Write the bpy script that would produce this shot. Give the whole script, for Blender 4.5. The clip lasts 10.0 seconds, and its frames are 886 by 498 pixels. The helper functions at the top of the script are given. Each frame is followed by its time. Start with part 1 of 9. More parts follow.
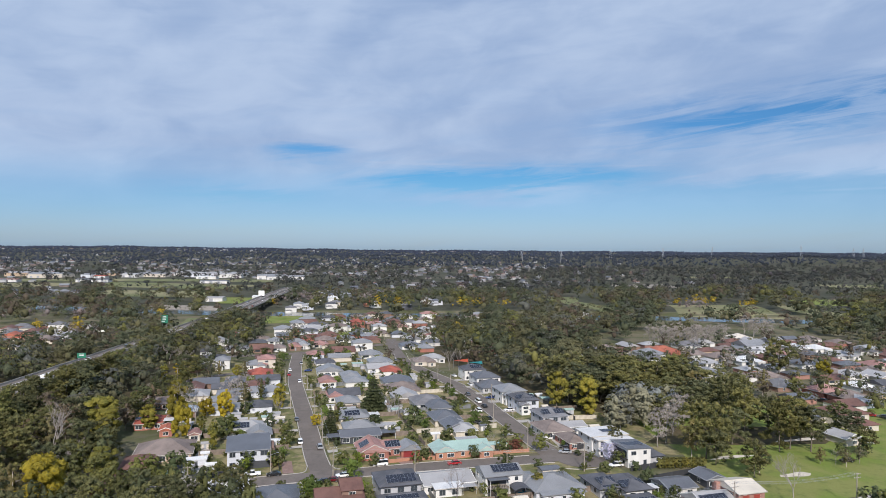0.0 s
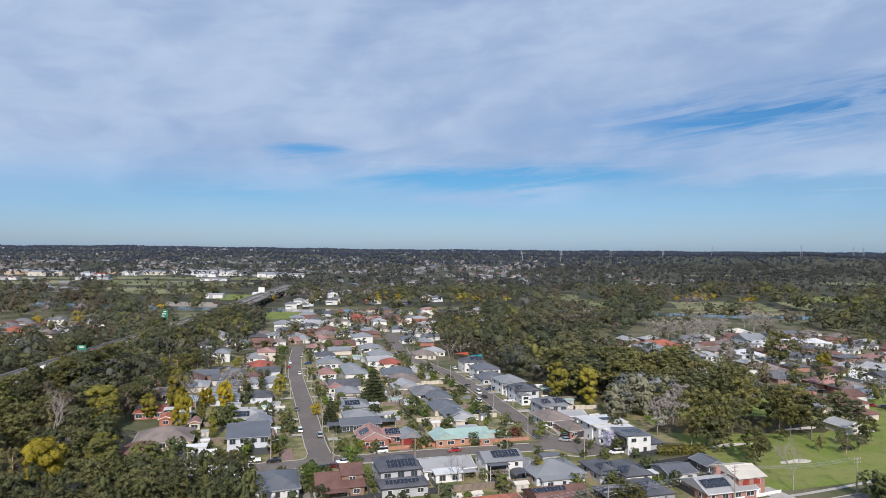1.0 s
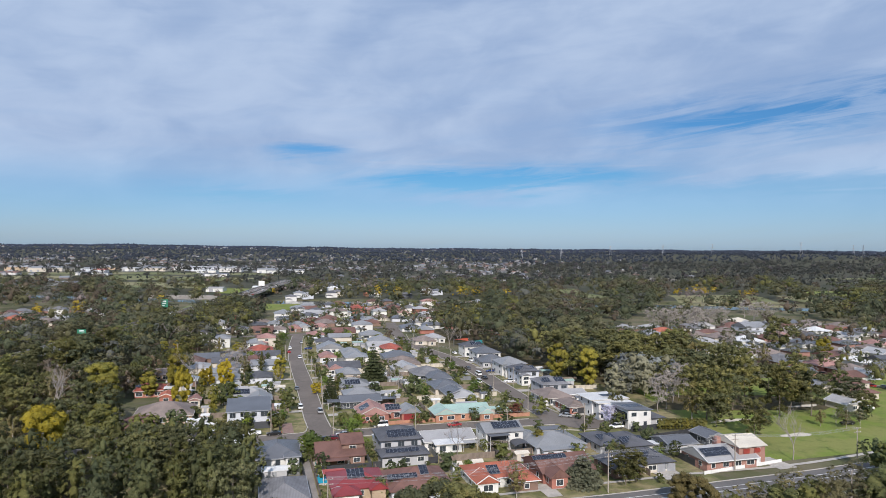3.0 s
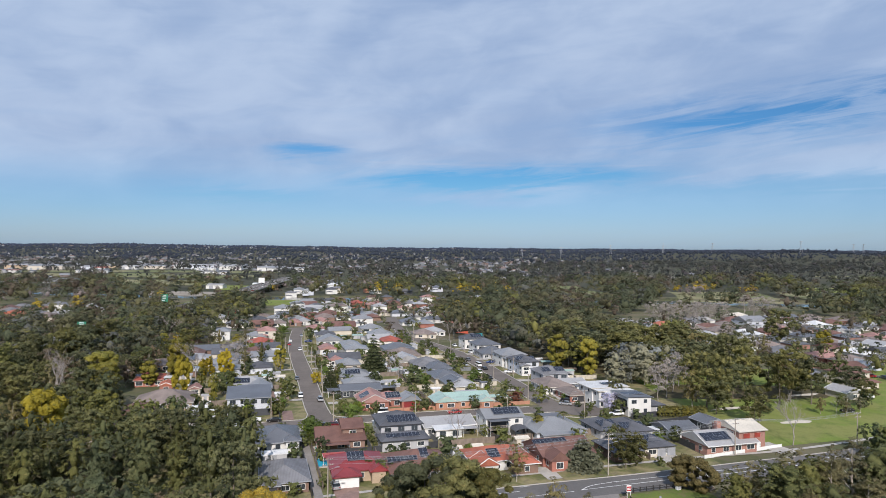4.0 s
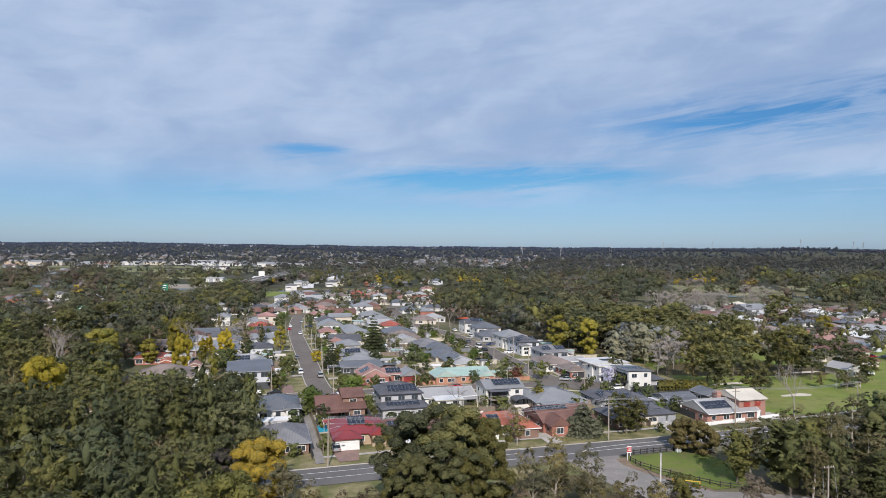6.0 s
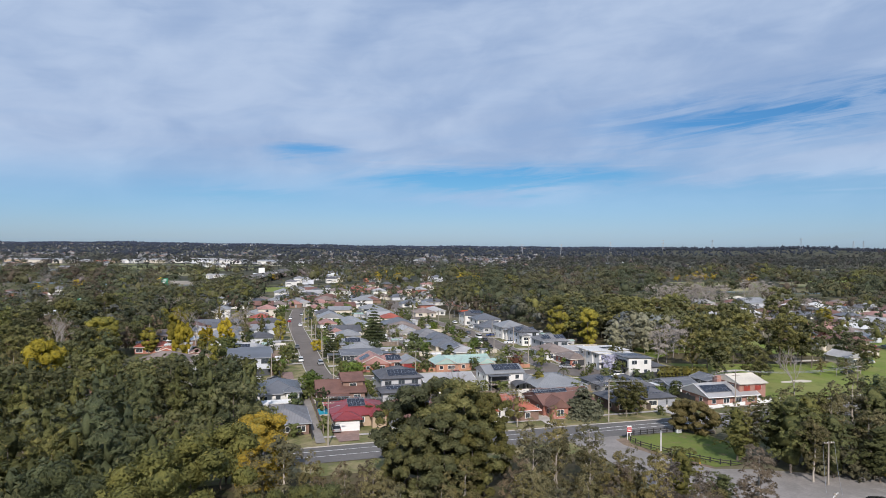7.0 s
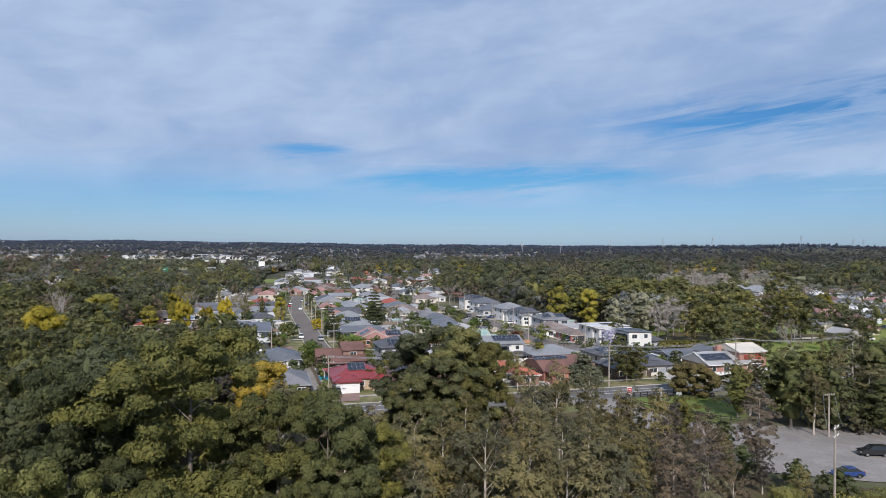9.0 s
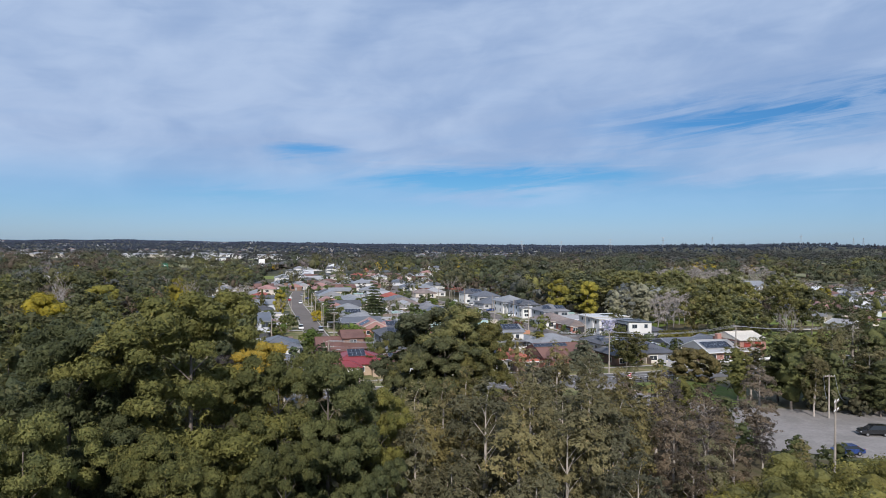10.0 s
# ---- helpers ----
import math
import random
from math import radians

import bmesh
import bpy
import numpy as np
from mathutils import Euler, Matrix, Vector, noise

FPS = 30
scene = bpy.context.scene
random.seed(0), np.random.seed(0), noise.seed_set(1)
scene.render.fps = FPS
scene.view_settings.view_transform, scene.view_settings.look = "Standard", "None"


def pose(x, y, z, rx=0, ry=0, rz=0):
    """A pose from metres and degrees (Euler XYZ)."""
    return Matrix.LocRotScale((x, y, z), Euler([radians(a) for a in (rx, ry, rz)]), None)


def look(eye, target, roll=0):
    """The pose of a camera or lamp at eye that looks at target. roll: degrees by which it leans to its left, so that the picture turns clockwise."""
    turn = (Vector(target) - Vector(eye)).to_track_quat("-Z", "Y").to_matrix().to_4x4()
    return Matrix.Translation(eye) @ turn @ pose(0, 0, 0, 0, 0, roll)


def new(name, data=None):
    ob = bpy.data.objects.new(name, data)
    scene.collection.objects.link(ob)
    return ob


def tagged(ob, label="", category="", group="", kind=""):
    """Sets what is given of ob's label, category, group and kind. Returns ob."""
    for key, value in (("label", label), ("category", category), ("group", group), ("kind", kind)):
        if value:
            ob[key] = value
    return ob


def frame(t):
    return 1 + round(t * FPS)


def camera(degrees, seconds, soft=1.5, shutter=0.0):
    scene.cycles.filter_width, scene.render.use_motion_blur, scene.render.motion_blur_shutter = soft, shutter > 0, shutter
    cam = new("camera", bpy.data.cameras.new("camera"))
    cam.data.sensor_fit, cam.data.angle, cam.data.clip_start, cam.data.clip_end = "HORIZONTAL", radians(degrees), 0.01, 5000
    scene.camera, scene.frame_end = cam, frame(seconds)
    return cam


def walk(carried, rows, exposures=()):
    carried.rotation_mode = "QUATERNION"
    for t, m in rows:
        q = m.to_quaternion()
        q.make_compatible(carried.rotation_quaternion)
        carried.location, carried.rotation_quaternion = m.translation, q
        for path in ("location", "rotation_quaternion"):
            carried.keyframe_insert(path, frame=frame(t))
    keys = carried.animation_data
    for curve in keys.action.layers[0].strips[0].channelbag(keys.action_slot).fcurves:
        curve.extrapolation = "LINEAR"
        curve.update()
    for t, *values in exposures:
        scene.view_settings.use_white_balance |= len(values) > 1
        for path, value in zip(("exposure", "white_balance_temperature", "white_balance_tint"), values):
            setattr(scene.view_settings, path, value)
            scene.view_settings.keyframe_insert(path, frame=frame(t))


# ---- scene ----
cam = camera(68.0, 10.0, soft=0.7)
TOP = 72.0          # first eye height
FALL = 41.93        # whole descent
SINK = ((0.0, 0.0), (0.5, 0.051), (1.0, 0.1014), (1.5, 0.1528), (2.0, 0.2036), (2.5, 0.2546), (4.0, 0.4054), (4.5, 0.4564), (5.0, 0.5071),
        (5.5, 0.5585), (7.0, 0.7155), (7.5, 0.7663), (8.0, 0.8172), (8.5, 0.8686), (9.0, 0.9207), (9.5, 0.9697), (10.0, 0.9997))
walk(cam, [(t, look((0, 0, TOP - FALL * s), (0, 1000, TOP - FALL * s - 0.86), 0.4)) for t, s in SINK], exposures=((0.0, 0.0, 6450, 10), (2.5, 0.0, 6450, 10), (5.0, 0.0, 6520, 10), (7.5, -0.01, 6480, 10), (8.5, -0.03, 6370, 10), (10.0, -0.05, 6270, 10)))

# ---- light ----
SUN_EL, SUN_AZ = radians(35), radians(178)      # azimuth clockwise from +y: behind the camera
sun = new("sun", bpy.data.lights.new("sun", "SUN"))
sun.data.energy, sun.data.angle, sun.data.color = 4.9, radians(0.8), (1.0, 0.925, 0.875)
sun_dir = Vector((math.sin(SUN_AZ) * math.cos(SUN_EL), math.cos(SUN_AZ) * math.cos(SUN_EL), math.sin(SUN_EL)))
sun.matrix_world = look((0, -200, 300), Vector((0, -200, 300)) - sun_dir)

world = bpy.data.worlds.new("sky")
scene.world = world
world.use_nodes = True


class Net:
    """Short hand for node trees."""

    def __init__(self, tree):
        self.tree = tree
        tree.nodes.clear()

    def node(self, kind):
        return self.tree.nodes.new(kind)

    def put(self, socket, value):
        if isinstance(value, bpy.types.NodeSocket):
            self.tree.links.new(value, socket)
        elif value is not None:
            socket.default_value = value

    def math(self, op, a, b=None, c=None, clamp=False):
        n = self.node("ShaderNodeMath")
        n.operation, n.use_clamp = op, clamp
        for s, value in zip(n.inputs, (a, b, c)):
            self.put(s, value)
        return n.outputs[0]

    def step(self, x, lo, hi, a=0.0, b=1.0):
        n = self.node("ShaderNodeMapRange")
        n.interpolation_type = "SMOOTHSTEP"
        for s, value in zip(n.inputs, (x, lo, hi, a, b)):
            self.put(s, value)
        return n.outputs[0]

    def noise(self, vec, scale, detail=4.0, rough=0.55, distort=0.0):
        n = self.node("ShaderNodeTexNoise")
        for key, value in (("Vector", vec), ("Scale", scale), ("Detail", detail), ("Roughness", rough), ("Distortion", distort)):
            self.put(n.inputs[key], value)
        return n.outputs["Fac"]

    def mix(self, f, a, b, blend="MIX"):
        n = self.node("ShaderNodeMix")
        n.data_type, n.blend_type = "RGBA", blend
        for s, value in zip((n.inputs[0], n.inputs[6], n.inputs[7]), (f, a, b)):
            if isinstance(value, (tuple, list)) and len(value) == 3:
                value = (*value, 1.0)
            self.put(s, value)
        return n.outputs[2]

    def join(self, x, y, z):
        n = self.node("ShaderNodeCombineXYZ")
        for s, value in zip(n.inputs, (x, y, z)):
            self.put(s, value)
        return n.outputs[0]


def build_sky():
    k = Net(world.node_tree)
    way = k.node("ShaderNodeTexCoord").outputs["Generated"]
    part = k.node("ShaderNodeSeparateXYZ")
    k.put(part.inputs[0], way)
    x, y, z = part.outputs
    flat = k.math("SQRT", k.math("ADD", k.math("MULTIPLY", x, x), k.math("MULTIPLY", y, y)))
    a = k.math("ARCTAN2", x, y)                 # azimuth from +y, radians
    e = k.math("DIVIDE", z, k.math("MAXIMUM", flat, 0.05))    # tangent of the elevation
    sky = k.node("ShaderNodeTexSky")
    sky.sky_type, sky.sun_disc, sky.sun_elevation, sky.sun_rotation = "NISHITA", False, SUN_EL, SUN_AZ
    sky.air_density, sky.dust_density, sky.ozone_density = 1.0, 0.6, 2.0
    tint = k.mix(k.step(e, 0.0, 0.12), (SKY_GAIN * 0.80, SKY_GAIN * 0.98, SKY_GAIN * 1.42), (SKY_GAIN * 0.40, SKY_GAIN * 0.82, SKY_GAIN * 1.22))
    blue = k.mix(1.0, sky.outputs[0], tint, "MULTIPLY")
    # cloud sheet seen from below: coordinates on a plane overhead
    up = k.math("ADD", k.math("MAXIMUM", z, 0.0), 0.10)
    plane = k.join(k.math("DIVIDE", x, up), k.math("DIVIDE", y, up), 0.0)
    dome = k.join(k.math("MULTIPLY", a, 2.2), k.math("ADD", k.math("MULTIPLY", e, 4.6), k.math("MULTIPLY", a, -0.5)), 1.7)
    big = k.noise(dome, 1.5, 3.0, 0.5, 0.35)
    mid = k.noise(dome, 4.2, 4.0, 0.55, 0.5)
    streak = k.noise(k.join(k.math("MULTIPLY", a, 3.4), k.math("ADD", k.math("MULTIPLY", e, 26.0), k.math("MULTIPLY", a, -3.0)), 3.0), 1.3, 5.0, 0.55, 0.6)
    fine = k.noise(k.join(k.math("MULTIPLY", a, 12.0), k.math("MULTIPLY", e, 60.0), 7.0), 1.0, 4.0, 0.6, 0.5)
    wisp = k.noise(k.join(k.math("MULTIPLY", a, 5.0), k.math("ADD", k.math("MULTIPLY", e, 44.0), k.math("MULTIPLY", a, -4.5)), 5.0), 1.2, 5.0, 0.6, 0.8)
    # blue openings: one long and low, one rising to the east, a small one in the west
    wob = k.math("MULTIPLY", k.math("SUBTRACT", streak, 0.5), 0.060)
    wob = k.math("ADD", wob, k.math("MULTIPLY", k.math("SUBTRACT", fine, 0.5), 0.022))
    level = k.math("ADD", e, wob)

    def opening(mid_e, slope, thick, a0, a1, a2, a3, strong):
        line = k.math("ADD", mid_e, k.math("MULTIPLY", a, slope))
        off = k.math("DIVIDE", k.math("SUBTRACT", level, line), thick)
        g = k.math("EXPONENT", k.math("MULTIPLY", k.math("MULTIPLY", off, off), -1.0))
        return k.math("MULTIPLY", k.math("MULTIPLY", k.math("MULTIPLY", g, k.step(a, a0, a1)), k.step(a, a3, a2)), strong)

    gaps = k.math("ADD", k.math("MULTIPLY", opening(0.104, -0.008, 0.019, -0.24, -0.04, 0.22, 0.44, 1.05), k.step(wisp, 0.42, 0.70, 1.0, 0.5)), k.math("MULTIPLY", opening(0.160, 0.050, 0.034, 0.12, 0.42, 0.9, 1.4, 1.05), k.step(wisp, 0.36, 0.62, 1.0, 0.35)))
    gaps = k.math("ADD", gaps, opening(0.075, 0.02, 0.012, 0.28, 0.50, 0.9, 1.4, 0.30))
    gaps = k.math("ADD", gaps, opening(0.147, 0.02, 0.012, -0.29, -0.22, -0.18, -0.12, 0.85))
    gaps = k.math("ADD", gaps, opening(0.082, 0.02, 0.010, -0.46, -0.32, -0.26, -0.12, 0.35))
    band = opening(0.0725, 0.080, 0.011, -0.16, 0.10, 0.9, 1.4, 0.55)
    cover = k.step(e, 0.03, 0.135, 0.30, 0.97)
    cover = k.math("ADD", cover, k.math("MULTIPLY", k.math("SUBTRACT", big, 0.5), 0.25))
    cover = k.math("ADD", cover, k.math("MULTIPLY", k.math("SUBTRACT", streak, 0.5), 0.28))
    cover = k.math("ADD", cover, k.math("MULTIPLY", k.math("SUBTRACT", fine, 0.5), 0.14))
    cover = k.math("ADD", k.math("SUBTRACT", cover, gaps, clamp=True), band, clamp=True)
    # thin contrails
    for lev, slope, lo, hi, strong in ((0.128, -0.018, -0.15, 0.36, 0.30), (0.151, -0.03, -0.28, -0.17, 0.5), (0.078, 0.004, 0.48, 0.72, 0.35)):
        d = k.math("DIVIDE", k.math("SUBTRACT", e, k.math("ADD", lev, k.math("MULTIPLY", a, slope))), 0.0016)
        line = k.math("EXPONENT", k.math("MULTIPLY", k.math("MULTIPLY", d, d), -1.0))
        line = k.math("MULTIPLY", k.math("MULTIPLY", line, k.step(a, lo, lo + 0.06)), k.step(a, hi, hi - 0.06))
        cover = k.math("ADD", cover, k.math("MULTIPLY", k.math("MULTIPLY", line, strong), mid), clamp=True)
    shade = k.math("ADD", k.math("MULTIPLY", mid, 0.40), k.math("MULTIPLY", big, 0.60))
    tone = k.step(shade, 0.34, 0.66)
    cloud = k.mix(tone, CLOUD_DARK, CLOUD_LIGHT)
    low = k.step(e, 0.0, 0.16, 1.0, 0.0)
    cloud = k.mix(low, cloud, CLOUD_LOW)
    col = k.mix(k.math("MULTIPLY", cover, 0.97), blue, cloud)
    back = k.node("ShaderNodeBackground")
    k.put(back.inputs[0], col)
    back.inputs[1].default_value = 1.0
    out = k.node("ShaderNodeOutputWorld")
    k.put(out.inputs[0], back.outputs[0])


SKY_GAIN = 0.075
CLOUD_DARK, CLOUD_LIGHT, CLOUD_LOW = (0.335, 0.450, 0.670), (0.480, 0.590, 0.785), (0.335, 0.565, 0.83)
build_sky()

# ---- materials ----
MATS = {}


def surface(name, base, alt=None, scale=1.0, rough=0.8, metal=0.0, bump=0.0, spread=0.12, lines=0.0, axis="X", fine=12.0, coat=0.0):
    """A painted, mineral or metal surface: two colours in stains, fine grain, a shift from piece to piece, and ribs where lines > 0 (a rib's width in metres)."""
    if name in MATS:
        return MATS[name]
    m = bpy.data.materials.new(name)
    m.use_nodes = True
    k = Net(m.node_tree)
    at = k.node("ShaderNodeTexCoord").outputs["Object"]
    stain = k.noise(at, 0.35 / scale, 5.0, 0.6, 0.3)
    grain = k.noise(at, fine / scale, 3.0, 0.6)
    chance = k.node("ShaderNodeObjectInfo").outputs["Random"]
    alt = alt or tuple(c * 0.72 for c in base)
    col = k.mix(k.step(stain, 0.35, 0.68), base, alt)
    shift = k.math("ADD", 1.0 - spread, k.math("MULTIPLY", k.math("ADD", k.math("MULTIPLY", grain, 0.9), k.math("MULTIPLY", chance, 0.6)), spread * 1.33))
    col = k.mix(1.0, col, k.join(shift, shift, shift), "MULTIPLY")
    height = grain
    if lines:
        wave = k.node("ShaderNodeTexWave")
        wave.wave_type, wave.bands_direction, wave.wave_profile = "BANDS", axis, "SIN"
        k.put(wave.inputs["Vector"], at)
        wave.inputs["Scale"].default_value = 0.314 / lines
        wave.inputs["Distortion"].default_value = 0.15
        height = k.math("ADD", k.math("MULTIPLY", grain, 0.3), wave.outputs["Fac"])
        groove = k.step(wave.outputs["Fac"], 0.0, 0.35, 0.80, 1.0)
        col = k.mix(1.0, col, k.join(groove, groove, groove), "MULTIPLY")
    p = k.node("ShaderNodeBsdfPrincipled")
    k.put(p.inputs["Base Color"], col)
    k.put(p.inputs["Roughness"], k.math("ADD", rough - 0.08, k.math("MULTIPLY", stain, 0.16)))
    p.inputs["Metallic"].default_value = metal
    p.inputs["Coat Weight"].default_value = coat
    if bump:
        b = k.node("ShaderNodeBump")
        b.inputs["Strength"].default_value, b.inputs["Distance"].default_value = 0.6, bump
        k.put(b.inputs["Height"], height)
        k.put(p.inputs["Normal"], b.outputs[0])
    k.put(k.node("ShaderNodeOutputMaterial").inputs[0], p.outputs[0])
    MATS[name] = m
    return m


def leafage(name, dark, light, tip=None, tips=0.15, thin=0.32):
    """Leaves: every leaf its own shade, every tree its own cast."""
    if name in MATS:
        return MATS[name]
    m = bpy.data.materials.new(name)
    m.use_nodes = True
    k = Net(m.node_tree)
    leaf = k.node("ShaderNodeNewGeometry").outputs["Random Per Island"]
    tree = k.node("ShaderNodeObjectInfo").outputs["Random"]
    at = k.node("ShaderNodeTexCoord").outputs["Object"]
    area = k.noise(at, 0.35, 2.0, 0.5)
    mottle = k.noise(at, 4.0, 6.0, 0.78)
    col = k.mix(k.math("ADD", k.math("MULTIPLY", leaf, 0.26), k.math("ADD", 0.12, k.math("MULTIPLY", k.step(area, 0.3, 0.7), 0.56))), dark, light)
    speck = k.step(mottle, 0.34, 0.64, 0.74, 1.12)
    col = k.mix(1.0, col, k.join(speck, speck, speck), "MULTIPLY")
    if tip:
        col = k.mix(k.math("MULTIPLY", k.step(k.noise(at, 2.1, 3.0, 0.7), 0.66 - tips * 0.6, 0.74 - tips * 0.6), 0.8), col, tip)
    deep = k.math("ADD", 0.68, k.math("MULTIPLY", k.math("FRACT", k.math("MULTIPLY", tree, 7.31)), 0.64))
    cast = k.join(k.math("ADD", 0.78, k.math("MULTIPLY", tree, 0.44)), k.math("ADD", 0.86, k.math("MULTIPLY", tree, 0.28)), k.math("ADD", 1.06, k.math("MULTIPLY", tree, -0.22)))
    col = k.mix(1.0, col, k.join(deep, deep, deep), "MULTIPLY")
    col = k.mix(1.0, col, cast, "MULTIPLY")
    p = k.node("ShaderNodeBsdfPrincipled")
    k.put(p.inputs["Base Color"], col)
    p.inputs["Roughness"].default_value = 0.62
    p.inputs["Specular IOR Level"].default_value = 0.25
    b = k.node("ShaderNodeBump")
    b.inputs["Strength"].default_value, b.inputs["Distance"].default_value = 0.8, 0.25
    k.put(b.inputs["Height"], mottle)
    k.put(p.inputs["Normal"], b.outputs[0])
    t = k.node("ShaderNodeBsdfTranslucent")
    k.put(t.inputs[0], col)
    s = k.node("ShaderNodeMixShader")
    s.inputs[0].default_value = thin
    k.put(s.inputs[1], p.outputs[0])
    k.put(s.inputs[2], t.outputs[0])
    k.put(k.node("ShaderNodeOutputMaterial").inputs[0], s.outputs[0])
    MATS[name] = m
    return m


def land(name, colours, size, rough=0.95, bump=0.06):
    """Open ground: three colours in large and small patches, in world metres."""
    if name in MATS:
        return MATS[name]
    m = bpy.data.materials.new(name)
    m.use_nodes = True
    k = Net(m.node_tree)
    at = k.node("ShaderNodeNewGeometry").outputs["Position"]
    one, two, three = k.noise(at, 1.0 / size, 5.0, 0.6, 0.4), k.noise(at, 3.7 / size, 6.0, 0.65), k.noise(at, 1.9, 4.0, 0.7)
    col = k.mix(k.step(one, 0.40, 0.60), colours[0], colours[1])
    col = k.mix(k.math("MULTIPLY", k.step(two, 0.48, 0.70), 0.8), col, colours[2])
    g = k.math("ADD", 0.72, k.math("MULTIPLY", three, 0.56))
    col = k.mix(1.0, col, k.join(g, g, g), "MULTIPLY")
    p = k.node("ShaderNodeBsdfPrincipled")
    k.put(p.inputs["Base Color"], col)
    p.inputs["Roughness"].default_value = rough
    p.inputs["Specular IOR Level"].default_value = 0.2
    b = k.node("ShaderNodeBump")
    b.inputs["Strength"].default_value, b.inputs["Distance"].default_value = 0.7, bump
    k.put(b.inputs["Height"], three)
    k.put(p.inputs["Normal"], b.outputs[0])
    k.put(k.node("ShaderNodeOutputMaterial").inputs[0], p.outputs[0])
    MATS[name] = m
    return m


def islands(name, stops, rough=0.8):
    """A colour for each joined piece out of a few, by chance."""
    m = bpy.data.materials.new(name)
    m.use_nodes = True
    k = Net(m.node_tree)
    ramp = k.node("ShaderNodeValToRGB")
    ramp.color_ramp.interpolation = "CONSTANT"
    while len(ramp.color_ramp.elements) < len(stops):
        ramp.color_ramp.elements.new(0.5)
    for n, (el, c) in enumerate(zip(ramp.color_ramp.elements, stops)):
        el.position, el.color = n / len(stops), (*c, 1.0)
    k.put(ramp.inputs[0], k.node("ShaderNodeNewGeometry").outputs["Random Per Island"])
    g = k.math("ADD", 0.8, k.math("MULTIPLY", k.noise(k.node("ShaderNodeNewGeometry").outputs["Position"], 0.4, 3.0), 0.4))
    col = k.mix(1.0, ramp.outputs[0], k.join(g, g, g), "MULTIPLY")
    p = k.node("ShaderNodeBsdfPrincipled")
    k.put(p.inputs["Base Color"], col)
    p.inputs["Roughness"].default_value = rough
    k.put(k.node("ShaderNodeOutputMaterial").inputs[0], p.outputs[0])
    return m


GROUND = land("suburban_ground", ((0.085, 0.092, 0.042), (0.155, 0.138, 0.088), (0.12, 0.105, 0.075)), 26)
SCRUB = land("scrub_ground", ((0.050, 0.055, 0.036), (0.085, 0.082, 0.055), (0.060, 0.062, 0.046)), 90)
LAWN = land("lawn_grass", ((0.115, 0.125, 0.045), (0.25, 0.215, 0.115), (0.14, 0.115, 0.08)), 7)
GREEN = land("golf_turf", ((0.150, 0.200, 0.040), (0.195, 0.205, 0.064), (0.120, 0.148, 0.042)), 16)
PARKGRASS = land("reserve_grass", ((0.14, 0.17, 0.04), (0.10, 0.14, 0.035), (0.17, 0.13, 0.08)), 14)
FIELD = land("paddock_grass", ((0.15, 0.165, 0.075), (0.23, 0.21, 0.12), (0.11, 0.13, 0.055)), 120)
LITTER = land("forest_floor", ((0.060, 0.052, 0.028), (0.10, 0.080, 0.045), (0.055, 0.065, 0.022)), 12)
ASPHALT = land("asphalt", ((0.145, 0.126, 0.112), (0.168, 0.146, 0.130), (0.122, 0.107, 0.096)), 15, 0.9, 0.01)
TARMAC = land("road_tarmac", ((0.128, 0.122, 0.118), (0.150, 0.142, 0.136), (0.112, 0.108, 0.105)), 20, 0.9, 0.01)
GRAVEL = land("car_park_seal", ((0.25, 0.23, 0.215), (0.21, 0.195, 0.18), (0.29, 0.27, 0.25)), 12, 0.9, 0.01)
CONCRETE = land("concrete", ((0.42, 0.39, 0.35), (0.35, 0.33, 0.30), (0.48, 0.45, 0.41)), 5, 0.85, 0.01)
PAVER = land("brick_paving", ((0.26, 0.17, 0.14), (0.22, 0.15, 0.13), (0.30, 0.21, 0.18)), 4, 0.85, 0.01)
BEDGRAVEL = land("bed_gravel", ((0.22, 0.16, 0.11), (0.17, 0.125, 0.09), (0.27, 0.2, 0.15)), 3)
SAND = land("sand", ((0.55, 0.50, 0.42), (0.48, 0.43, 0.36), (0.6, 0.55, 0.48)), 6)
LINE = surface("road_paint", (0.75, 0.75, 0.73), (0.55, 0.55, 0.53), 1.0, 0.7)

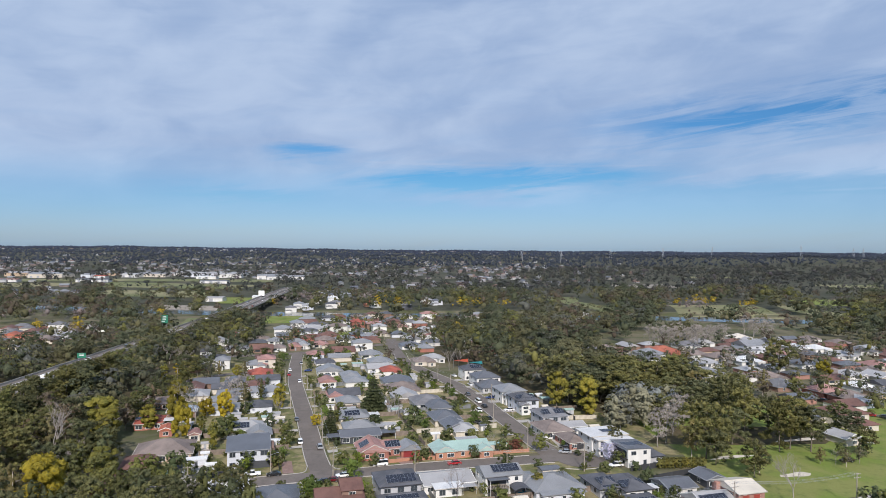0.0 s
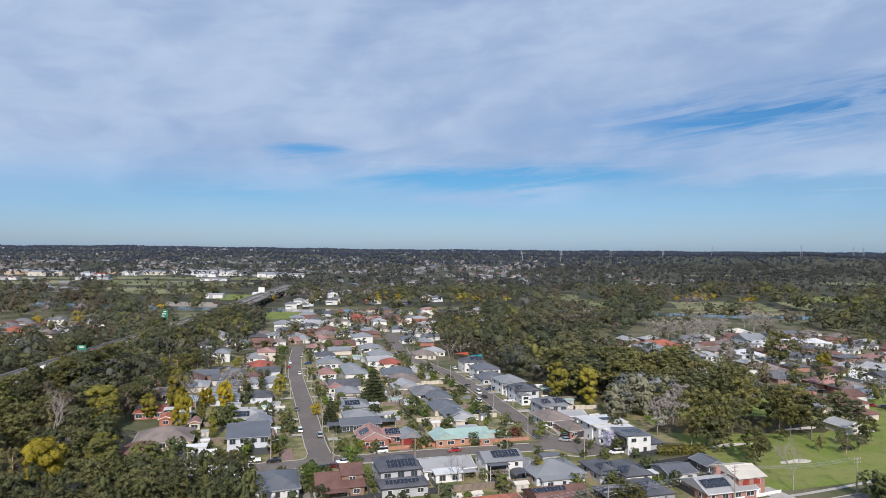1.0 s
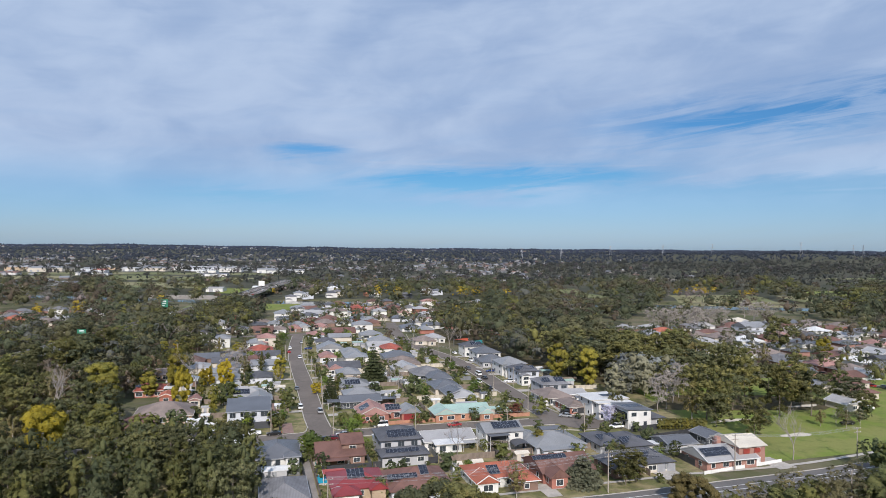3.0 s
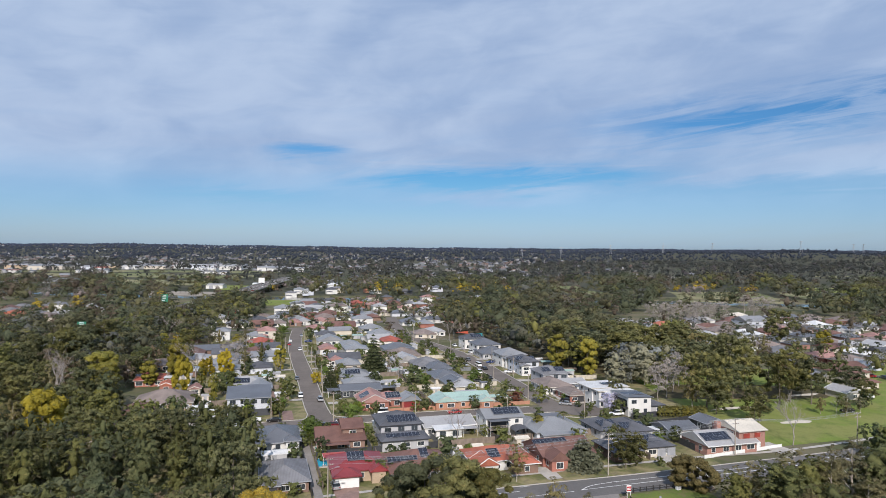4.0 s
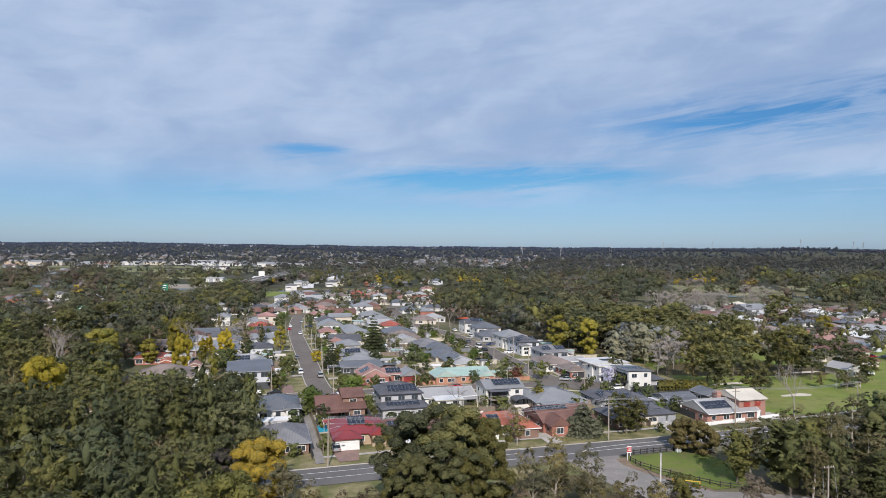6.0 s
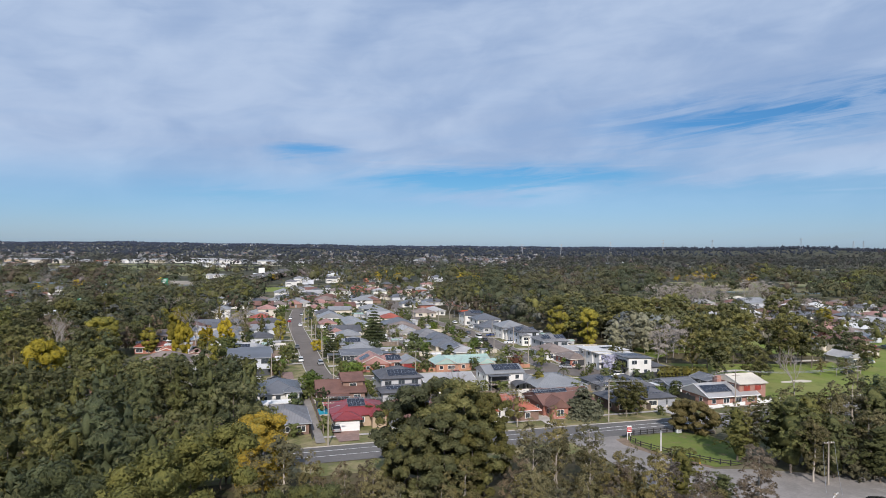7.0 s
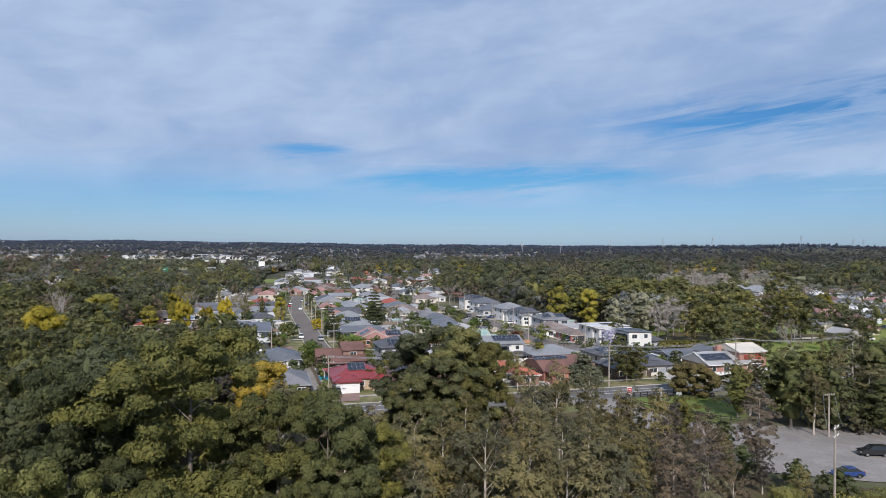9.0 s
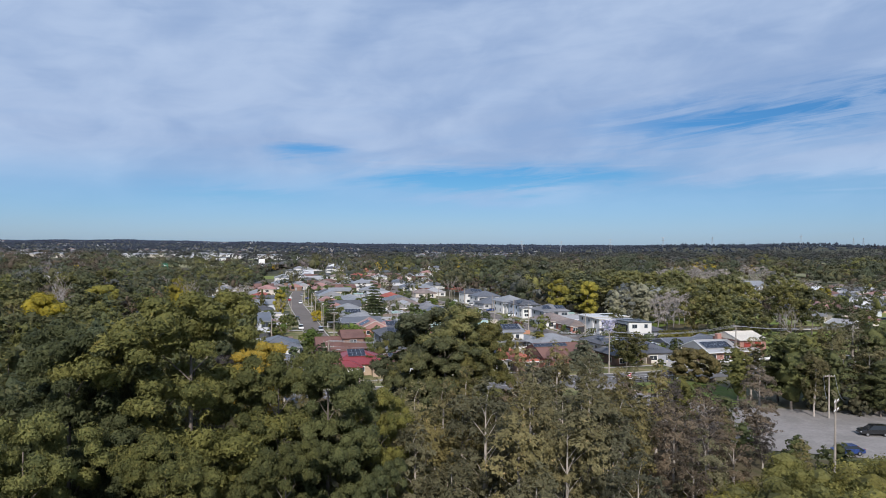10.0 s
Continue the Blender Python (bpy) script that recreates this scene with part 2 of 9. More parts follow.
WALLS = {
    "white": surface("white_render", (0.66, 0.65, 0.62), (0.57, 0.56, 0.53), 2, 0.75, spread=0.06),
    "cream": surface("cream_render", (0.56, 0.51, 0.43), (0.49, 0.44, 0.37), 2, 0.8, spread=0.08),
    "grey": surface("grey_render", (0.42, 0.42, 0.43), (0.36, 0.36, 0.37), 2, 0.8, spread=0.08),
    "pale": surface("pale_grey_cladding", (0.58, 0.60, 0.64), (0.52, 0.54, 0.58), 2, 0.7, bump=0.01, lines=0.22, axis="Z", spread=0.06),
    "dark": surface("charcoal_cladding", (0.07, 0.075, 0.085), None, 2, 0.6, bump=0.01, lines=0.22, axis="Z"),
    "red": surface("red_brick", (0.35, 0.145, 0.105), (0.28, 0.12, 0.095), 1, 0.85, bump=0.01, lines=0.086, axis="Z", spread=0.25, fine=9),
    "orange": surface("orange_brick", (0.43, 0.215, 0.135), (0.36, 0.185, 0.125), 1, 0.85, bump=0.01, lines=0.086, axis="Z", spread=0.25, fine=9),
    "rose": surface("rose_brick", (0.37, 0.20, 0.155), (0.30, 0.165, 0.135), 1, 0.85, bump=0.01, lines=0.086, axis="Z", spread=0.25, fine=9),
    "tan": surface("tan_brick", (0.47, 0.36, 0.25), (0.40, 0.30, 0.21), 1, 0.85, bump=0.01, lines=0.086, axis="Z", spread=0.22, fine=9),
    "brown": surface("brown_brick", (0.24, 0.15, 0.11), (0.19, 0.125, 0.10), 1, 0.85, bump=0.01, lines=0.086, axis="Z", spread=0.25, fine=9),
}
# roofs: profiled steel sheet has ribs down the slope, tiles have courses across it
def sheet(name, c, rough=0.42, metal=0.0):
    return surface(name, c, tuple(x * 0.84 for x in c), 3, rough, metal, 0.02, 0.08, 0.20, "X")


def tiled(name, c, rough=0.75):
    return surface(name, c, tuple(x * 0.70 for x in c), 1.6, rough, 0.0, 0.03, 0.22, 0.33, "Y", fine=7)


ROOFS = {
    "slate": sheet("blue_grey_steel_roof", (0.125, 0.132, 0.148)),
    "steel": sheet("grey_steel_roof", (0.245, 0.25, 0.258)),
    "silver": sheet("pale_grey_steel_roof", (0.37, 0.365, 0.365)),
    "white": sheet("white_steel_roof", (0.68, 0.68, 0.67)),
    "cream": sheet("cream_steel_roof", (0.66, 0.60, 0.50)),
    "mint": sheet("pale_green_steel_roof", (0.34, 0.47, 0.42)),
    "maroon": sheet("maroon_steel_roof", (0.25, 0.042, 0.046)),
    "charcoal": tiled("charcoal_tile_roof", (0.098, 0.101, 0.114)),
    "grey": tiled("grey_tile_roof", (0.18, 0.18, 0.19)),
    "brown": tiled("brown_tile_roof", (0.175, 0.090, 0.072)),
    "taupe": tiled("taupe_tile_roof", (0.23, 0.185, 0.165)),
    "red": tiled("red_tile_roof", (0.36, 0.095, 0.065)),
    "orange": tiled("terracotta_tile_roof", (0.40, 0.125, 0.075)),
    "pink": tiled("faded_red_tile_roof", (0.36, 0.20, 0.175)),
}
WHITE = surface("white_gloss_paint", (0.72, 0.72, 0.70), (0.66, 0.66, 0.64), 1, 0.45, spread=0.05)
CREAMTRIM = surface("cream_trim_paint", (0.55, 0.51, 0.45), None, 1, 0.5, spread=0.06)
GREYTRIM = surface("grey_trim_paint", (0.33, 0.34, 0.36), None, 1, 0.5, spread=0.06)
DARKTRIM = surface("dark_trim_paint", (0.05, 0.05, 0.055), None, 1, 0.45, spread=0.06)
GALV = surface("galvanised_steel", (0.50, 0.51, 0.52), (0.40, 0.41, 0.42), 1, 0.42, 0.7, spread=0.1)
TIMBER = surface("weathered_timber", (0.27, 0.235, 0.195), (0.20, 0.17, 0.14), 0.6, 0.85, bump=0.01, spread=0.2)
POLEWOOD = surface("pole_timber", (0.36, 0.32, 0.27), (0.26, 0.225, 0.19), 0.6, 0.85, bump=0.01, spread=0.15)
BLACKWOOD = surface("black_painted_timber", (0.028, 0.025, 0.023), None, 0.6, 0.7, spread=0.1)
FENCES = {"steel": surface("grey_steel_fence", (0.19, 0.20, 0.21), None, 1, 0.5, bump=0.02, lines=0.2), "timber": surface("paling_fence", (0.24, 0.19, 0.15), (0.16, 0.13, 0.11), 0.7, 0.85, bump=0.02, lines=0.11, spread=0.25),
          "brick": WALLS["orange"], "cream": surface("cream_steel_fence", (0.55, 0.50, 0.41), None, 1, 0.5, bump=0.02, lines=0.2), "dark": surface("charcoal_steel_fence", (0.05, 0.052, 0.058), None, 1, 0.5, bump=0.02, lines=0.2),
          "white": WHITE}
TYRE = surface("tyre_rubber", (0.02, 0.02, 0.02), None, 0.3, 0.9)
CHROME = surface("alloy_wheel", (0.55, 0.55, 0.56), None, 0.3, 0.3, 0.9)
LAMPRED = surface("red_lamp_lens", (0.45, 0.02, 0.02), None, 0.3, 0.25)
LAMPCLEAR = surface("clear_lamp_lens", (0.75, 0.75, 0.74), None, 0.3, 0.2)


def glassy(name, tint, rough=0.06):
    m = bpy.data.materials.new(name)
    m.use_nodes = True
    k = Net(m.node_tree)
    p = k.node("ShaderNodeBsdfPrincipled")
    chance = k.node("ShaderNodeObjectInfo").outputs["Random"]
    k.put(p.inputs["Base Color"], k.mix(chance, tint, tuple(c * 2.2 for c in tint)))
    p.inputs["Roughness"].default_value, p.inputs["IOR"].default_value = rough, 1.5
    k.put(k.node("ShaderNodeOutputMaterial").inputs[0], p.outputs[0])
    return m


PANE = glassy("window_glass", (0.025, 0.03, 0.035))
CARGLASS = glassy("car_glass", (0.012, 0.014, 0.016))


def cells():
    m = bpy.data.materials.new("solar_cells")
    m.use_nodes = True
    k = Net(m.node_tree)
    at = k.node("ShaderNodeTexCoord").outputs["Object"]
    b = k.node("ShaderNodeTexBrick")
    b.offset, b.squash = 0.0, 1.0
    k.put(b.inputs["Vector"], at)
    b.inputs["Scale"].default_value = 1.0
    b.inputs["Brick Width"].default_value, b.inputs["Row Height"].default_value, b.inputs["Mortar Size"].default_value = 0.17, 0.17, 0.006
    b.inputs["Color1"].default_value, b.inputs["Color2"].default_value, b.inputs["Mortar"].default_value = (0.010, 0.012, 0.022, 1), (0.013, 0.016, 0.028, 1), (0.09, 0.10, 0.12, 1)
    p = k.node("ShaderNodeBsdfPrincipled")
    k.put(p.inputs["Base Color"], b.outputs[0])
    p.inputs["Roughness"].default_value = 0.16
    k.put(k.node("ShaderNodeOutputMaterial").inputs[0], p.outputs[0])
    return m


CELLS = cells()
PAINTS = {n: surface(n + "_car_paint", c, tuple(x * 0.9 for x in c), 1, 0.28, mt, spread=0.04, coat=0.6) for n, c, mt in (
    ("white", (0.80, 0.80, 0.79), 0.0), ("silver", (0.48, 0.49, 0.50), 0.5), ("grey", (0.14, 0.145, 0.155), 0.4), ("black", (0.018, 0.018, 0.02), 0.2),
    ("red", (0.36, 0.015, 0.02), 0.1), ("blue", (0.03, 0.06, 0.20), 0.2), ("maroon", (0.14, 0.012, 0.018), 0.2))}
LEAF = {
    "gum": leafage("gum_leaves", (0.066, 0.077, 0.035), (0.192, 0.185, 0.078), (0.276, 0.210, 0.097), 0.08),
    "bright": leafage("bright_gum_leaves", (0.058, 0.070, 0.027), (0.212, 0.210, 0.070), (0.26, 0.22, 0.075), 0.10, 0.26),
    "olive": leafage("olive_gum_leaves", (0.108, 0.100, 0.048), (0.252, 0.220, 0.110), (0.340, 0.250, 0.135), 0.10),
    "brown": leafage("russet_gum_leaves", (0.098, 0.078, 0.056), (0.210, 0.164, 0.115), (0.290, 0.189, 0.133), 0.12),
    "oak": leafage("she_oak_needles", (0.062, 0.076, 0.033), (0.165, 0.170, 0.068), (0.302, 0.247, 0.111), 0.10),
    "silver": leafage("silver_grey_leaves", (0.190, 0.199, 0.172), (0.342, 0.348, 0.304), None, 0.1),
    "wattle": leafage("wattle_bloom", (0.225, 0.182, 0.020), (0.500, 0.390, 0.040), (0.150, 0.160, 0.044), 0.14),
    "lime": leafage("yellow_green_leaves", (0.120, 0.128, 0.029), (0.311, 0.269, 0.053), (0.415, 0.336, 0.051), 0.12),
    "pine": leafage("pine_needles", (0.042, 0.056, 0.028), (0.110, 0.128, 0.062), None, 0.1),
    "cedar": leafage("blue_cedar_needles", (0.095, 0.110, 0.080), (0.215, 0.228, 0.180), None, 0.1),
    "fresh": leafage("fresh_green_leaves", (0.090, 0.130, 0.025), (0.215, 0.275, 0.055), None, 0.1),
    "fig": leafage("glossy_dark_leaves", (0.060, 0.056, 0.032), (0.160, 0.138, 0.072), (0.24, 0.15, 0.095), 0.07),
    "golden": leafage("golden_brown_leaves", (0.150, 0.118, 0.024), (0.410, 0.305, 0.058), (0.160, 0.155, 0.056), 0.26),
    "hedge": leafage("golden_hedge_leaves", (0.125, 0.118, 0.030), (0.295, 0.262, 0.072), None, 0.1),
    "shrub": leafage("garden_shrub_leaves", (0.060, 0.081, 0.032), (0.173, 0.187, 0.068), (0.275, 0.134, 0.100), 0.06),
    "bloom": leafage("white_blossom", (0.550, 0.485, 0.515), (0.780, 0.718, 0.784), (0.275, 0.214, 0.159), 0.15),
    "rust": leafage("rust_brown_leaves", (0.138, 0.054, 0.040), (0.275, 0.119, 0.080), None, 0.1),
}
BARK = surface("grey_bark", (0.19, 0.16, 0.13), (0.11, 0.09, 0.075), 0.8, 0.9, bump=0.03, spread=0.2)
PALEBARK = surface("pale_gum_bark", (0.46, 0.41, 0.35), (0.28, 0.24, 0.20), 0.8, 0.8, bump=0.02, spread=0.2)
BAREBARK = surface("bare_twigs", (0.34, 0.305, 0.275), (0.25, 0.22, 0.20), 0.8, 0.9, spread=0.2)

# ---- building helpers ----
GRID = radians(16)                  # the street grid is turned this much
GC, GS = math.cos(GRID), math.sin(GRID)


def world_xy(u, v):
    """From the street grid (u across, v along the side streets) to the world."""
    return u * GC - v * GS, u * GS + v * GC


def on_grid(u, v, z=0.0, turn=0.0):
    return pose(*world_xy(u, v), z, 0, 0, 16 + turn)


def mesh_of(bm, name, material, smooth=False):
    me = bpy.data.meshes.new(name)
    bm.normal_update()
    bm.to_mesh(me)
    bm.free()
    me.materials.append(material)
    if smooth:
        me.shade_smooth()
    return me


def part(name, bm, material, parent, label="", smooth=False):
    """One mesh object under a thing or under a part."""
    ob = new(name, bm if isinstance(bm, bpy.types.Mesh) else mesh_of(bm, name, material, smooth))
    ob.parent = parent
    if label:
        tagged(ob, label)
    return ob


def empty(name, m, label, category, group="", kind=""):
    ob = new(name)
    ob.empty_display_size = 0.3
    ob.matrix_world = m
    return tagged(ob, label, category, group, kind)


def box(bm, x0, x1, y0, y1, z0, z1, bevel=0.0):
    """A box, added to bm."""
    r = bmesh.ops.create_cube(bm, size=1.0)
    bmesh.ops.transform(bm, matrix=Matrix.LocRotScale(((x0 + x1) / 2, (y0 + y1) / 2, (z0 + z1) / 2), None, (x1 - x0, y1 - y0, z1 - z0)), verts=r["verts"])
    if bevel:
        edges = list({e for v in r["verts"] for e in v.link_edges})
        bmesh.ops.bevel(bm, geom=edges, offset=bevel, segments=1, affect="EDGES")
    return bm


def crate(x0, x1, y0, y1, z0, z1, bevel=0.0):
    return box(bmesh.new(), x0, x1, y0, y1, z0, z1, bevel)


def tube(bm, a, b, ra, rb, sides=6):
    """A tapered tube between two points, added to bm."""
    a, b = Vector(a), Vector(b)
    way = b - a
    r = bmesh.ops.create_cone(bm, cap_ends=True, segments=sides, radius1=ra, radius2=rb, depth=way.length)
    bmesh.ops.transform(bm, matrix=Matrix.Translation((a + b) / 2) @ way.to_track_quat("Z", "Y").to_matrix().to_4x4(), verts=r["verts"])
    return bm


def quick_mesh(name, verts, faces, material):
    me = bpy.data.meshes.new(name)
    me.from_pydata([tuple(v) for v in verts], [], [tuple(f) for f in faces])
    me.materials.append(material)
    return me


# ---- terrain ----
def smooth(x, lo, hi):
    k = np.clip((x - lo) / (hi - lo), 0, 1)
    return k * k * (3 - 2 * k)


def terrain(x, y):
    """Height of the land: flat round the houses, a river bed, low ridges towards the horizon."""
    x, y = np.asarray(x, float), np.asarray(y, float)
    side = x / np.maximum(np.abs(y), 400.0)
    far = smooth(y, 1500, 4700)
    top = 50 + 13 * smooth(-side, 0.05, 0.5) + 3 * np.sin(side * 23 + 1.0) + 2.0 * np.sin(side * 61)
    z = far * top
    z = z + 26 * smooth(side, 0.12, 0.42) * np.exp(-((y - 2450) / 650.0) ** 2) * (1 + 0.18 * np.sin(x / 170.0) + 0.1 * np.sin(x / 67.0))
    z = z + 7 * smooth(y, 900, 1300) * (0.5 + 0.5 * np.sin(x / 210.0 + 1.3) * np.sin(y / 260.0))
    z = z - 4.5 * np.exp(-((y - river_y(x)) / 32.0) ** 4)
    z = z - 2.5 * np.exp(-((x - 75 - 0.12 * (y - 300)) / 22.0) ** 2) * smooth(y, 330, 420) * smooth(-y, -640, -560)
    return z


def river_y(x):
    return 726 - 0.11 * np.asarray(x, float) + 14 * np.sin(np.asarray(x, float) / 130.0)


def motorway_x(y):
    return -196 - 0.030 * (y - 295) - 0.000045 * (y - 295) ** 2


def lie(x, y):
    return float(terrain(x, y))


def build_ground():
    ys = np.concatenate([np.linspace(-1500, -200, 8), np.linspace(-150, 300, 16), np.linspace(330, 900, 60), np.linspace(930, 2000, 40), np.linspace(2050, 5400, 56)])
    xs = np.concatenate([np.linspace(-5400, -1300, 40), np.linspace(-1250, 1250, 120), np.linspace(1300, 5400, 40)])
    gx, gy = np.meshgrid(xs, ys)
    verts = np.stack([gx, gy, terrain(gx, gy)], -1).reshape(-1, 3)
    n = len(xs)
    faces = [(j * n + i, j * n + i + 1, (j + 1) * n + i + 1, (j + 1) * n + i) for j in range(len(ys) - 1) for i in range(n - 1)]
    me = quick_mesh("ground", verts, faces, GROUND)
    me.materials.append(SCRUB)
    me.polygons.foreach_set("material_index", [1 if verts[f[0]][1] > 760 or abs(verts[f[0]][0]) > 700 else 0 for f in faces])
    me.shade_smooth()
    tagged(new("ground", me), "mixed dry and green grass ground with bare soil", "ground", kind="structure")


build_ground()


LAYERS = {"soft": 0.010, "hard": 0.110, "drive": 0.150}


def layer(kind):
    """The next height for a sheet of ground: sheets lie 4 mm over one another."""
    LAYERS[kind] += 0.004
    return LAYERS[kind]


def patch(name, pts, material, level, label, category, kind="structure"):
    """A flat sheet of ground over a polygon of the street grid."""
    z = layer(level)
    bm = bmesh.new()
    face = bm.faces.new([bm.verts.new((*world_xy(u, v), z)) for u, v in pts])
    if face.normal.z < 0:
        face.normal_flip()
    bmesh.ops.triangulate(bm, faces=bm.faces[:])
    bm.normal_update()
    for f in bm.faces:
        if f.normal.z < 0:
            f.normal_flip()
    return tagged(new(name, mesh_of(bm, name, material)), label, category, kind=kind)


def ring(cu, cv, ru, rv, n=28, a0=0.0, a1=360.0, wob=0.0):
    out = []
    for i in range(n):
        a = radians(a0 + (a1 - a0) * i / n)
        q = 1 + wob * math.sin(3 * a + cu) + wob * 0.6 * math.sin(5 * a + cv)
        out.append((cu + ru * q * math.cos(a), cv + rv * q * math.sin(a)))
    return out


def smooth_line(pts, n=8):
    """A rounded line through a few points."""
    out = []
    p = [Vector(q) for q in pts]
    p = [2 * p[0] - p[1]] + p + [2 * p[-1] - p[-2]]
    for i in range(1, len(p) - 2):
        for s in range(n):
            k = s / n
            out.append(0.5 * ((2 * p[i]) + (p[i + 1] - p[i - 1]) * k + (2 * p[i - 1] - 5 * p[i] + 4 * p[i + 1] - p[i + 2]) * k * k + (3 * p[i] - p[i - 1] - 3 * p[i + 1] + p[i + 2]) * k ** 3))
    out.append(p[-2])
    return out


def strip(bm, line, lo, hi, z0, z1=None, follow=False):
    """A ribbon along a line in the world, from lo to hi across (left is minus); with z1 a solid bar up to it."""
    rows = []
    for i, p in enumerate(line):
        d = (line[min(i + 1, len(line) - 1)] - line[max(i - 1, 0)]).normalized()
        side = Vector((d.y, -d.x))
        g = lie(p.x, p.y) if follow else (p[2] if len(p) > 2 else 0.0)
        pts = []
        for s, z in ((lo, z0), (hi, z0)) if z1 is None else ((lo, z0), (lo, z1), (hi, z1), (hi, z0)):
            q = Vector(p[:2]) + side * s
            pts.append(bm.verts.new((q.x, q.y, z + g)))
        rows.append(pts)
    for a, b in zip(rows, rows[1:]):
        for i in range(len(a) - 1):
            bm.faces.new((a[i], a[i + 1], b[i + 1], b[i]))
    return bm


ROADLINES = []


def road(name, pts, width, material, label, follow=False, n=8):
    """A sealed road along points of the street grid."""
    z = layer("hard")
    line = smooth_line([Vector(world_xy(u, v)) for u, v in pts], n)
    ROADLINES.append((line, width / 2))
    ob = tagged(new(name, mesh_of(strip(bmesh.new(), line, -width / 2, width / 2, z, None, follow), name, material)), label, "road", kind="structure")
    for p in ob.data.polygons:
        if p.normal.z < 0:
            p.flip()
    return ob, line


def kerb(line, off, label="pale concrete kerb along the road"):
    bm = strip(bmesh.new(), line, off - 0.15, off + 0.15, -0.05, 0.24)
    return tagged(new("kerb", mesh_of(bm, "kerb", CONCRETE)), label, "kerb", kind="structure")


def grid_line(pts, n=8):
    return smooth_line([Vector(world_xy(u, v)) for u, v in pts], n)


# leaf litter under the woods
patch("forest_floor", ((-150, 20), (-120, 128), (-34, 128.8), (18, 128.8), (66, 128), (66, 100), (72, 80), (100, 62), (140, 50), (140, -60), (-150, -60)), LITTER, "soft", "brown leaf litter under the trees", "ground")
patch("forest_floor", ((-150, 128), (-32, 141), (-32, 200), (-76, 200), (-64, 260), (-36, 380), (-40, 560), (-130, 500)), LITTER, "soft", "brown leaf litter under the roadside trees", "ground")
patch("forest_floor", ((132, 300), (150, 225), (160, 240), (200, 300), (210, 420), (180, 560), (120, 500), (110, 420), (131, 355)), LITTER, "soft", "dark leaf litter under the creek trees", "ground")

# lawns of the blocks, each a sheet just over the ground
patch("lawn", ((-32, 138.0), (116, 139.4), (116, 204.6), (-32, 204.6)), LAWN, "soft", "worn lawn and garden soil between the houses", "lawn")
patch("lawn", ((-34, 213.5), (16.8, 213.5), (16.8, 440), (-34, 440)), LAWN, "soft", "dry lawn and garden soil between the houses", "lawn")
patch("lawn", ((25.2, 213.5), (97.5, 213.5), (97.5, 440), (25.2, 440)), LAWN, "soft", "dry lawn and garden soil between the houses", "lawn")
patch("lawn", ((106.5, 215), (150, 196), (158, 230), (131, 300), (131, 350), (106.5, 350)), LAWN, "soft", "green and dry lawn beside the two-storey houses", "lawn")
patch("verge", ((-32, 122), (72, 122), (70, 129.4), (-32, 129.0)), LAWN, "soft", "worn grass verge beside the main road", "verge")

# streets
road("road_main", ((-160, 131.8), (-40, 133.3), (12, 134.3), (60, 135.8), (90, 136.0), (120, 136.8), (162, 138.8), (260, 148.8), (360, 163.8)), 10.2, TARMAC, "dark sealed main road with white edge lines")
MAIN = grid_line(((-160, 131.8), (-40, 133.3), (12, 134.3), (60, 135.8), (90, 136.0), (120, 136.8), (162, 138.8), (260, 148.8), (360, 163.8)))
kerb(MAIN, -5.2)
road("road_cross", ((-60, 207.5), (-20, 208.6), (20, 209.2), (60, 209), (98, 206.5)), 8.2, ASPHALT, "weathered brown-grey asphalt side street")
road("road_west", ((21.5, 206), (20.5, 235), (21, 273), (21, 327), (21.5, 362), (24, 404), (28, 452)), 7.2, ASPHALT, "weathered brown-grey asphalt side street")
road("road_east", ((100, 203), (101, 224), (101.5, 248), (102.5, 277), (103.5, 299), (102, 334), (95, 377), (92, 408), (96, 455), (104, 512)), 8.2, ASPHALT, "weathered brown-grey asphalt side street")
patch("turning_circle", ring(109, 203, 9.5, 8.5, 30), ASPHALT, "hard", "weathered asphalt turning circle at the street's end", "road")
road("road_upper", ((-30, 452), (28, 456), (70, 470), (118, 500)), 7.5, ASPHALT, "narrow asphalt street beyond the houses")
road("road_trees", ((-75, 207), (-62, 260), (-50, 330), (-30, 380), (16, 398)), 6.0, ASPHALT, "narrow asphalt street between the trees")
for line, off in ((grid_line(((-60, 207.5), (-20, 208.6), (14, 209.1))), -4.2), (grid_line(((29, 209.3), (60, 209), (92, 207.2))), -4.2), (grid_line(((-60, 207.5), (-20, 208.6), (20, 209.2), (60, 209), (98, 206.5))), 4.2),
                  (grid_line(((20.8, 218), (20.5, 235), (21, 273), (21, 327), (21.5, 362), (24, 404), (28, 446))), -3.7), (grid_line(((20.8, 218), (20.5, 235), (21, 273), (21, 327), (21.5, 362), (24, 404), (28, 446))), 3.7),
                  (grid_line(((101, 216), (101, 224), (101.5, 248), (102.5, 277), (103.5, 299), (102, 334), (95, 377), (92, 408), (96, 440))), -4.2), (grid_line(((102, 216), (101, 224), (101.5, 248), (102.5, 277), (103.5, 299), (102, 334), (95, 377), (92, 408), (96, 440))), 4.2),
                  (grid_line(((98, 196), (103, 193.8), (110, 193.6), (117, 197.2), (119.4, 203), (117, 209.4), (111, 212.6), (105.5, 214)), 6), 0.0)):
    kerb(line, off)
for du in (0.0, 1.0):       # rounded corners of the west street
    kerb(grid_line(((14, 213.3), (16.0, 214.6), (16.8, 218))) if du == 0 else grid_line(((25.0, 218), (26.0, 214.8), (29, 213.4))), 0.0)

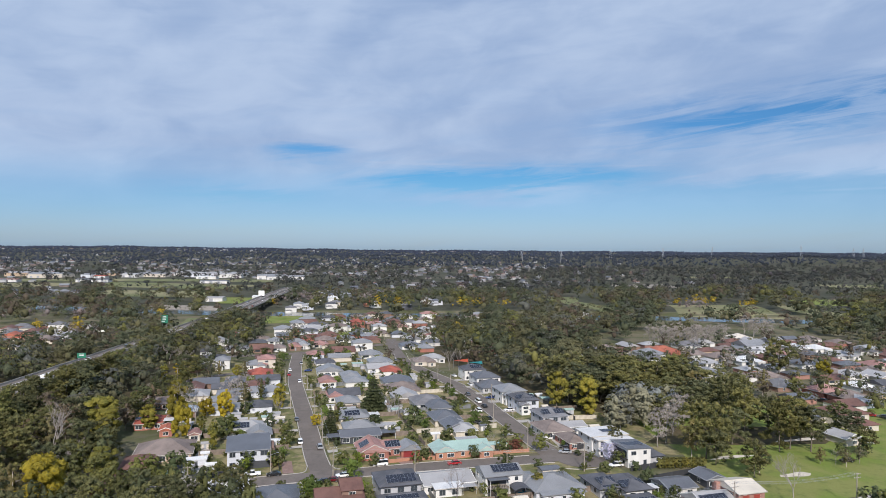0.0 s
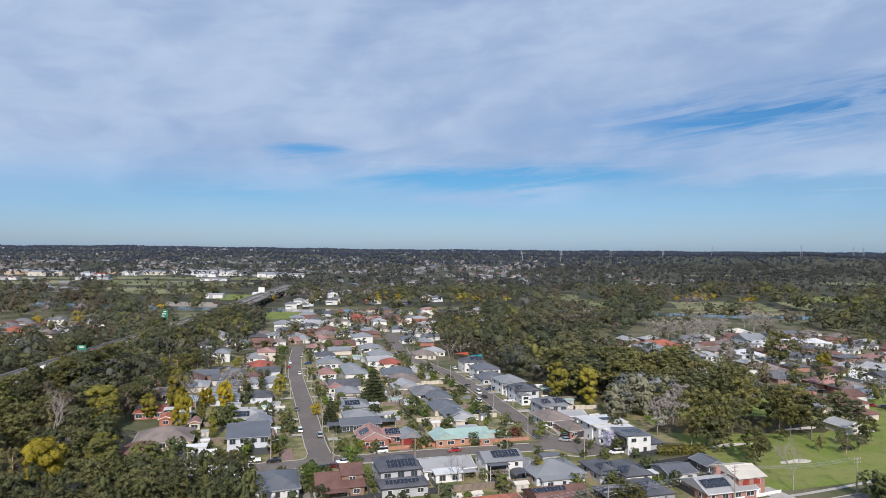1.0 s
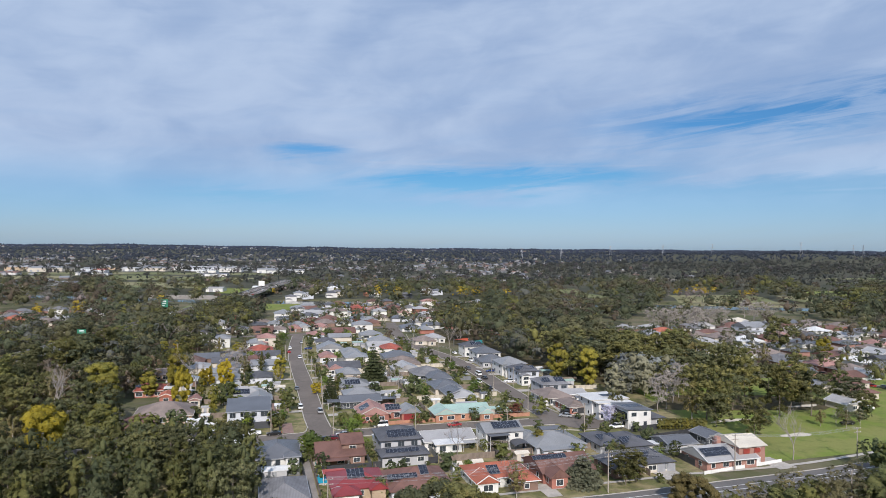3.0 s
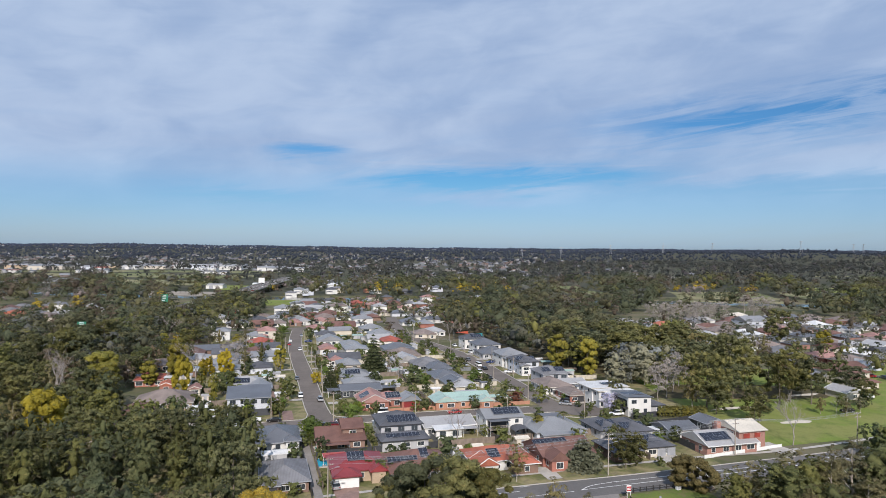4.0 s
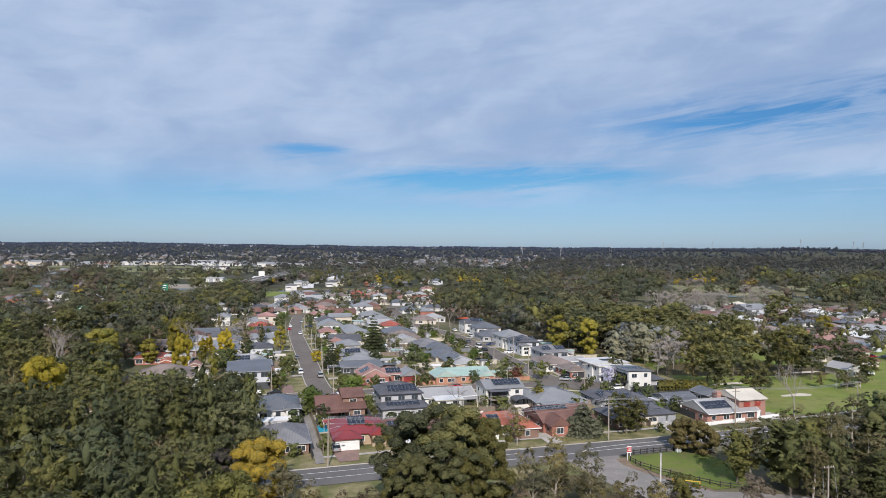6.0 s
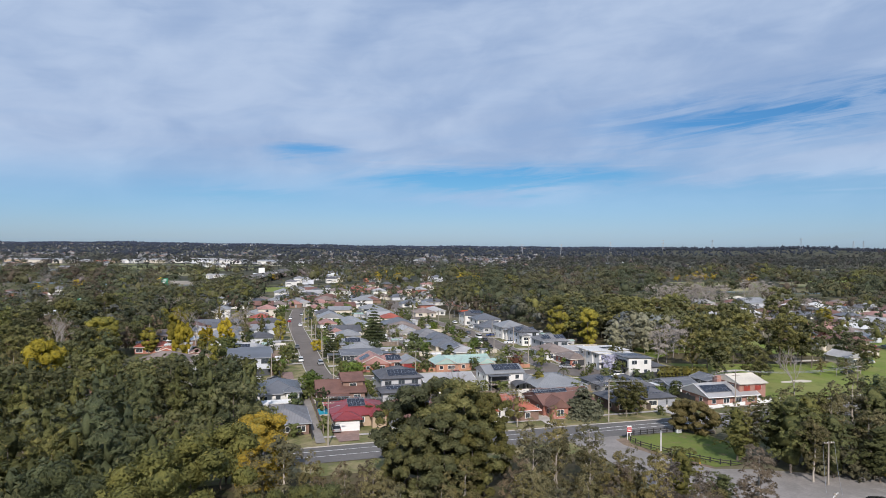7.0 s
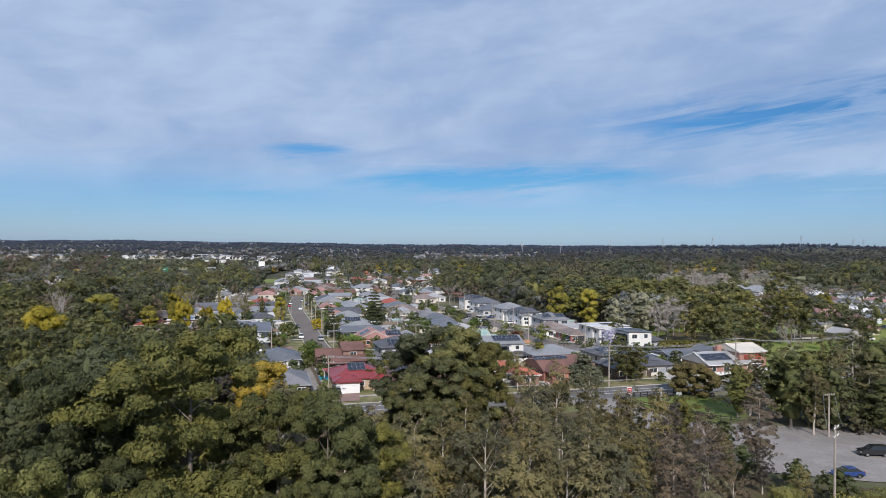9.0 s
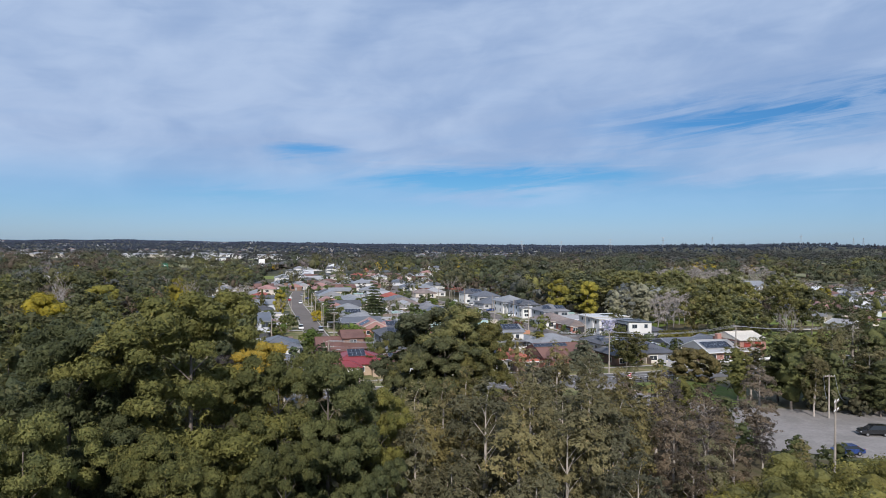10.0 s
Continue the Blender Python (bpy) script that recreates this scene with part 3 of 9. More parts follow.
# markings of the main road
def marking(pts, w=0.16, n=6, z=0.122):
    ob = new("road_marking", mesh_of(strip(bmesh.new(), grid_line(pts, n), -w / 2, w / 2, z), "road_marking", LINE))
    for p in ob.data.polygons:
        if p.normal.z < 0:
            p.flip()
    tagged(ob, "worn white painted road line", "road marking", kind="structure")


marking(((-60, 131.6), (12, 133.2), (60, 134.6), (70, 134.8)))
marking(((-60, 135.0), (12, 136.6), (40, 137.4), (58, 138.0)))
marking(((72, 135.2), (76, 137.2), (84, 138.0), (96, 138.2), (130, 138.6), (170, 140.8)), 0.2)
marking(((72, 135.2), (84, 135.6), (96, 135.9), (130, 136.2), (170, 138.6)), 0.2)
for i in range(12):
    marking(((-40 + i * 9, 138.7 + i * 0.16), (-37 + i * 9, 138.8 + i * 0.16)), 0.12, 1)
# footpaths and nature strip edges
for pts, w in ((((14, 146.4), (60, 148.0), (112, 148.8)), 1.3), (((112, 148.6), (150, 148.0), (215, 156)), 1.4)):
    ob = new("footpath", mesh_of(strip(bmesh.new(), grid_line(pts), -w / 2, w / 2, 0.145), "footpath", CONCRETE))
    for p in ob.data.polygons:
        if p.normal.z < 0:
            p.flip()
    tagged(ob, "narrow pale concrete footpath", "footpath", kind="structure")

# the golf course beside the main road
patch("fairway", ((128, 151), (170, 151.5), (240, 160), (330, 176), (330, 255), (250, 245), (196, 262), (160, 268), (150, 225), (146, 200)), GREEN, "soft", "bright green mown golf fairway", "lawn")
patch("golf_green", ring(178, 166, 26, 11, 30, wob=0.1), GREEN, "soft", "close-mown bright golf putting green", "lawn")
patch("rough_ground", ((140, 214), (160, 206), (205, 196), (225, 206), (200, 222), (165, 232)), LITTER, "soft", "bare brown soil under the trees", "ground")
for cu, cv, ru, rv in ((160, 192, 8, 1.5), (168, 171.5, 6, 1.8), (200, 203, 10, 1.4)):
    patch("bunker", ring(cu, cv, ru, rv, 22, wob=0.16), SAND, "soft", "pale sand bunker on the golf course", "bunker")
patch("field", ((60, 540), (118, 520), (128, 560), (75, 600)), GREEN, "soft", "small green field beside the river trees", "lawn")
patch("oval", ((-10, 640), (40, 640), (60, 700), (-2, 715)), GREEN, "soft", "green riverside lawn below the bridge", "lawn")
patch("field", ((88, 352), (99, 346), (101, 372), (92, 392), (86, 380)), LAWN, "soft", "green corner reserve beside the street", "lawn")

# the reserve and car park near the camera
patch("reserve_lawn", ((80.5, 130.0), (95, 130.4), (99, 127), (100, 117), (94, 107.5), (86, 107.5), (81, 118), (78.5, 125.5)), PARKGRASS, "soft", "green and worn reserve lawn inside a low fence", "lawn")
patch("car_park", ((66, 131), (79, 131), (76.5, 125), (79, 116.5), (85, 106.5), (93, 104), (104, 98), (132, 92), (130, 60), (104, 68), (86, 74), (73, 82), (68, 96), (68, 112), (67, 124)), GRAVEL, "hard", "grey sealed car park and its entry road", "car park")
patch("garden_bed", ((76.8, 128.5), (80, 129.5), (78.4, 124.8), (80.2, 117.8), (85.6, 107.6), (84.6, 107.2), (78.9, 116.8), (76.4, 124.6)), BEDGRAVEL, "hard", "brown gravel garden bed inside the kerb", "garden bed")


# river
def build_river():
    xs = np.linspace(-1500, 1600, 160)
    mid = river_y(xs)
    verts = [(x, y - 26, -2.4) for x, y in zip(xs, mid)] + [(x, y + 26, -2.4) for x, y in zip(xs, mid)]
    n = len(xs)
    me = quick_mesh("river", verts, [(i, i + 1, n + i + 1, n + i) for i in range(n - 1)], surface("river_water", (0.10, 0.11, 0.10), (0.08, 0.09, 0.08), 8, 0.10, spread=0.04, bump=0.01, fine=2.0))
    tagged(new("water", me), "calm grey river water between tree-lined banks", "river", kind="structure")


build_river()

# paddocks across the river, each lying on the slope of the land
def paddock(x0, x1, y0, y1, material=None, wob=0.1):
    nx, ny = 14, 8
    verts, faces = [], []
    for j in range(ny + 1):
        for i in range(nx + 1):
            s, r = i / nx, j / ny
            x = x0 + (x1 - x0) * s + (y1 - y0) * wob * math.sin(3 * r + x0)
            y = y0 + (y1 - y0) * r + (x1 - x0) * wob * 0.4 * math.sin(4 * s + y0)
            verts.append((x, y, lie(x, y) + 0.35))
    for j in range(ny):
        for i in range(nx):
            a = j * (nx + 1) + i
            faces.append((a, a + 1, a + nx + 2, a + nx + 1))
    tagged(new("field", quick_mesh("field", verts, faces, material or FIELD)), "open pale green paddock across the river", "field", kind="structure")


SOIL = land("bare_soil", ((0.26, 0.235, 0.20), (0.21, 0.19, 0.16), (0.30, 0.27, 0.23)), 30)
PADDOCKS = ((-540, -350, 930, 1040, FIELD), (-980, -660, 1090, 1180, FIELD), (-610, -340, 1095, 1190, FIELD), (-900, -330, 1235, 1330, FIELD), (-480, -405, 745, 800, GREEN), (-350, -262, 748, 800, SOIL), (-300, -238, 830, 930, GREEN),
            (-250, -215, 600, 660, FIELD), (275, 390, 695, 860, FIELD), (500, 600, 860, 960, GREEN), (425, 470, 720, 860, FIELD), (165, 200, 760, 940, FIELD), (560, 700, 1500, 1580, FIELD), (330, 440, 1190, 1280, SOIL), (150, 190, 900, 980, FIELD), (700, 860, 1180, 1260, FIELD))
for spot in PADDOCKS:
    paddock(*spot)

# ---- houses ----
def roof_mesh(kind, along, across, rise, over):
    """A roof solid over a rectangle, its ridge along x, eaves at z = 0."""
    hx, hy = along / 2 + (over if kind != "gable" else 0.35), across / 2 + over
    t = 0.07
    v = [(-hx, -hy, -t), (hx, -hy, -t), (hx, hy, -t), (-hx, hy, -t), (-hx, -hy, t), (hx, -hy, t), (hx, hy, t), (-hx, hy, t)]
    f = [(3, 2, 1, 0), (0, 1, 5, 4), (1, 2, 6, 5), (2, 3, 7, 6), (3, 0, 4, 7)]
    if kind == "flat":
        f.append((4, 5, 6, 7))
    elif kind == "skillion":
        v[6], v[7] = (hx, hy, rise + t), (-hx, hy, rise + t)
        v[2], v[3] = (hx, hy, rise - t), (-hx, hy, rise - t)
        f.append((4, 5, 6, 7))
    else:
        inset = (max(0.0, hx - max(0.15, hx - hy)) if kind == "hip" else 0.0)
        v += [(-hx + inset, 0, rise), (hx - inset, 0, rise)]
        f += [(4, 5, 9, 8), (6, 7, 8, 9), (5, 6, 9), (7, 4, 8)]
    return v, f


PIECES = {}


def shared(key, make):
    """A mesh built once and used by alike pieces."""
    if key not in PIECES:
        PIECES[key] = make()
    return PIECES[key]


def window(h, x, y, z, w, ht, facing, frame_mat=None):
    """A window set on a wall: a frame with a sill, and its pane. facing: 0 front, 1 right, 2 back, 3 left."""
    frame_mat = frame_mat or WHITE

    def make_frame():
        bm = bmesh.new()
        for a in ((-w / 2 - 0.07, w / 2 + 0.07, -ht / 2 - 0.07, -ht / 2 + 0.03), (-w / 2 - 0.07, w / 2 + 0.07, ht / 2 - 0.03, ht / 2 + 0.07),
                  (-w / 2 - 0.07, -w / 2 + 0.03, -ht / 2 + 0.03, ht / 2 - 0.03), (w / 2 - 0.03, w / 2 + 0.07, -ht / 2 + 0.03, ht / 2 - 0.03)):
            box(bm, a[0], a[1], -0.06, 0.03, a[2], a[3])
        if w > 1.2:
            box(bm, -0.03, 0.03, -0.05, 0.02, -ht / 2 + 0.03, ht / 2 - 0.03)
        return mesh_of(bm, "window", frame_mat)

    ob = part("window", shared(("frame", w, ht, frame_mat.name), make_frame), None, h)
    ob.location, ob.rotation_euler.z = (x, y, z), radians(90 * facing)
    part("pane", shared(("pane", w, ht), lambda: mesh_of(crate(-w / 2 + 0.03, w / 2 - 0.03, -0.02, 0.01, -ht / 2 + 0.03, ht / 2 - 0.03), "pane", PANE)), None, ob)


def block(h, x, y, w, d, e, roof="hip", wall="white", cover="grey", rise=None, over=0.5, trim=None, ridge=None, base=0.0, win=True, gable=None, sides=True):
    """One storey block of a house under its own roof: walls, roof, fascia, ridge cap and windows."""
    trim = trim or {"slate": GREYTRIM, "charcoal": DARKTRIM, "grey": GREYTRIM, "steel": ROOFS["steel"], "taupe": CREAMTRIM, "brown": ROOFS["brown"], "maroon": ROOFS["maroon"], "silver": WHITE, "orange": WHITE}.get(cover, CREAMTRIM)
    ridge = ridge or ("u" if w >= d else "v")
    along, across = (w, d) if ridge == "u" else (d, w)
    turn = 0.0 if ridge == "u" else radians(90)
    if rise is None:
        rise = (across / 2 + over) * (0.40 if roof in ("hip", "gable") else 0.1)
    wm = WALLS[wall]
    RECT.append((h["grid_u"] + x, h["grid_v"] + y, w / 2, d / 2))
    part("wall", crate(x - w / 2, x + w / 2, y - d / 2, y + d / 2, base, e - 0.02), wm, h)
    v, f = roof_mesh(roof, along, across, rise, over)
    ob = part("roof", quick_mesh("roof", v, f, ROOFS[cover]), None, h)
    ob.location, ob.rotation_euler.z = (x, y, e), turn
    hx, hy = along / 2 + (over if roof != "gable" else 0.35), across / 2 + over
    back = rise if roof == "skillion" else 0.0
    o, i = 0.11, 0.0
    lo, hi = -0.13, 0.075
    rim = []
    if roof in ("hip", "flat"):         # one mitred gutter board all round
        corners = [(-1, -1), (1, -1), (1, 1), (-1, 1)]
        rim = [(sx * (hx + k), sy * (hy + k), z) for z, k in ((lo, o), (hi, o), (hi, i), (lo, i)) for sx, sy in corners]
        faces = [(q * 4 + c, q * 4 + (c + 1) % 4, ((q + 1) % 4) * 4 + (c + 1) % 4, ((q + 1) % 4) * 4 + c) for q in range(4) for c in range(4)]
        boards = [("fascia", quick_mesh("fascia", rim, faces, trim))]
    else:
        boards = [("gutter", mesh_of(crate(-hx - 0.06, hx + 0.06, -hy - 0.11, -hy, lo, hi), "gutter", trim)), ("gutter", mesh_of(crate(-hx - 0.06, hx + 0.06, hy, hy + 0.11, lo + back, hi + back), "gutter", trim))]
        for sx in (-1, 1) if roof == "gable" else ():
            gx = sx * (hx + 0.02)
            pts = [(gx + t, y2, z2) for t in (-0.06, 0.06) for y2, z2 in ((-hy - 0.06, -0.14), (-hy - 0.06, 0.08), (0, rise + 0.08), (hy + 0.06, 0.08), (hy + 0.06, -0.14), (0, rise - 0.16))]
            boards.append(("bargeboard", quick_mesh("bargeboard", pts, [(0, 1, 2, 5), (5, 2, 3, 4), (11, 8, 7, 6), (10, 9, 8, 11), (1, 7, 8, 2), (2, 8, 9, 3), (0, 5, 11, 6), (5, 4, 10, 11), (0, 6, 7, 1), (3, 9, 10, 4)], trim)))
    if h["grid_v"] > 300:
        boards = []
    for title, me in boards:
        ob = part(title, me, None, h)
        ob.location, ob.rotation_euler.z = (x, y, e), turn
    if roof == "gable":
        q = rise * 0.97
        for sx in (-1, 1):
            gx = sx * (along / 2 - 0.1)
            verts = [(gx - 0.09, -across / 2, -0.02), (gx - 0.09, across / 2, -0.02), (gx - 0.09, 0, q - 0.12), (gx + 0.09, -across / 2, -0.02), (gx + 0.09, across / 2, -0.02), (gx + 0.09, 0, q - 0.12)]
            gm = WALLS[gable] if gable else wm
            ob = part("gable", quick_mesh("gable", verts, [(0, 1, 2), (5, 4, 3), (0, 2, 5, 3), (1, 4, 5, 2), (0, 3, 4, 1)], gm), None, h)
            ob.location, ob.rotation_euler.z = (x, y, e), turn
    if roof in ("hip", "gable") and h["grid_v"] < 330:
        bm = bmesh.new()
        inset = max(0.0, hx - max(0.15, hx - hy)) if roof == "hip" else 0.0
        tube(bm, (-hx + inset, 0, rise), (hx - inset, 0, rise), 0.11, 0.11, 5)
        if roof == "hip":
            for sx in (-1, 1):
                for sy in (-1, 1):
                    tube(bm, (sx * hx, sy * hy, 0.07), (sx * (hx - inset), 0, rise), 0.10, 0.10, 4)
        ob = part("ridge_cap", bm, ROOFS[cover], h)
        ob.location, ob.rotation_euler.z = (x, y, e), turn
    if win:
        rng = random.Random(int(abs(x * 131 + y * 71 + w * 977 + e * 37)))
        floors = [e - 1.25] if e - base < 4.4 else [base + 1.5, e - 1.25]
        fm = GREYTRIM if wall in ("white", "pale", "grey") and rng.random() < 0.5 else WHITE
        for zc in floors:
            n = max(1, int(w / (3.3 if sides else 5.5)))
            for i in range(n):
                ww = rng.choice((1.2, 1.8, 1.8, 2.4))
                cx = x - w / 2 + (i + 0.5) * w / n
                window(h, cx, y - d / 2, zc, ww, rng.choice((1.2, 1.2, 1.5)), 0, fm)
            if sides:
                n = max(1, int(d / 4.5))
                for i in range(n):
                    cy = y - d / 2 + (i + 0.5) * d / n
                    window(h, x + w / 2, cy, zc, 1.2, 1.2, 1, fm) if h["grid_u"] < 8 else window(h, x - w / 2, cy, zc, 1.2, 1.2, 3, fm)
    return dict(h=h, x=x, y=y, w=w, d=d, e=e, rise=rise, over=over, ridge=ridge, roof=roof)


def solar(b, nx, ny, dx=0.0, up=0.5, face="front", landscape=False):
    """Rows of solar panels on a slope of a block's roof, each a part."""
    pw, ph = (1.65, 1.0) if landscape else (1.0, 1.65)
    half = {"front": b["d"], "back": b["d"], "left": b["w"], "right": b["w"]}[face] / 2 + b["over"]
    if b["roof"] in ("flat",):
        slope = 0.0
    elif b["roof"] == "skillion":
        slope = math.atan2(b["rise"], 2 * half)
    else:
        slope = math.atan2(b["rise"], half)
    turn = {"front": 0, "right": 90, "back": 180, "left": 270}[face]

    def make():
        bm = box(crate(-pw / 2 - 0.025, pw / 2 + 0.025, -ph / 2 - 0.025, ph / 2 + 0.025, -0.04, 0.014), -pw / 2, pw / 2, -ph / 2, ph / 2, 0.0, 0.022)
        mesh = mesh_of(bm, "solar_panel", GALV)
        mesh.materials.append(CELLS)
        for p in mesh.polygons[6:]:
            p.material_index = 1
        return mesh

    me = shared(("solar", pw, ph), make)
    base = Matrix.Translation((b["x"], b["y"], b["e"])) @ pose(0, 0, 0, 0, 0, turn) @ Matrix.Translation((0, -half, 0.07)) @ pose(0, 0, 0, math.degrees(slope))
    run = half / max(0.2, math.cos(slope)) * (2 if b["roof"] in ("flat", "skillion") else 1)
    for j in range(ny):
        for i in range(nx):
            ob = part("solar_panel", me, None, b["h"])
            ob.matrix_basis = base @ Matrix.Translation((dx + (i - (nx - 1) / 2) * (pw + 0.04), run * up + (j - (ny - 1) / 2) * (ph + 0.04), 0.16))


def house(u, v, label, turn=0.0, group="houses of the suburb", name="house", z=0.0):
    h = empty(name, on_grid(u, v, lie(*world_xy(u, v)) + z, turn), label, "house", group)
    h["grid_u"], h["grid_v"] = u, v
    FOOT.append((*world_xy(u, v), 11.0))
    return h


RECT = []
FOOT = []           # places that trees keep clear of


def garage_door(h, x, y, w=2.5, ht=2.2, material=None):
    bm = crate(x - w / 2, x + w / 2, y - 0.05, y + 0.02, 0.05, ht)
    for i in range(1, 4):
        box(bm, x - w / 2, x + w / 2, y - 0.075, y - 0.05, ht * i / 4 - 0.03, ht * i / 4 + 0.03)
    part("garage_door", bm, material or WHITE, h, "ribbed garage door")


def patio(h, x, y, w, d, z, cover="white", posts=True):
    part("patio_roof", crate(x - w / 2, x + w / 2, y - d / 2, y + d / 2, z, z + 0.12), ROOFS[cover], h)
    if posts:
        for sx in (-1, 1):
            for sy in (-1, 1):
                part("post", tube(bmesh.new(), (x + sx * (w / 2 - 0.2), y + sy * (d / 2 - 0.2), 0), (x + sx * (w / 2 - 0.2), y + sy * (d / 2 - 0.2), z), 0.06, 0.06, 6), WHITE, h)


def arched_canopy(h, x, y, w, d, z):
    """A black vaulted gazebo roof on four posts."""
    bm = bmesh.new()
    rows = []
    for i in range(13):
        a = math.pi * (0.12 + 0.76 * i / 12)
        rows.append([bm.verts.new((x - math.cos(a) * w / 2, y + sy * d / 2, z + math.sin(a) * w * 0.22 + lift)) for sy in (-1, 1) for lift in (0, 0.08)])
    for a, b in zip(rows, rows[1:]):
        for i, j in ((0, 1), (1, 3), (3, 2), (2, 0)):
            bm.faces.new((a[i], a[j], b[j], b[i]))
    part("canopy", bm, ROOFS["charcoal"], h, "black vaulted gazebo canopy")
    for sx in (-1, 1):
        for sy in (-1, 1):
            part("post", tube(bmesh.new(), (x + sx * w * 0.45, y + sy * (d / 2 - 0.15), 0), (x + sx * w * 0.45, y + sy * (d / 2 - 0.15), z + w * 0.1), 0.07, 0.07, 6), DARKTRIM, h)


def pergola(h, x, y, w, d, z, n, slat):
    """Red and white slatted sun roof beside a house."""
    for i in range(n):
        part("slat", crate(x - w / 2, x + w / 2, y - d / 2 + d * i / n, y - d / 2 + d * (i + 0.62) / n, z, z + 0.1), slat, h)
    for sx in (-1, 1):
        part("beam", crate(x + sx * w / 2 - 0.06, x + sx * w / 2 + 0.06, y - d / 2, y + d / 2, z - 0.16, z - 0.01), WHITE, h)
        part("post", tube(bmesh.new(), (x + sx * (w / 2 - 0.1), y - d / 2 + 0.2, 0), (x + sx * (w / 2 - 0.1), y - d / 2 + 0.2, z), 0.06, 0.06, 6), WHITE, h)


def simple_house(u, v, w, d, roof, wall, cover, label, storeys=1, turn=0.0, win=True, ridge=None):
    """A plain house, a garage wing or porch breaking its outline."""
    h = house(u, v, label, turn)
    e = 2.6 if storeys == 1 else 5.3
    win = win and v < 420
    b = block(h, 0, 0, w, d, e, roof, wall, cover, win=win, ridge=ridge, sides=False)
    if storeys == 1 and w > 10:
        block(h, w * 0.26, -d / 2 - 1.4, w * 0.36, 3.4, 2.5, "gable", wall, cover, ridge="v", win=win, sides=False, rise=1.2)
    elif storeys == 2:
        block(h, -w * 0.22, -d / 2 - 1.6, w * 0.5, 3.6, 2.7, "hip", wall, cover, sides=False, win=win)
    if not win:
        part("door", crate(-0.5, 0.5, -d / 2 - 0.06, -d / 2, 0.05, 2.1), GREYTRIM, h)
        part("picture_window", crate(-w * 0.4, -w * 0.15, -d / 2 - 0.06, -d / 2, 1.0, 2.2), PANE, h)
    return h, b

# the row facing the main road
h = house(6.9, 157.7, "single-storey brown brick house under a grey tile hip roof")
b = block(h, 0, 0, 10.3, 15, 2.6, "hip", "brown", "grey")
block(h, -10.3 * 0.30, -15 / 2 + 1.0, 10.3 * 0.3, 5.0, 2.6, 'hip', 'brown', 'grey')
# dark panel stands in for the shaded inside of the open garage
garage_door(h, -10.3 * 0.3, -15 / 2 - 1.56, 2.6, 2.2, DARKTRIM)
h = house(24.2, 159.8, "single-storey brick house with maroon steel hip roof and double garage")
b = block(h, 0, 0, 12.6, 12, 2.8, "hip", "tan", "maroon")
solar(b, 4, 2, -0.5, 0.72)
block(h, -12.6 * 0.28, -12 / 2 - 1.2, 12.6 * 0.44, 5, 2.8, 'hip', 'cream', 'maroon', win=False)
garage_door(h, -12.6 * 0.385, -12 / 2 - 3.72, 2.7, 2.25)
garage_door(h, -12.6 * 0.17, -12 / 2 - 3.72, 2.7, 2.25)
block(h, 12.6 * 0.33, -12 / 2 - 0.6, 12.6 * 0.26, 3.0, 2.8, 'gable', 'tan', 'maroon', ridge='v', rise=1.5, win=False, gable='white')
pergola(h, -12.6 * 0.36, 12 / 2 + 1.9, 5.6, 3.6, 2.5, 7, surface('red_slat_paint', (0.40, 0.09, 0.08), None, 1, 0.5))
h = house(38.4, 156.7, "single-storey brown tile roofed house with rows of solar panels")
b = block(h, 0, 0, 14.7, 14, 2.7, "hip", "pale", "brown")
solar(b, 7, 1, -14.7 * 0.28, 0.6)
solar(b, 2, 2, 14.7 * 0.1, 0.8)
h = house(59.6, 157.5, "single-storey white and brick house with terracotta tile hip roof")
b = block(h, 0, 0, 15.4, 10, 2.6, "hip", "white", "orange")
block(h, 15.4 * 0.31, -10 / 2 - 0.8, 15.4 * 0.38, 6.5, 2.6, 'hip', 'brown', 'orange')
block(h, -15.4 * 0.32, -10 / 2 - 0.3, 15.4 * 0.34, 5.5, 2.6, 'gable', 'white', 'orange', ridge='v', rise=1.9)
solar(b, 3, 2, -15.4 * 0.12, 0.5)
h = house(77.2, 157.9, "long single-storey red brick house with dark brown tile gable roof")
b = block(h, 0, 0, 14.3, 12.5, 2.8, "gable", "red", "brown")
solar(b, 9, 1, -14.3 * 0.22, 0.82)
block(h, -14.3 * 0.30, -12.5 / 2 - 1.2, 14.3 * 0.30, 5, 2.8, 'gable', 'red', 'brown', ridge='v', rise=2.2)
h = house(93.6, 155.9, "small dark brick house behind a broad garden tree")
b = block(h, 0, 0, 7.7, 11, 2.6, "hip", "brown", "charcoal")
solar(b, 5, 1, 0, 0.5)
h = house(103.9, 157.7, "single-storey house with charcoal tile hip roof and twin garage doors")
b = block(h, 0, 0, 8.6, 11.5, 2.7, "hip", "cream", "charcoal")
solar(b, 5, 2, -1.0, 0.62)
garage_door(h, 0.6, -11.5 / 2 - 0.03, 2.5, 2.2, GREYTRIM)
garage_door(h, 3.6, -11.5 / 2 - 0.03, 2.5, 2.2, GREYTRIM)
h = house(124.4, 154.4, "red brick house with pale steel roof, solar panels and upper storey")
b = block(h, 0, 0, 15.9, 11, 2.8, "gable", "rose", "silver", over=0.9)
solar(b, 8, 2, -15.9 * 0.22, 0.55)
c = block(h, 15.9 * 0.45, 0.8, 8.6, 11, 5.6, 'gable', 'rose', 'cream', ridge='u', rise=1.7, gable='rose')
garage_door(h, 15.9 * 0.45, -4.74, 5.0, 2.4)
part('chimney', crate(1.2, 2.6, 2.2, 3.4, 2.8, 6.6, 0.05), WALLS['rose'], h)
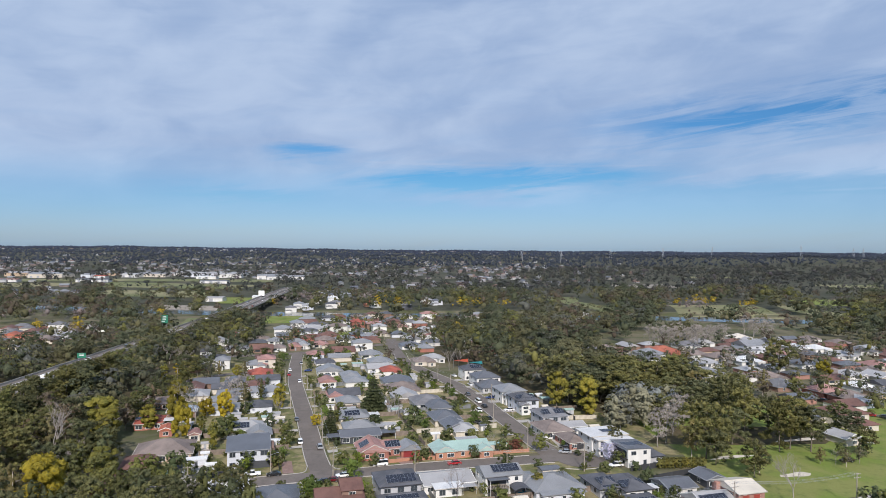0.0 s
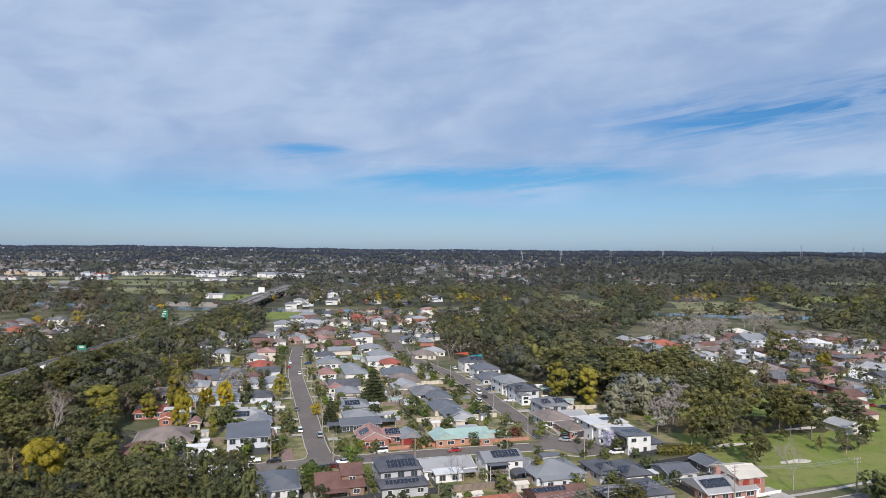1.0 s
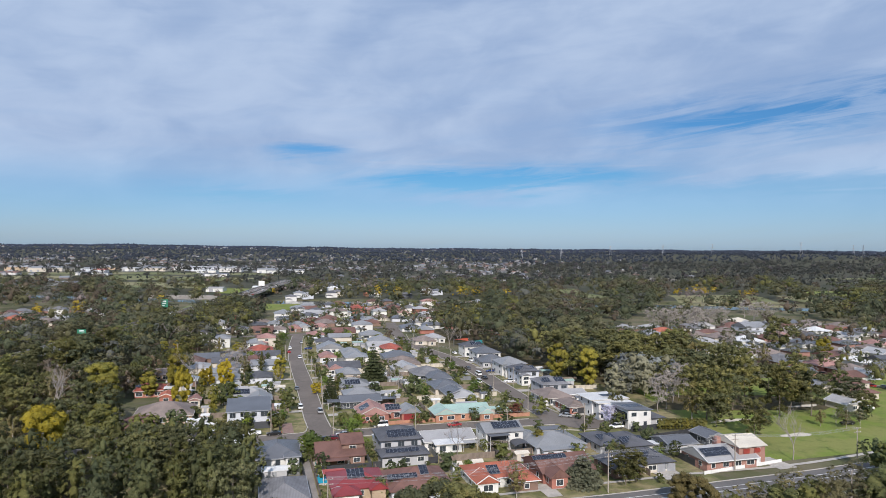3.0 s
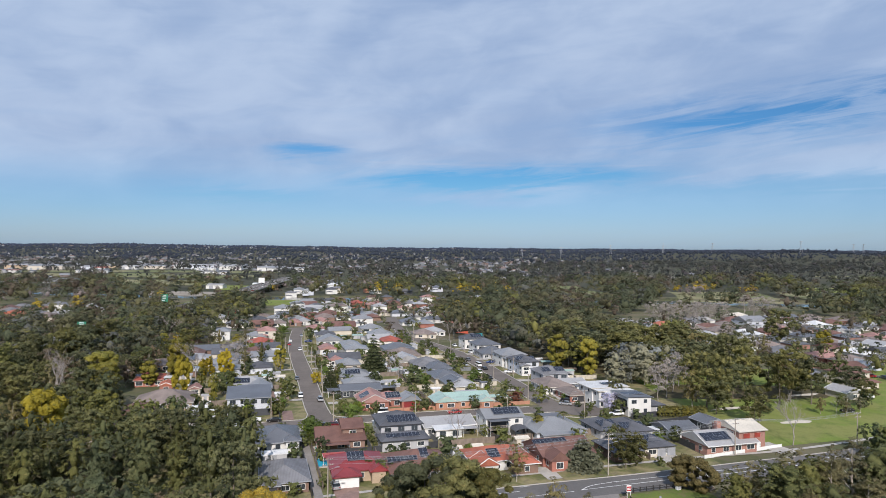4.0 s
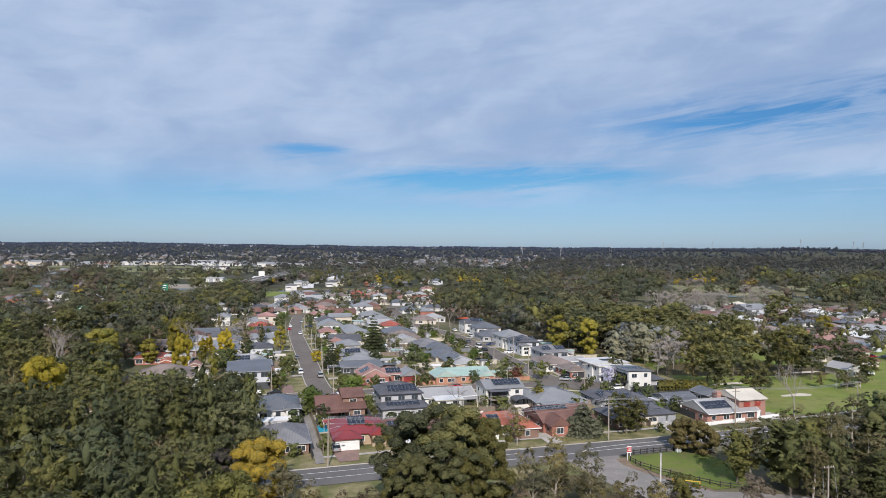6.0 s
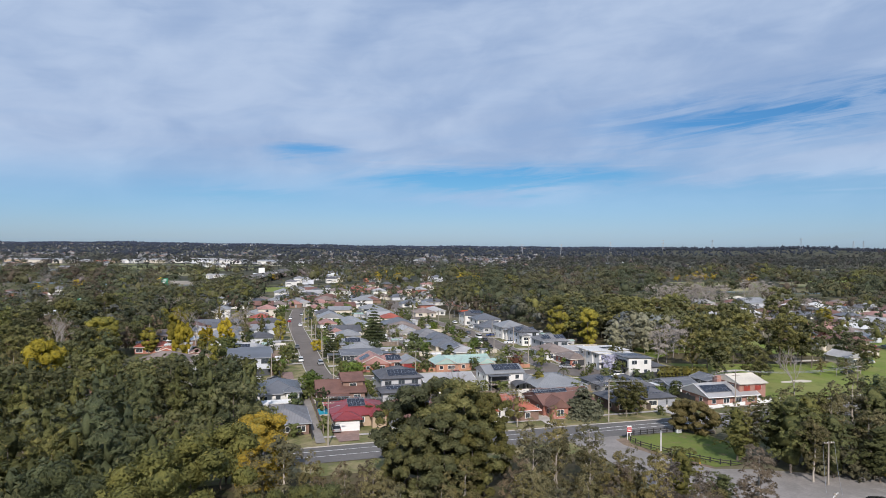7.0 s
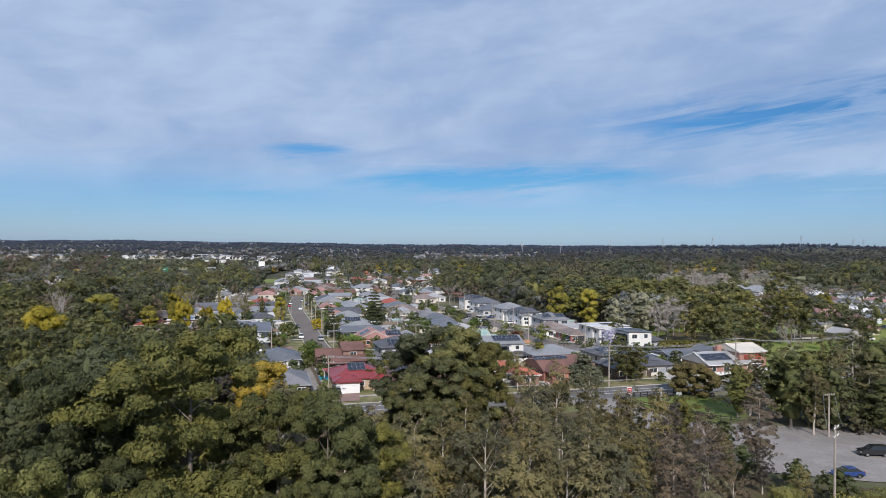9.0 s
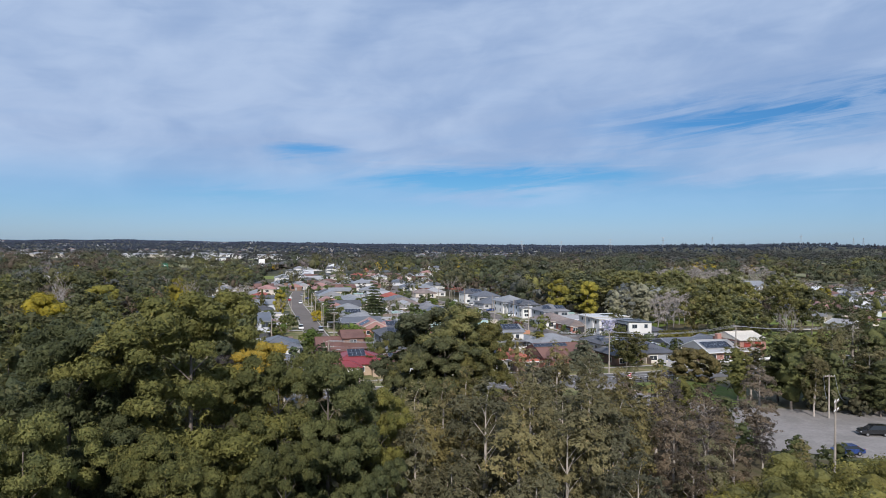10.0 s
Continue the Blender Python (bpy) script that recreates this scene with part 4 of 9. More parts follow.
for i in range(2):
    part('shutter', crate(15.9 * 0.45 - 2.9 + i * 3.6, 15.9 * 0.45 - 0.9 + i * 3.6, -4.84, -4.76, 3.7, 5.0), surface('red_shutter', (0.30, 0.05, 0.035), None, 1, 0.5), h)
# the row behind, its gardens towards the camera
h = house(6.3, 187.7, "white rendered house with blue-grey steel hip roof")
b = block(h, 0, 0, 11.4, 15, 3.0, "hip", "white", "slate")
block(h, 11.4 * 0.32, -15 / 2 + 0.6, 11.4 * 0.3, 4, 3.6, 'hip', 'white', 'slate')
h = house(22.9, 184.5, "brown tile roofed brick house with a raised upper room")
b = block(h, 0, 0, 12.8, 12, 2.7, "gable", "brown", "brown")
c = block(h, 12.8 * 0.27, 1.0, 12.8 * 0.44, 9, 5.3, 'gable', 'brown', 'brown', ridge='u', rise=1.6)
patio(h, -12.8 * 0.15, -12 / 2 - 1.5, 12.8 * 0.6, 3.0, 2.45, 'brown')
h = house(39.8, 185.9, "large two-storey grey rendered house with charcoal tile roofs and solar panels")
b = block(h, 0, 0, 11.4, 12, 5.6, "hip", "grey", "charcoal")
solar(b, 8, 2, 0.5, 0.42)
c = block(h, 0, -12 / 2 - 2.4, 11.4 * 1.12, 6.5, 2.9, 'hip', 'grey', 'charcoal')
solar(c, 9, 1, -0.5, 0.55)
h = house(55.8, 191.0, "low white weatherboard house with pale grey steel roof")
b = block(h, 0, 0, 15.5, 11, 2.7, "gable", "white", "silver", rise=1.7)
block(h, -15.5 * 0.08, -11 / 2 - 1.6, 15.5 * 0.5, 3.2, 2.6, 'skillion', 'white', 'white', rise=0.4)
patio(h, 15.5 * 0.33, -11 / 2 - 1.8, 15.5 * 0.3, 3.6, 2.4, 'silver')
h = house(70.8, 184.6, "two-storey white house with dark timber balcony and black solar panels")
b = block(h, 0, 0, 11.6, 9, 5.6, "gable", "white", "steel", rise=1.8)
solar(b, 8, 2, 1.2, 0.62)
part('lower_front', crate(-11.6 * 0.46, 11.6 * 0.06, -9 / 2 - 0.12, -9 / 2 - 0.01, 0, 5.2), WALLS['dark'], h)
part('balcony', crate(-11.6 * 0.46, 11.6 * 0.06, -9 / 2 - 2.6, -9 / 2 - 0.13, 2.7, 2.9), TIMBER, h)
for i in range(9):
    part('baluster', crate(-11.6 * 0.46 + i * 11.6 * 0.065 - 0.05, -11.6 * 0.46 + i * 11.6 * 0.065 + 0.05, -9 / 2 - 2.58, -9 / 2 - 2.5, 2.9, 3.85), BLACKWOOD, h)
part('handrail', crate(-11.6 * 0.47, 11.6 * 0.07, -9 / 2 - 2.6, -9 / 2 - 2.48, 3.85, 3.95), TIMBER, h)
patio(h, -11.6 * 0.2, -9 / 2 - 1.4, 11.6 * 0.54, 2.8, 5.2, 'slate')
arched_canopy(h, 11.6 * 0.32, -9 / 2 - 3.2, 11.6 * 0.46, 5.0, 2.3)
h = house(85.4, 179.7, "single-storey grey-blue house with broad grey steel hip roof")
b = block(h, 0, 0, 15.2, 14, 2.6, "hip", "pale", "steel", rise=2.4)
block(h, 0, -14 / 2 - 1.0, 15.2 * 0.85, 2.6, 2.35, 'skillion', 'pale', 'steel', rise=0.5)
block(h, -15.2 * 0.36, 14 / 2 - 2, 15.2 * 0.34, 9, 2.6, 'hip', 'pale', 'steel')
h = house(100.3, 175.9, "dark tile roofed house with solar panels beside the turning circle")
b = block(h, 0, 0, 7.5, 12, 2.6, "hip", "grey", "charcoal")
solar(b, 5, 3, 0, 0.5)
h = house(107.4, 173.2, "charcoal roofed house with solar panels and a white awning")
b = block(h, 0, 0, 8.4, 13, 2.6, "hip", "white", "charcoal")
solar(b, 7, 2, -8.4 * 0.1, 0.5)
patio(h, 8.4 * 0.55, -13 / 2 + 2, 4.2, 4, 2.5, 'white')
h = house(120.6, 169.2, "long low white shed house with dark blue-grey roof")
b = block(h, 0, 0, 9.4, 9, 2.6, "gable", "white", "slate", rise=1.4)
h = house(135.3, 172.6, "low dark roofed outbuilding beside the golf course")
b = block(h, 0, 0, 6.7, 8, 2.5, "gable", "dark", "slate", rise=1.3)
h = house(-7.2, 198.4, "white roofed house largely hidden by trees")
b = block(h, 0, 0, 11.3, 14, 2.7, "hip", "white", "white")
solar(b, 4, 2, -2, 0.5)
# north of the cross street
h = house(-1.5, 229.3, "two-storey pale grey clad house with dark blue-grey skillion roof")
b = block(h, 0, 0, 13.3, 13, 5.9, "skillion", "pale", "slate", rise=1.3)
c = block(h, 13.3 * 0.12, 13 / 2 - 3, 13.3 * 0.7, 8, 6.4, 'skillion', 'pale', 'slate', rise=0.9)
part('lower_wall', crate(-13.3 * 0.15, 13.3 * 0.5, -13 / 2 - 0.5, -13 / 2 - 0.01, 0, 2.2), WALLS['dark'], h)
part('side_wall', crate(13.3 * 0.5, 13.3 * 0.62, -13 / 2, 13 / 2 - 2, 0, 5.4), WALLS['brown'], h)
h = house(-3.6, 264.4, "low house with pale grey steel hip roof and solar panels")
b = block(h, 0, 0, 15.8, 11, 2.8, "hip", "white", "silver")
solar(b, 6, 2, -1, 0.5)
h = house(2.1, 255.7, "white gabled house with grey roof")
b = block(h, 0, 0, 8.3, 9, 2.8, "gable", "white", "steel", ridge='v', rise=2.0)
h = house(-29.0, 242.3, "broad tan brick house with taupe tile hip roof")
b = block(h, 0, 0, 18.1, 15, 2.8, "hip", "tan", "taupe", rise=3.4)
patio(h, -18.1 * 0.38, -15 / 2 - 1.5, 18.1 * 0.34, 4, 2.5, 'steel')
h = house(-35.3, 229.8, "brown tile roofed house among the trees")
b = block(h, 0, 0, 9.4, 12, 2.6, "hip", "brown", "brown")
h = house(-39.7, 284.4, "maroon roofed house with a white patio roof")
b = block(h, 0, 0, 10.1, 11, 2.6, "hip", "red", "red")
solar(b, 4, 1, -3, 0.6)
patio(h, 10.1 * 0.5, -1.0, 8, 5, 2.7, 'white')
h = house(-31.9, 270.9, "terracotta roofed brick outbuilding")
b = block(h, 0, 0, 4.5, 7, 2.5, "gable", "red", "orange")
h = house(-21.0, 261.8, "small faded red roofed cottage")
b = block(h, 0, 0, 3.8, 7, 2.5, "gable", "cream", "pink", ridge='v')
h = house(-40.8, 316.9, "long brown tile roofed house under the trees")
b = block(h, 0, 0, 10.4, 10, 2.6, "gable", "brown", "taupe")
h = house(-41.7, 210.8, "brown roofed house at the edge of the wood")
b = block(h, 0, 0, 5.1, 13, 2.6, "gable", "brown", "brown", ridge='v')
h = house(39.5, 226.2, "red brick house, faded tile roof, white gable and solar panels")
b = block(h, 0, 0, 9.8, 12, 2.7, "gable", "red", "pink", ridge='v', rise=2.7, gable='white')
c = block(h, 9.8 * 0.62, 1.2, 8.5, 9, 2.7, 'hip', 'red', 'pink', ridge='u')
solar(c, 5, 2, 1.0, 0.5)
solar(b, 5, 2, 0, 0.5, face='left')
block(h, 9.8 * 1.28, -2.0, 6.4, 8, 2.5, 'gable', 'red', 'steel', ridge='v', rise=1.9, gable='white', win=False)
garage_door(h, 9.8 * 1.28, -6.05, 5.0, 2.2, surface('maroon_door', (0.22, 0.03, 0.03), None, 1, 0.5))
h = house(71.3, 220.1, "long tan brick house with pale green steel gable roof")
b = block(h, 0, 0, 15.9, 10, 2.7, "gable", "orange", "mint", rise=2.0)
block(h, -15.9 * 0.52, -1.0, 7, 9, 2.7, 'gable', 'orange', 'mint', ridge='v', rise=1.9)
block(h, 15.9 * 0.36, -10 / 2 - 0.6, 15.9 * 0.3, 4, 2.7, 'gable', 'orange', 'mint', ridge='v', rise=1.6)
block(h, 15.9 * 0.2, 10 / 2 + 1.5, 7, 3, 3.2, 'flat', 'white', 'silver', win=False)
h = house(38.2, 245.5, "long low house with dark blue-grey steel roof")
b = block(h, 0, 0, 14.7, 9, 2.6, "gable", "dark", "slate", rise=1.6)
patio(h, 14.7 * 0.62, 0, 9, 5, 2.4, 'slate')
patio(h, -14.7 * 0.62, -1, 6, 5, 2.5, 'slate')
h = house(39.7, 255.8, "low house with grey steel hip roof")
b = block(h, 0, 0, 11.9, 10, 2.6, "hip", "cream", "steel")
patio(h, 11.9 * 0.6, -1, 5, 5, 2.4, 'silver')
h = house(40.0, 273.3, "low house with grey steel hip roof and solar panels")
b = block(h, 0, 0, 11.8, 12, 2.6, "hip", "cream", "steel")
solar(b, 6, 2, -1, 0.5)
patio(h, 11.8 * 0.66, 0, 6, 5, 2.4, 'white')
h = house(41.1, 298.9, "cream house with grey steel roof")
b = block(h, 0, 0, 9.6, 11, 2.8, "hip", "cream", "steel")
h = house(41.4, 314.9, "house with dark red and grey tile roof")
b = block(h, 0, 0, 14.6, 11, 2.6, "gable", "white", "charcoal")
block(h, -14.6 * 0.3, -2, 7, 12, 2.6, 'gable', 'white', 'pink', ridge='v')
h = house(36.9, 346.9, "weatherboard house with faded red gable roof")
b = block(h, 0, 0, 8.3, 11, 2.6, "gable", "white", "pink", ridge='v')
h = house(41.1, 374.5, "blue-grey weatherboard house with steel gable roof")
b = block(h, 0, 0, 13.7, 12, 3.0, "gable", "white", "steel", ridge='v')
h = house(41.7, 404.0, "dark tile roofed house")
b = block(h, 0, 0, 11.0, 11, 2.6, "hip", "white", "charcoal")
# along the east street, its western side
simple_house(72.7, 339.9, 15.6, 13.5, "hip", "white", "slate", "low house with blue-grey steel roof", 1)
simple_house(71.1, 320.6, 15.3, 13.5, "hip", "cream", "taupe", "low house with brown-grey tile roof", 1)
simple_house(76.0, 290.8, 13.4, 14.5, "hip", "white", "grey", "white walled house with grey tile roof", 1)
simple_house(68.9, 304.3, 11.8, 12.5, "gable", "white", "silver", "low house with dark blue-grey hip roof", 1)
simple_house(78.6, 281.0, 10.0, 13.5, "hip", "white", "slate", "house with dark slate roof and white verandah", 1)
simple_house(76.0, 262.1, 11.0, 13.5, "hip", "cream", "slate", "house with blue-grey roof, cream walls, hip roof", 1)
simple_house(76.1, 248.1, 8.4, 11.5, "gable", "cream", "slate", "cream gabled house with solar panels", 1, ridge='v')
simple_house(77.9, 243.0, 8.3, 10.5, "hip", "cream", "silver", "pale pink house with grey roof", 1)
simple_house(75.0, 369.6, 10.9, 12.5, "hip", "white", "red", "small red tile roofed house, white walls, hip roof", 1)
simple_house(74.6, 400.5, 13.9, 13.5, "hip", "white", "steel", "house with grey steel roof, white walls, hip roof", 1)
simple_house(73.7, 428.7, 14.1, 12.5, "hip", "white", "steel", "white house with grey roof, white walls, hip roof", 1)
simple_house(58.1, 446.9, 15.3, 12.5, "gable", "cream", "brown", "brown roofed house, cream walls, gable roof", 1)
simple_house(73.5, 464.0, 13.6, 11.5, "hip", "white", "steel", "white two-storey house, white walls, hip roof", 2)
simple_house(45.9, 481.1, 10.8, 11.5, "hip", "cream", "pink", "pink brick house with faded roof", 1)
simple_house(69.5, 378.9, 13.2, 10.5, "gable", "white", "silver", "cream house with silver roof, white walls, gable roof", 1)
simple_house(101.0, 395.7, 12.9, 12.5, "hip", "cream", "taupe", "house with silver roof, cream walls, hip roof", 1)
simple_house(110.6, 406.2, 11.4, 12.5, "hip", "white", "silver", "white house with pale roof, white walls, hip roof", 1)
simple_house(118.0, 491.8, 9.2, 12.5, "gable", "white", "silver", "white gabled cottage, white walls, gable roof", 1, ridge='v')
simple_house(130.2, 486.3, 10.0, 13.5, "gable", "white", "cream", "white gabled house, white walls, gable roof", 1, ridge='v')
simple_house(108.0, 461.3, 14.1, 12.5, "hip", "white", "slate", "white house with slate roof, white walls, hip roof", 1)
# two-storey houses east of the east street
h = house(121.1, 212.5, "modern white two-storey house with flat overhanging roof")
b = block(h, 0, 0, 13.3, 10, 6.3, "flat", "white", "white", over=0.9)
block(h, -13.3 * 0.22, -10 / 2 - 1.5, 13.3 * 0.5, 5, 6.0, 'flat', 'white', 'white', win=True)
part('upper_window', crate(-13.3 * 0.40, -13.3 * 0.12, -10 / 2 - 4.08, -10 / 2 - 4.01, 3.6, 5.2), PANE, h)
solar(b, 6, 2, 13.3 * 0.2, 0.5)
part('balcony', crate(-13.3 * 0.5, 0, -10 / 2 - 5.2, -10 / 2 - 4.0, 2.9, 3.1), WALLS['white'], h)
h = house(123.0, 196.1, "white two-storey house with dark glazed side and solar roof")
b = block(h, 0, 0, 8.5, 10, 6.0, "skillion", "white", "slate", rise=0.5)
solar(b, 7, 2, 0, 0.5)
block(h, -8.5 * 0.1, 10 / 2 + 3, 8.5 * 1.3, 8, 5.8, 'flat', 'white', 'white', win=False)
block(h, 8.5 * 0.7, 2, 8, 12, 2.8, 'hip', 'grey', 'charcoal')
part('balcony', crate(-8.5 * 0.5 - 1.6, -8.5 * 0.5, -10 / 2, 10 / 2, 2.7, 2.95), DARKTRIM, h)
part('side_glazing', crate(-8.5 * 0.5 - 0.06, -8.5 * 0.5 - 0.01, -10 / 2 + 0.8, 10 / 2 - 0.8, 3.1, 5.2), PANE, h)
h = house(112.7, 219.5, "red brick house with brown tile hip roof")
b = block(h, 0, 0, 7.3, 12, 2.6, "hip", "red", "taupe")
garage_door(h, 7.3 * 0.2, -12 / 2 - 0.03, 4.6, 2.2, DARKTRIM)
h = house(111.8, 234.7, "long low white house with brown-grey tile roof")
b = block(h, 0, 0, 11.4, 14, 2.7, "hip", "white", "taupe")
block(h, 11.4 * 0.75, 2, 11, 8, 2.6, 'gable', 'white', 'silver', rise=1.3)
h = house(115.6, 244.9, "two-storey grey house with grey tile roof and solar panels")
b = block(h, 0, 0, 10.7, 12, 5.5, "hip", "grey", "grey")
solar(b, 3, 2, -3.0, 0.5)
solar(b, 4, 2, 2.6, 0.5)
block(h, 0, -12 / 2 - 1.6, 10.7 * 0.9, 3.6, 2.8, 'hip', 'grey', 'grey')
h = house(116.2, 273.3, "two-storey pale grey house with charcoal roof and solar panels")
b = block(h, 0, 0, 9.4, 13, 5.5, "hip", "pale", "charcoal")
solar(b, 8, 2, -0.5, 0.5)
block(h, -9.4 * 0.3, -13 / 2 - 1.6, 9.4 * 0.4, 3.6, 4.4, 'gable', 'white', 'grey', ridge='v')
h = house(116.9, 291.9, "white two-storey house with blue-grey tile roof")
b = block(h, 0, 0, 12.0, 13, 5.5, "hip", "white", "steel")
block(h, -12.0 * 0.2, -13 / 2 - 1.6, 12.0 * 0.5, 3.6, 4.6, 'gable', 'white', 'steel', ridge='v')
h = house(116.5, 315.1, "single-storey grey house with blue-grey roof")
b = block(h, 0, 0, 14.0, 14, 2.7, "hip", "grey", "slate")
block(h, 0, -14 / 2 - 1.4, 6, 3, 2.6, 'gable', 'white', 'slate', ridge='v')
h = house(116.6, 325.6, "white two-storey house with steep blue-grey roof")
b = block(h, 0, 0, 12.7, 13, 5.4, "hip", "white", "slate")
block(h, 12.7 * 0.1, -13 / 2 - 1.6, 12.7 * 0.6, 3.6, 3.4, 'gable', 'white', 'slate', ridge='v')
h = house(116.7, 346.7, "white two-storey house with charcoal roof and solar panels")
b = block(h, 0, 0, 12.1, 12, 5.6, "hip", "white", "charcoal")
solar(b, 6, 2, 1, 0.5)
# beyond the end of the west street
simple_house(7.3, 409.9, 10.1, 11.5, "hip", "cream", "pink", "pinkish two-storey house, cream walls, hip roof", 2)
simple_house(3.4, 378.7, 12.9, 12.5, "hip", "cream", "red", "low red roofed house, cream walls, hip roof", 1)
simple_house(-17.7, 412.4, 8, 12.5, "hip", "white", "steel", "white house with blue-grey roof, white walls, hip roof", 2)
simple_house(-29.9, 465.5, 8, 12.5, "gable", "white", "charcoal", "low white house with charcoal roof", 1)
simple_house(6.1, 468.9, 13.1, 11.5, "gable", "brown", "brown", "long brown roofed house, brown brick walls, gable roof", 1)
simple_house(-11.0, 476.0, 14.8, 12.5, "hip", "white", "grey", "grey roofed house, white walls, hip roof", 1)
simple_house(-24.7, 510.3, 13.1, 13.5, "gable", "white", "silver", "white house with silver roof, white walls, gable roof", 1)
simple_house(22.9, 556.3, 14.2, 14.5, "hip", "white", "steel", "white two-storey house with long balcony", 2)
simple_house(15.4, 506.4, 10.6, 12.5, "hip", "white", "steel", "white house with grey roof, white walls, hip roof", 1)
simple_house(27.9, 474.8, 8, 12.5, "gable", "brown", "pink", "brick house with pink roof, brown brick walls, gable roof", 1)
simple_house(34.4, 479.2, 8, 13.5, "gable", "white", "silver", "white house, white walls, gable roof", 1, ridge='v')
simple_house(-7.1, 558.5, 13.1, 13.5, "hip", "cream", "silver", "silver roofed house, cream walls, hip roof", 1)
simple_house(-16.2, 553.5, 8, 13.5, "gable", "red", "red", "red roofed house, red brick walls, gable roof", 1, ridge='v')
simple_house(1.5, 407.9, 11.3, 12.5, "hip", "white", "steel", "white house with slate roof, white walls, hip roof", 1)
simple_house(16.5, 471.6, 9.5, 11.5, "hip", "white", "taupe", "white house with grey roof, white walls, hip roof", 1)
simple_house(47.4, 573.2, 17.9, 14.5, "gable", "white", "silver", "long pale house, white walls, gable roof", 1)
simple_house(51.6, 504.1, 14.4, 12.5, "hip", "brown", "taupe", "brown roofed house, brown brick walls, hip roof", 1)
simple_house(57.3, 529.1, 16.1, 12.5, "hip", "red", "brown", "brick house, red brick walls, hip roof", 1)
simple_house(90.4, 595.6, 11.4, 13.5, "hip", "red", "red", "red roofed house, red brick walls, hip roof", 2)
simple_house(104.5, 593.3, 13.6, 12.5, "gable", "white", "silver", "pale house, white walls, gable roof", 1)
simple_house(76.2, 578.4, 11.5, 13.5, "hip", "white", "steel", "white house, white walls, hip roof", 1)
simple_house(87.3, 550.9, 10.1, 11.5, "hip", "white", "grey", "white house, white walls, hip roof", 1)
simple_house(67.2, 506.3, 14.7, 11.5, "hip", "white", "steel", "grey house, white walls, hip roof", 1)
simple_house(100.2, 532.9, 13.7, 11.5, "hip", "cream", "taupe", "white house, cream walls, hip roof", 1)
simple_house(47.5, 619.7, 16.6, 12.5, "gable", "white", "brown", "brown roofed house, white walls, gable roof", 1)
# the suburb beyond the golf course
simple_house(237.1, 218.1, 13.1, 13.5, "hip", "cream", "brown", "two-storey brick house with brown tile roof", 2)
simple_house(236.5, 211.3, 9.6, 12.5, "hip", "cream", "brown", "brown tile roofed house, cream walls, hip roof", 1)
simple_house(214.0, 196.2, 8.1, 9.5, "gable", "cream", "silver", "long pale shed, cream walls, gable roof", 1)
simple_house(231.5, 226.7, 8, 13.5, "gable", "cream", "steel", "pale green-grey house, cream walls, gable roof", 1, ridge='v')
simple_house(275.0, 263.9, 14.2, 13.5, "hip", "red", "pink", "brick house with faded red tile roof", 1)
simple_house(275.0, 248.9, 13.6, 13.5, "hip", "red", "taupe", "brick house with brown tile roof", 1)
simple_house(274.2, 241.0, 8, 11.5, "gable", "pale", "silver", "blue-grey cottage, pale cladding, gable roof", 1, ridge='v')
simple_house(263.8, 280.9, 15.5, 14.5, "hip", "brown", "grey", "grey roofed house, brown brick walls, hip roof", 1)
simple_house(301.5, 268.1, 9.2, 13.5, "hip", "white", "white", "white roofed house, white walls, hip roof", 1)
simple_house(327.7, 330.7, 13.2, 13.5, "hip", "white", "slate", "grey roofed house, white walls, hip roof", 1)
simple_house(366.6, 315.1, 12.8, 13.5, "hip", "cream", "pink", "pink roofed house, cream walls, hip roof", 1)
simple_house(337.0, 286.5, 11.3, 13.5, "gable", "cream", "silver", "silver roofed house, cream walls, gable roof", 1)
simple_house(272.7, 396.5, 18.1, 14.5, "hip", "orange", "orange", "terracotta roofed house, orange brick walls, hip roof", 1)
simple_house(256.7, 388.5, 16.8, 15.5, "hip", "white", "steel", "blue-grey roofed house, white walls, hip roof", 1)
simple_house(268.7, 377.9, 8, 9.5, "gable", "orange", "orange", "terracotta roofed outbuilding, orange brick walls, gable roof", 1)
simple_house(257.6, 347.8, 11.0, 13.5, "hip", "white", "slate", "solar roofed house, white walls, hip roof", 1)
simple_house(271.2, 348.5, 11.1, 13.5, "hip", "white", "silver", "grey roofed house, white walls, hip roof", 1)
simple_house(285.0, 377.8, 13.6, 12.5, "hip", "white", "taupe", "grey roofed house, white walls, hip roof", 1)
simple_house(292.7, 364.8, 14.8, 13.5, "hip", "cream", "taupe", "taupe roofed house, cream walls, hip roof", 1)
simple_house(339.2, 389.5, 17.7, 15.5, "gable", "pale", "steel", "silver two-storey house, pale cladding, gable roof", 2)
simple_house(299.8, 347.8, 15.8, 13.5, "hip", "white", "white", "white roofed house, white walls, hip roof", 1)
simple_house(305.2, 415.2, 15.3, 13.5, "hip", "white", "grey", "grey roofed house, white walls, hip roof", 1)
simple_house(318.9, 390.1, 14.2, 13.5, "hip", "brown", "taupe", "brown roofed house, brown brick walls, hip roof", 1)
simple_house(325.7, 425.1, 11.8, 13.5, "gable", "white", "silver", "silver roofed house, white walls, gable roof", 1)
simple_house(374.2, 442.6, 14.3, 13.5, "hip", "white", "cream", "pale roofed house, white walls, hip roof", 1)
simple_house(274.7, 302.0, 12.5, 13.5, "hip", "cream", "taupe", "grey house, cream walls, hip roof", 1)
simple_house(376.8, 387.1, 11.6, 13.5, "hip", "white", "white", "white roofed house, white walls, hip roof", 1)
simple_house(387.0, 379.2, 12.8, 13.5, "hip", "white", "white", "white house, white walls, hip roof", 1)
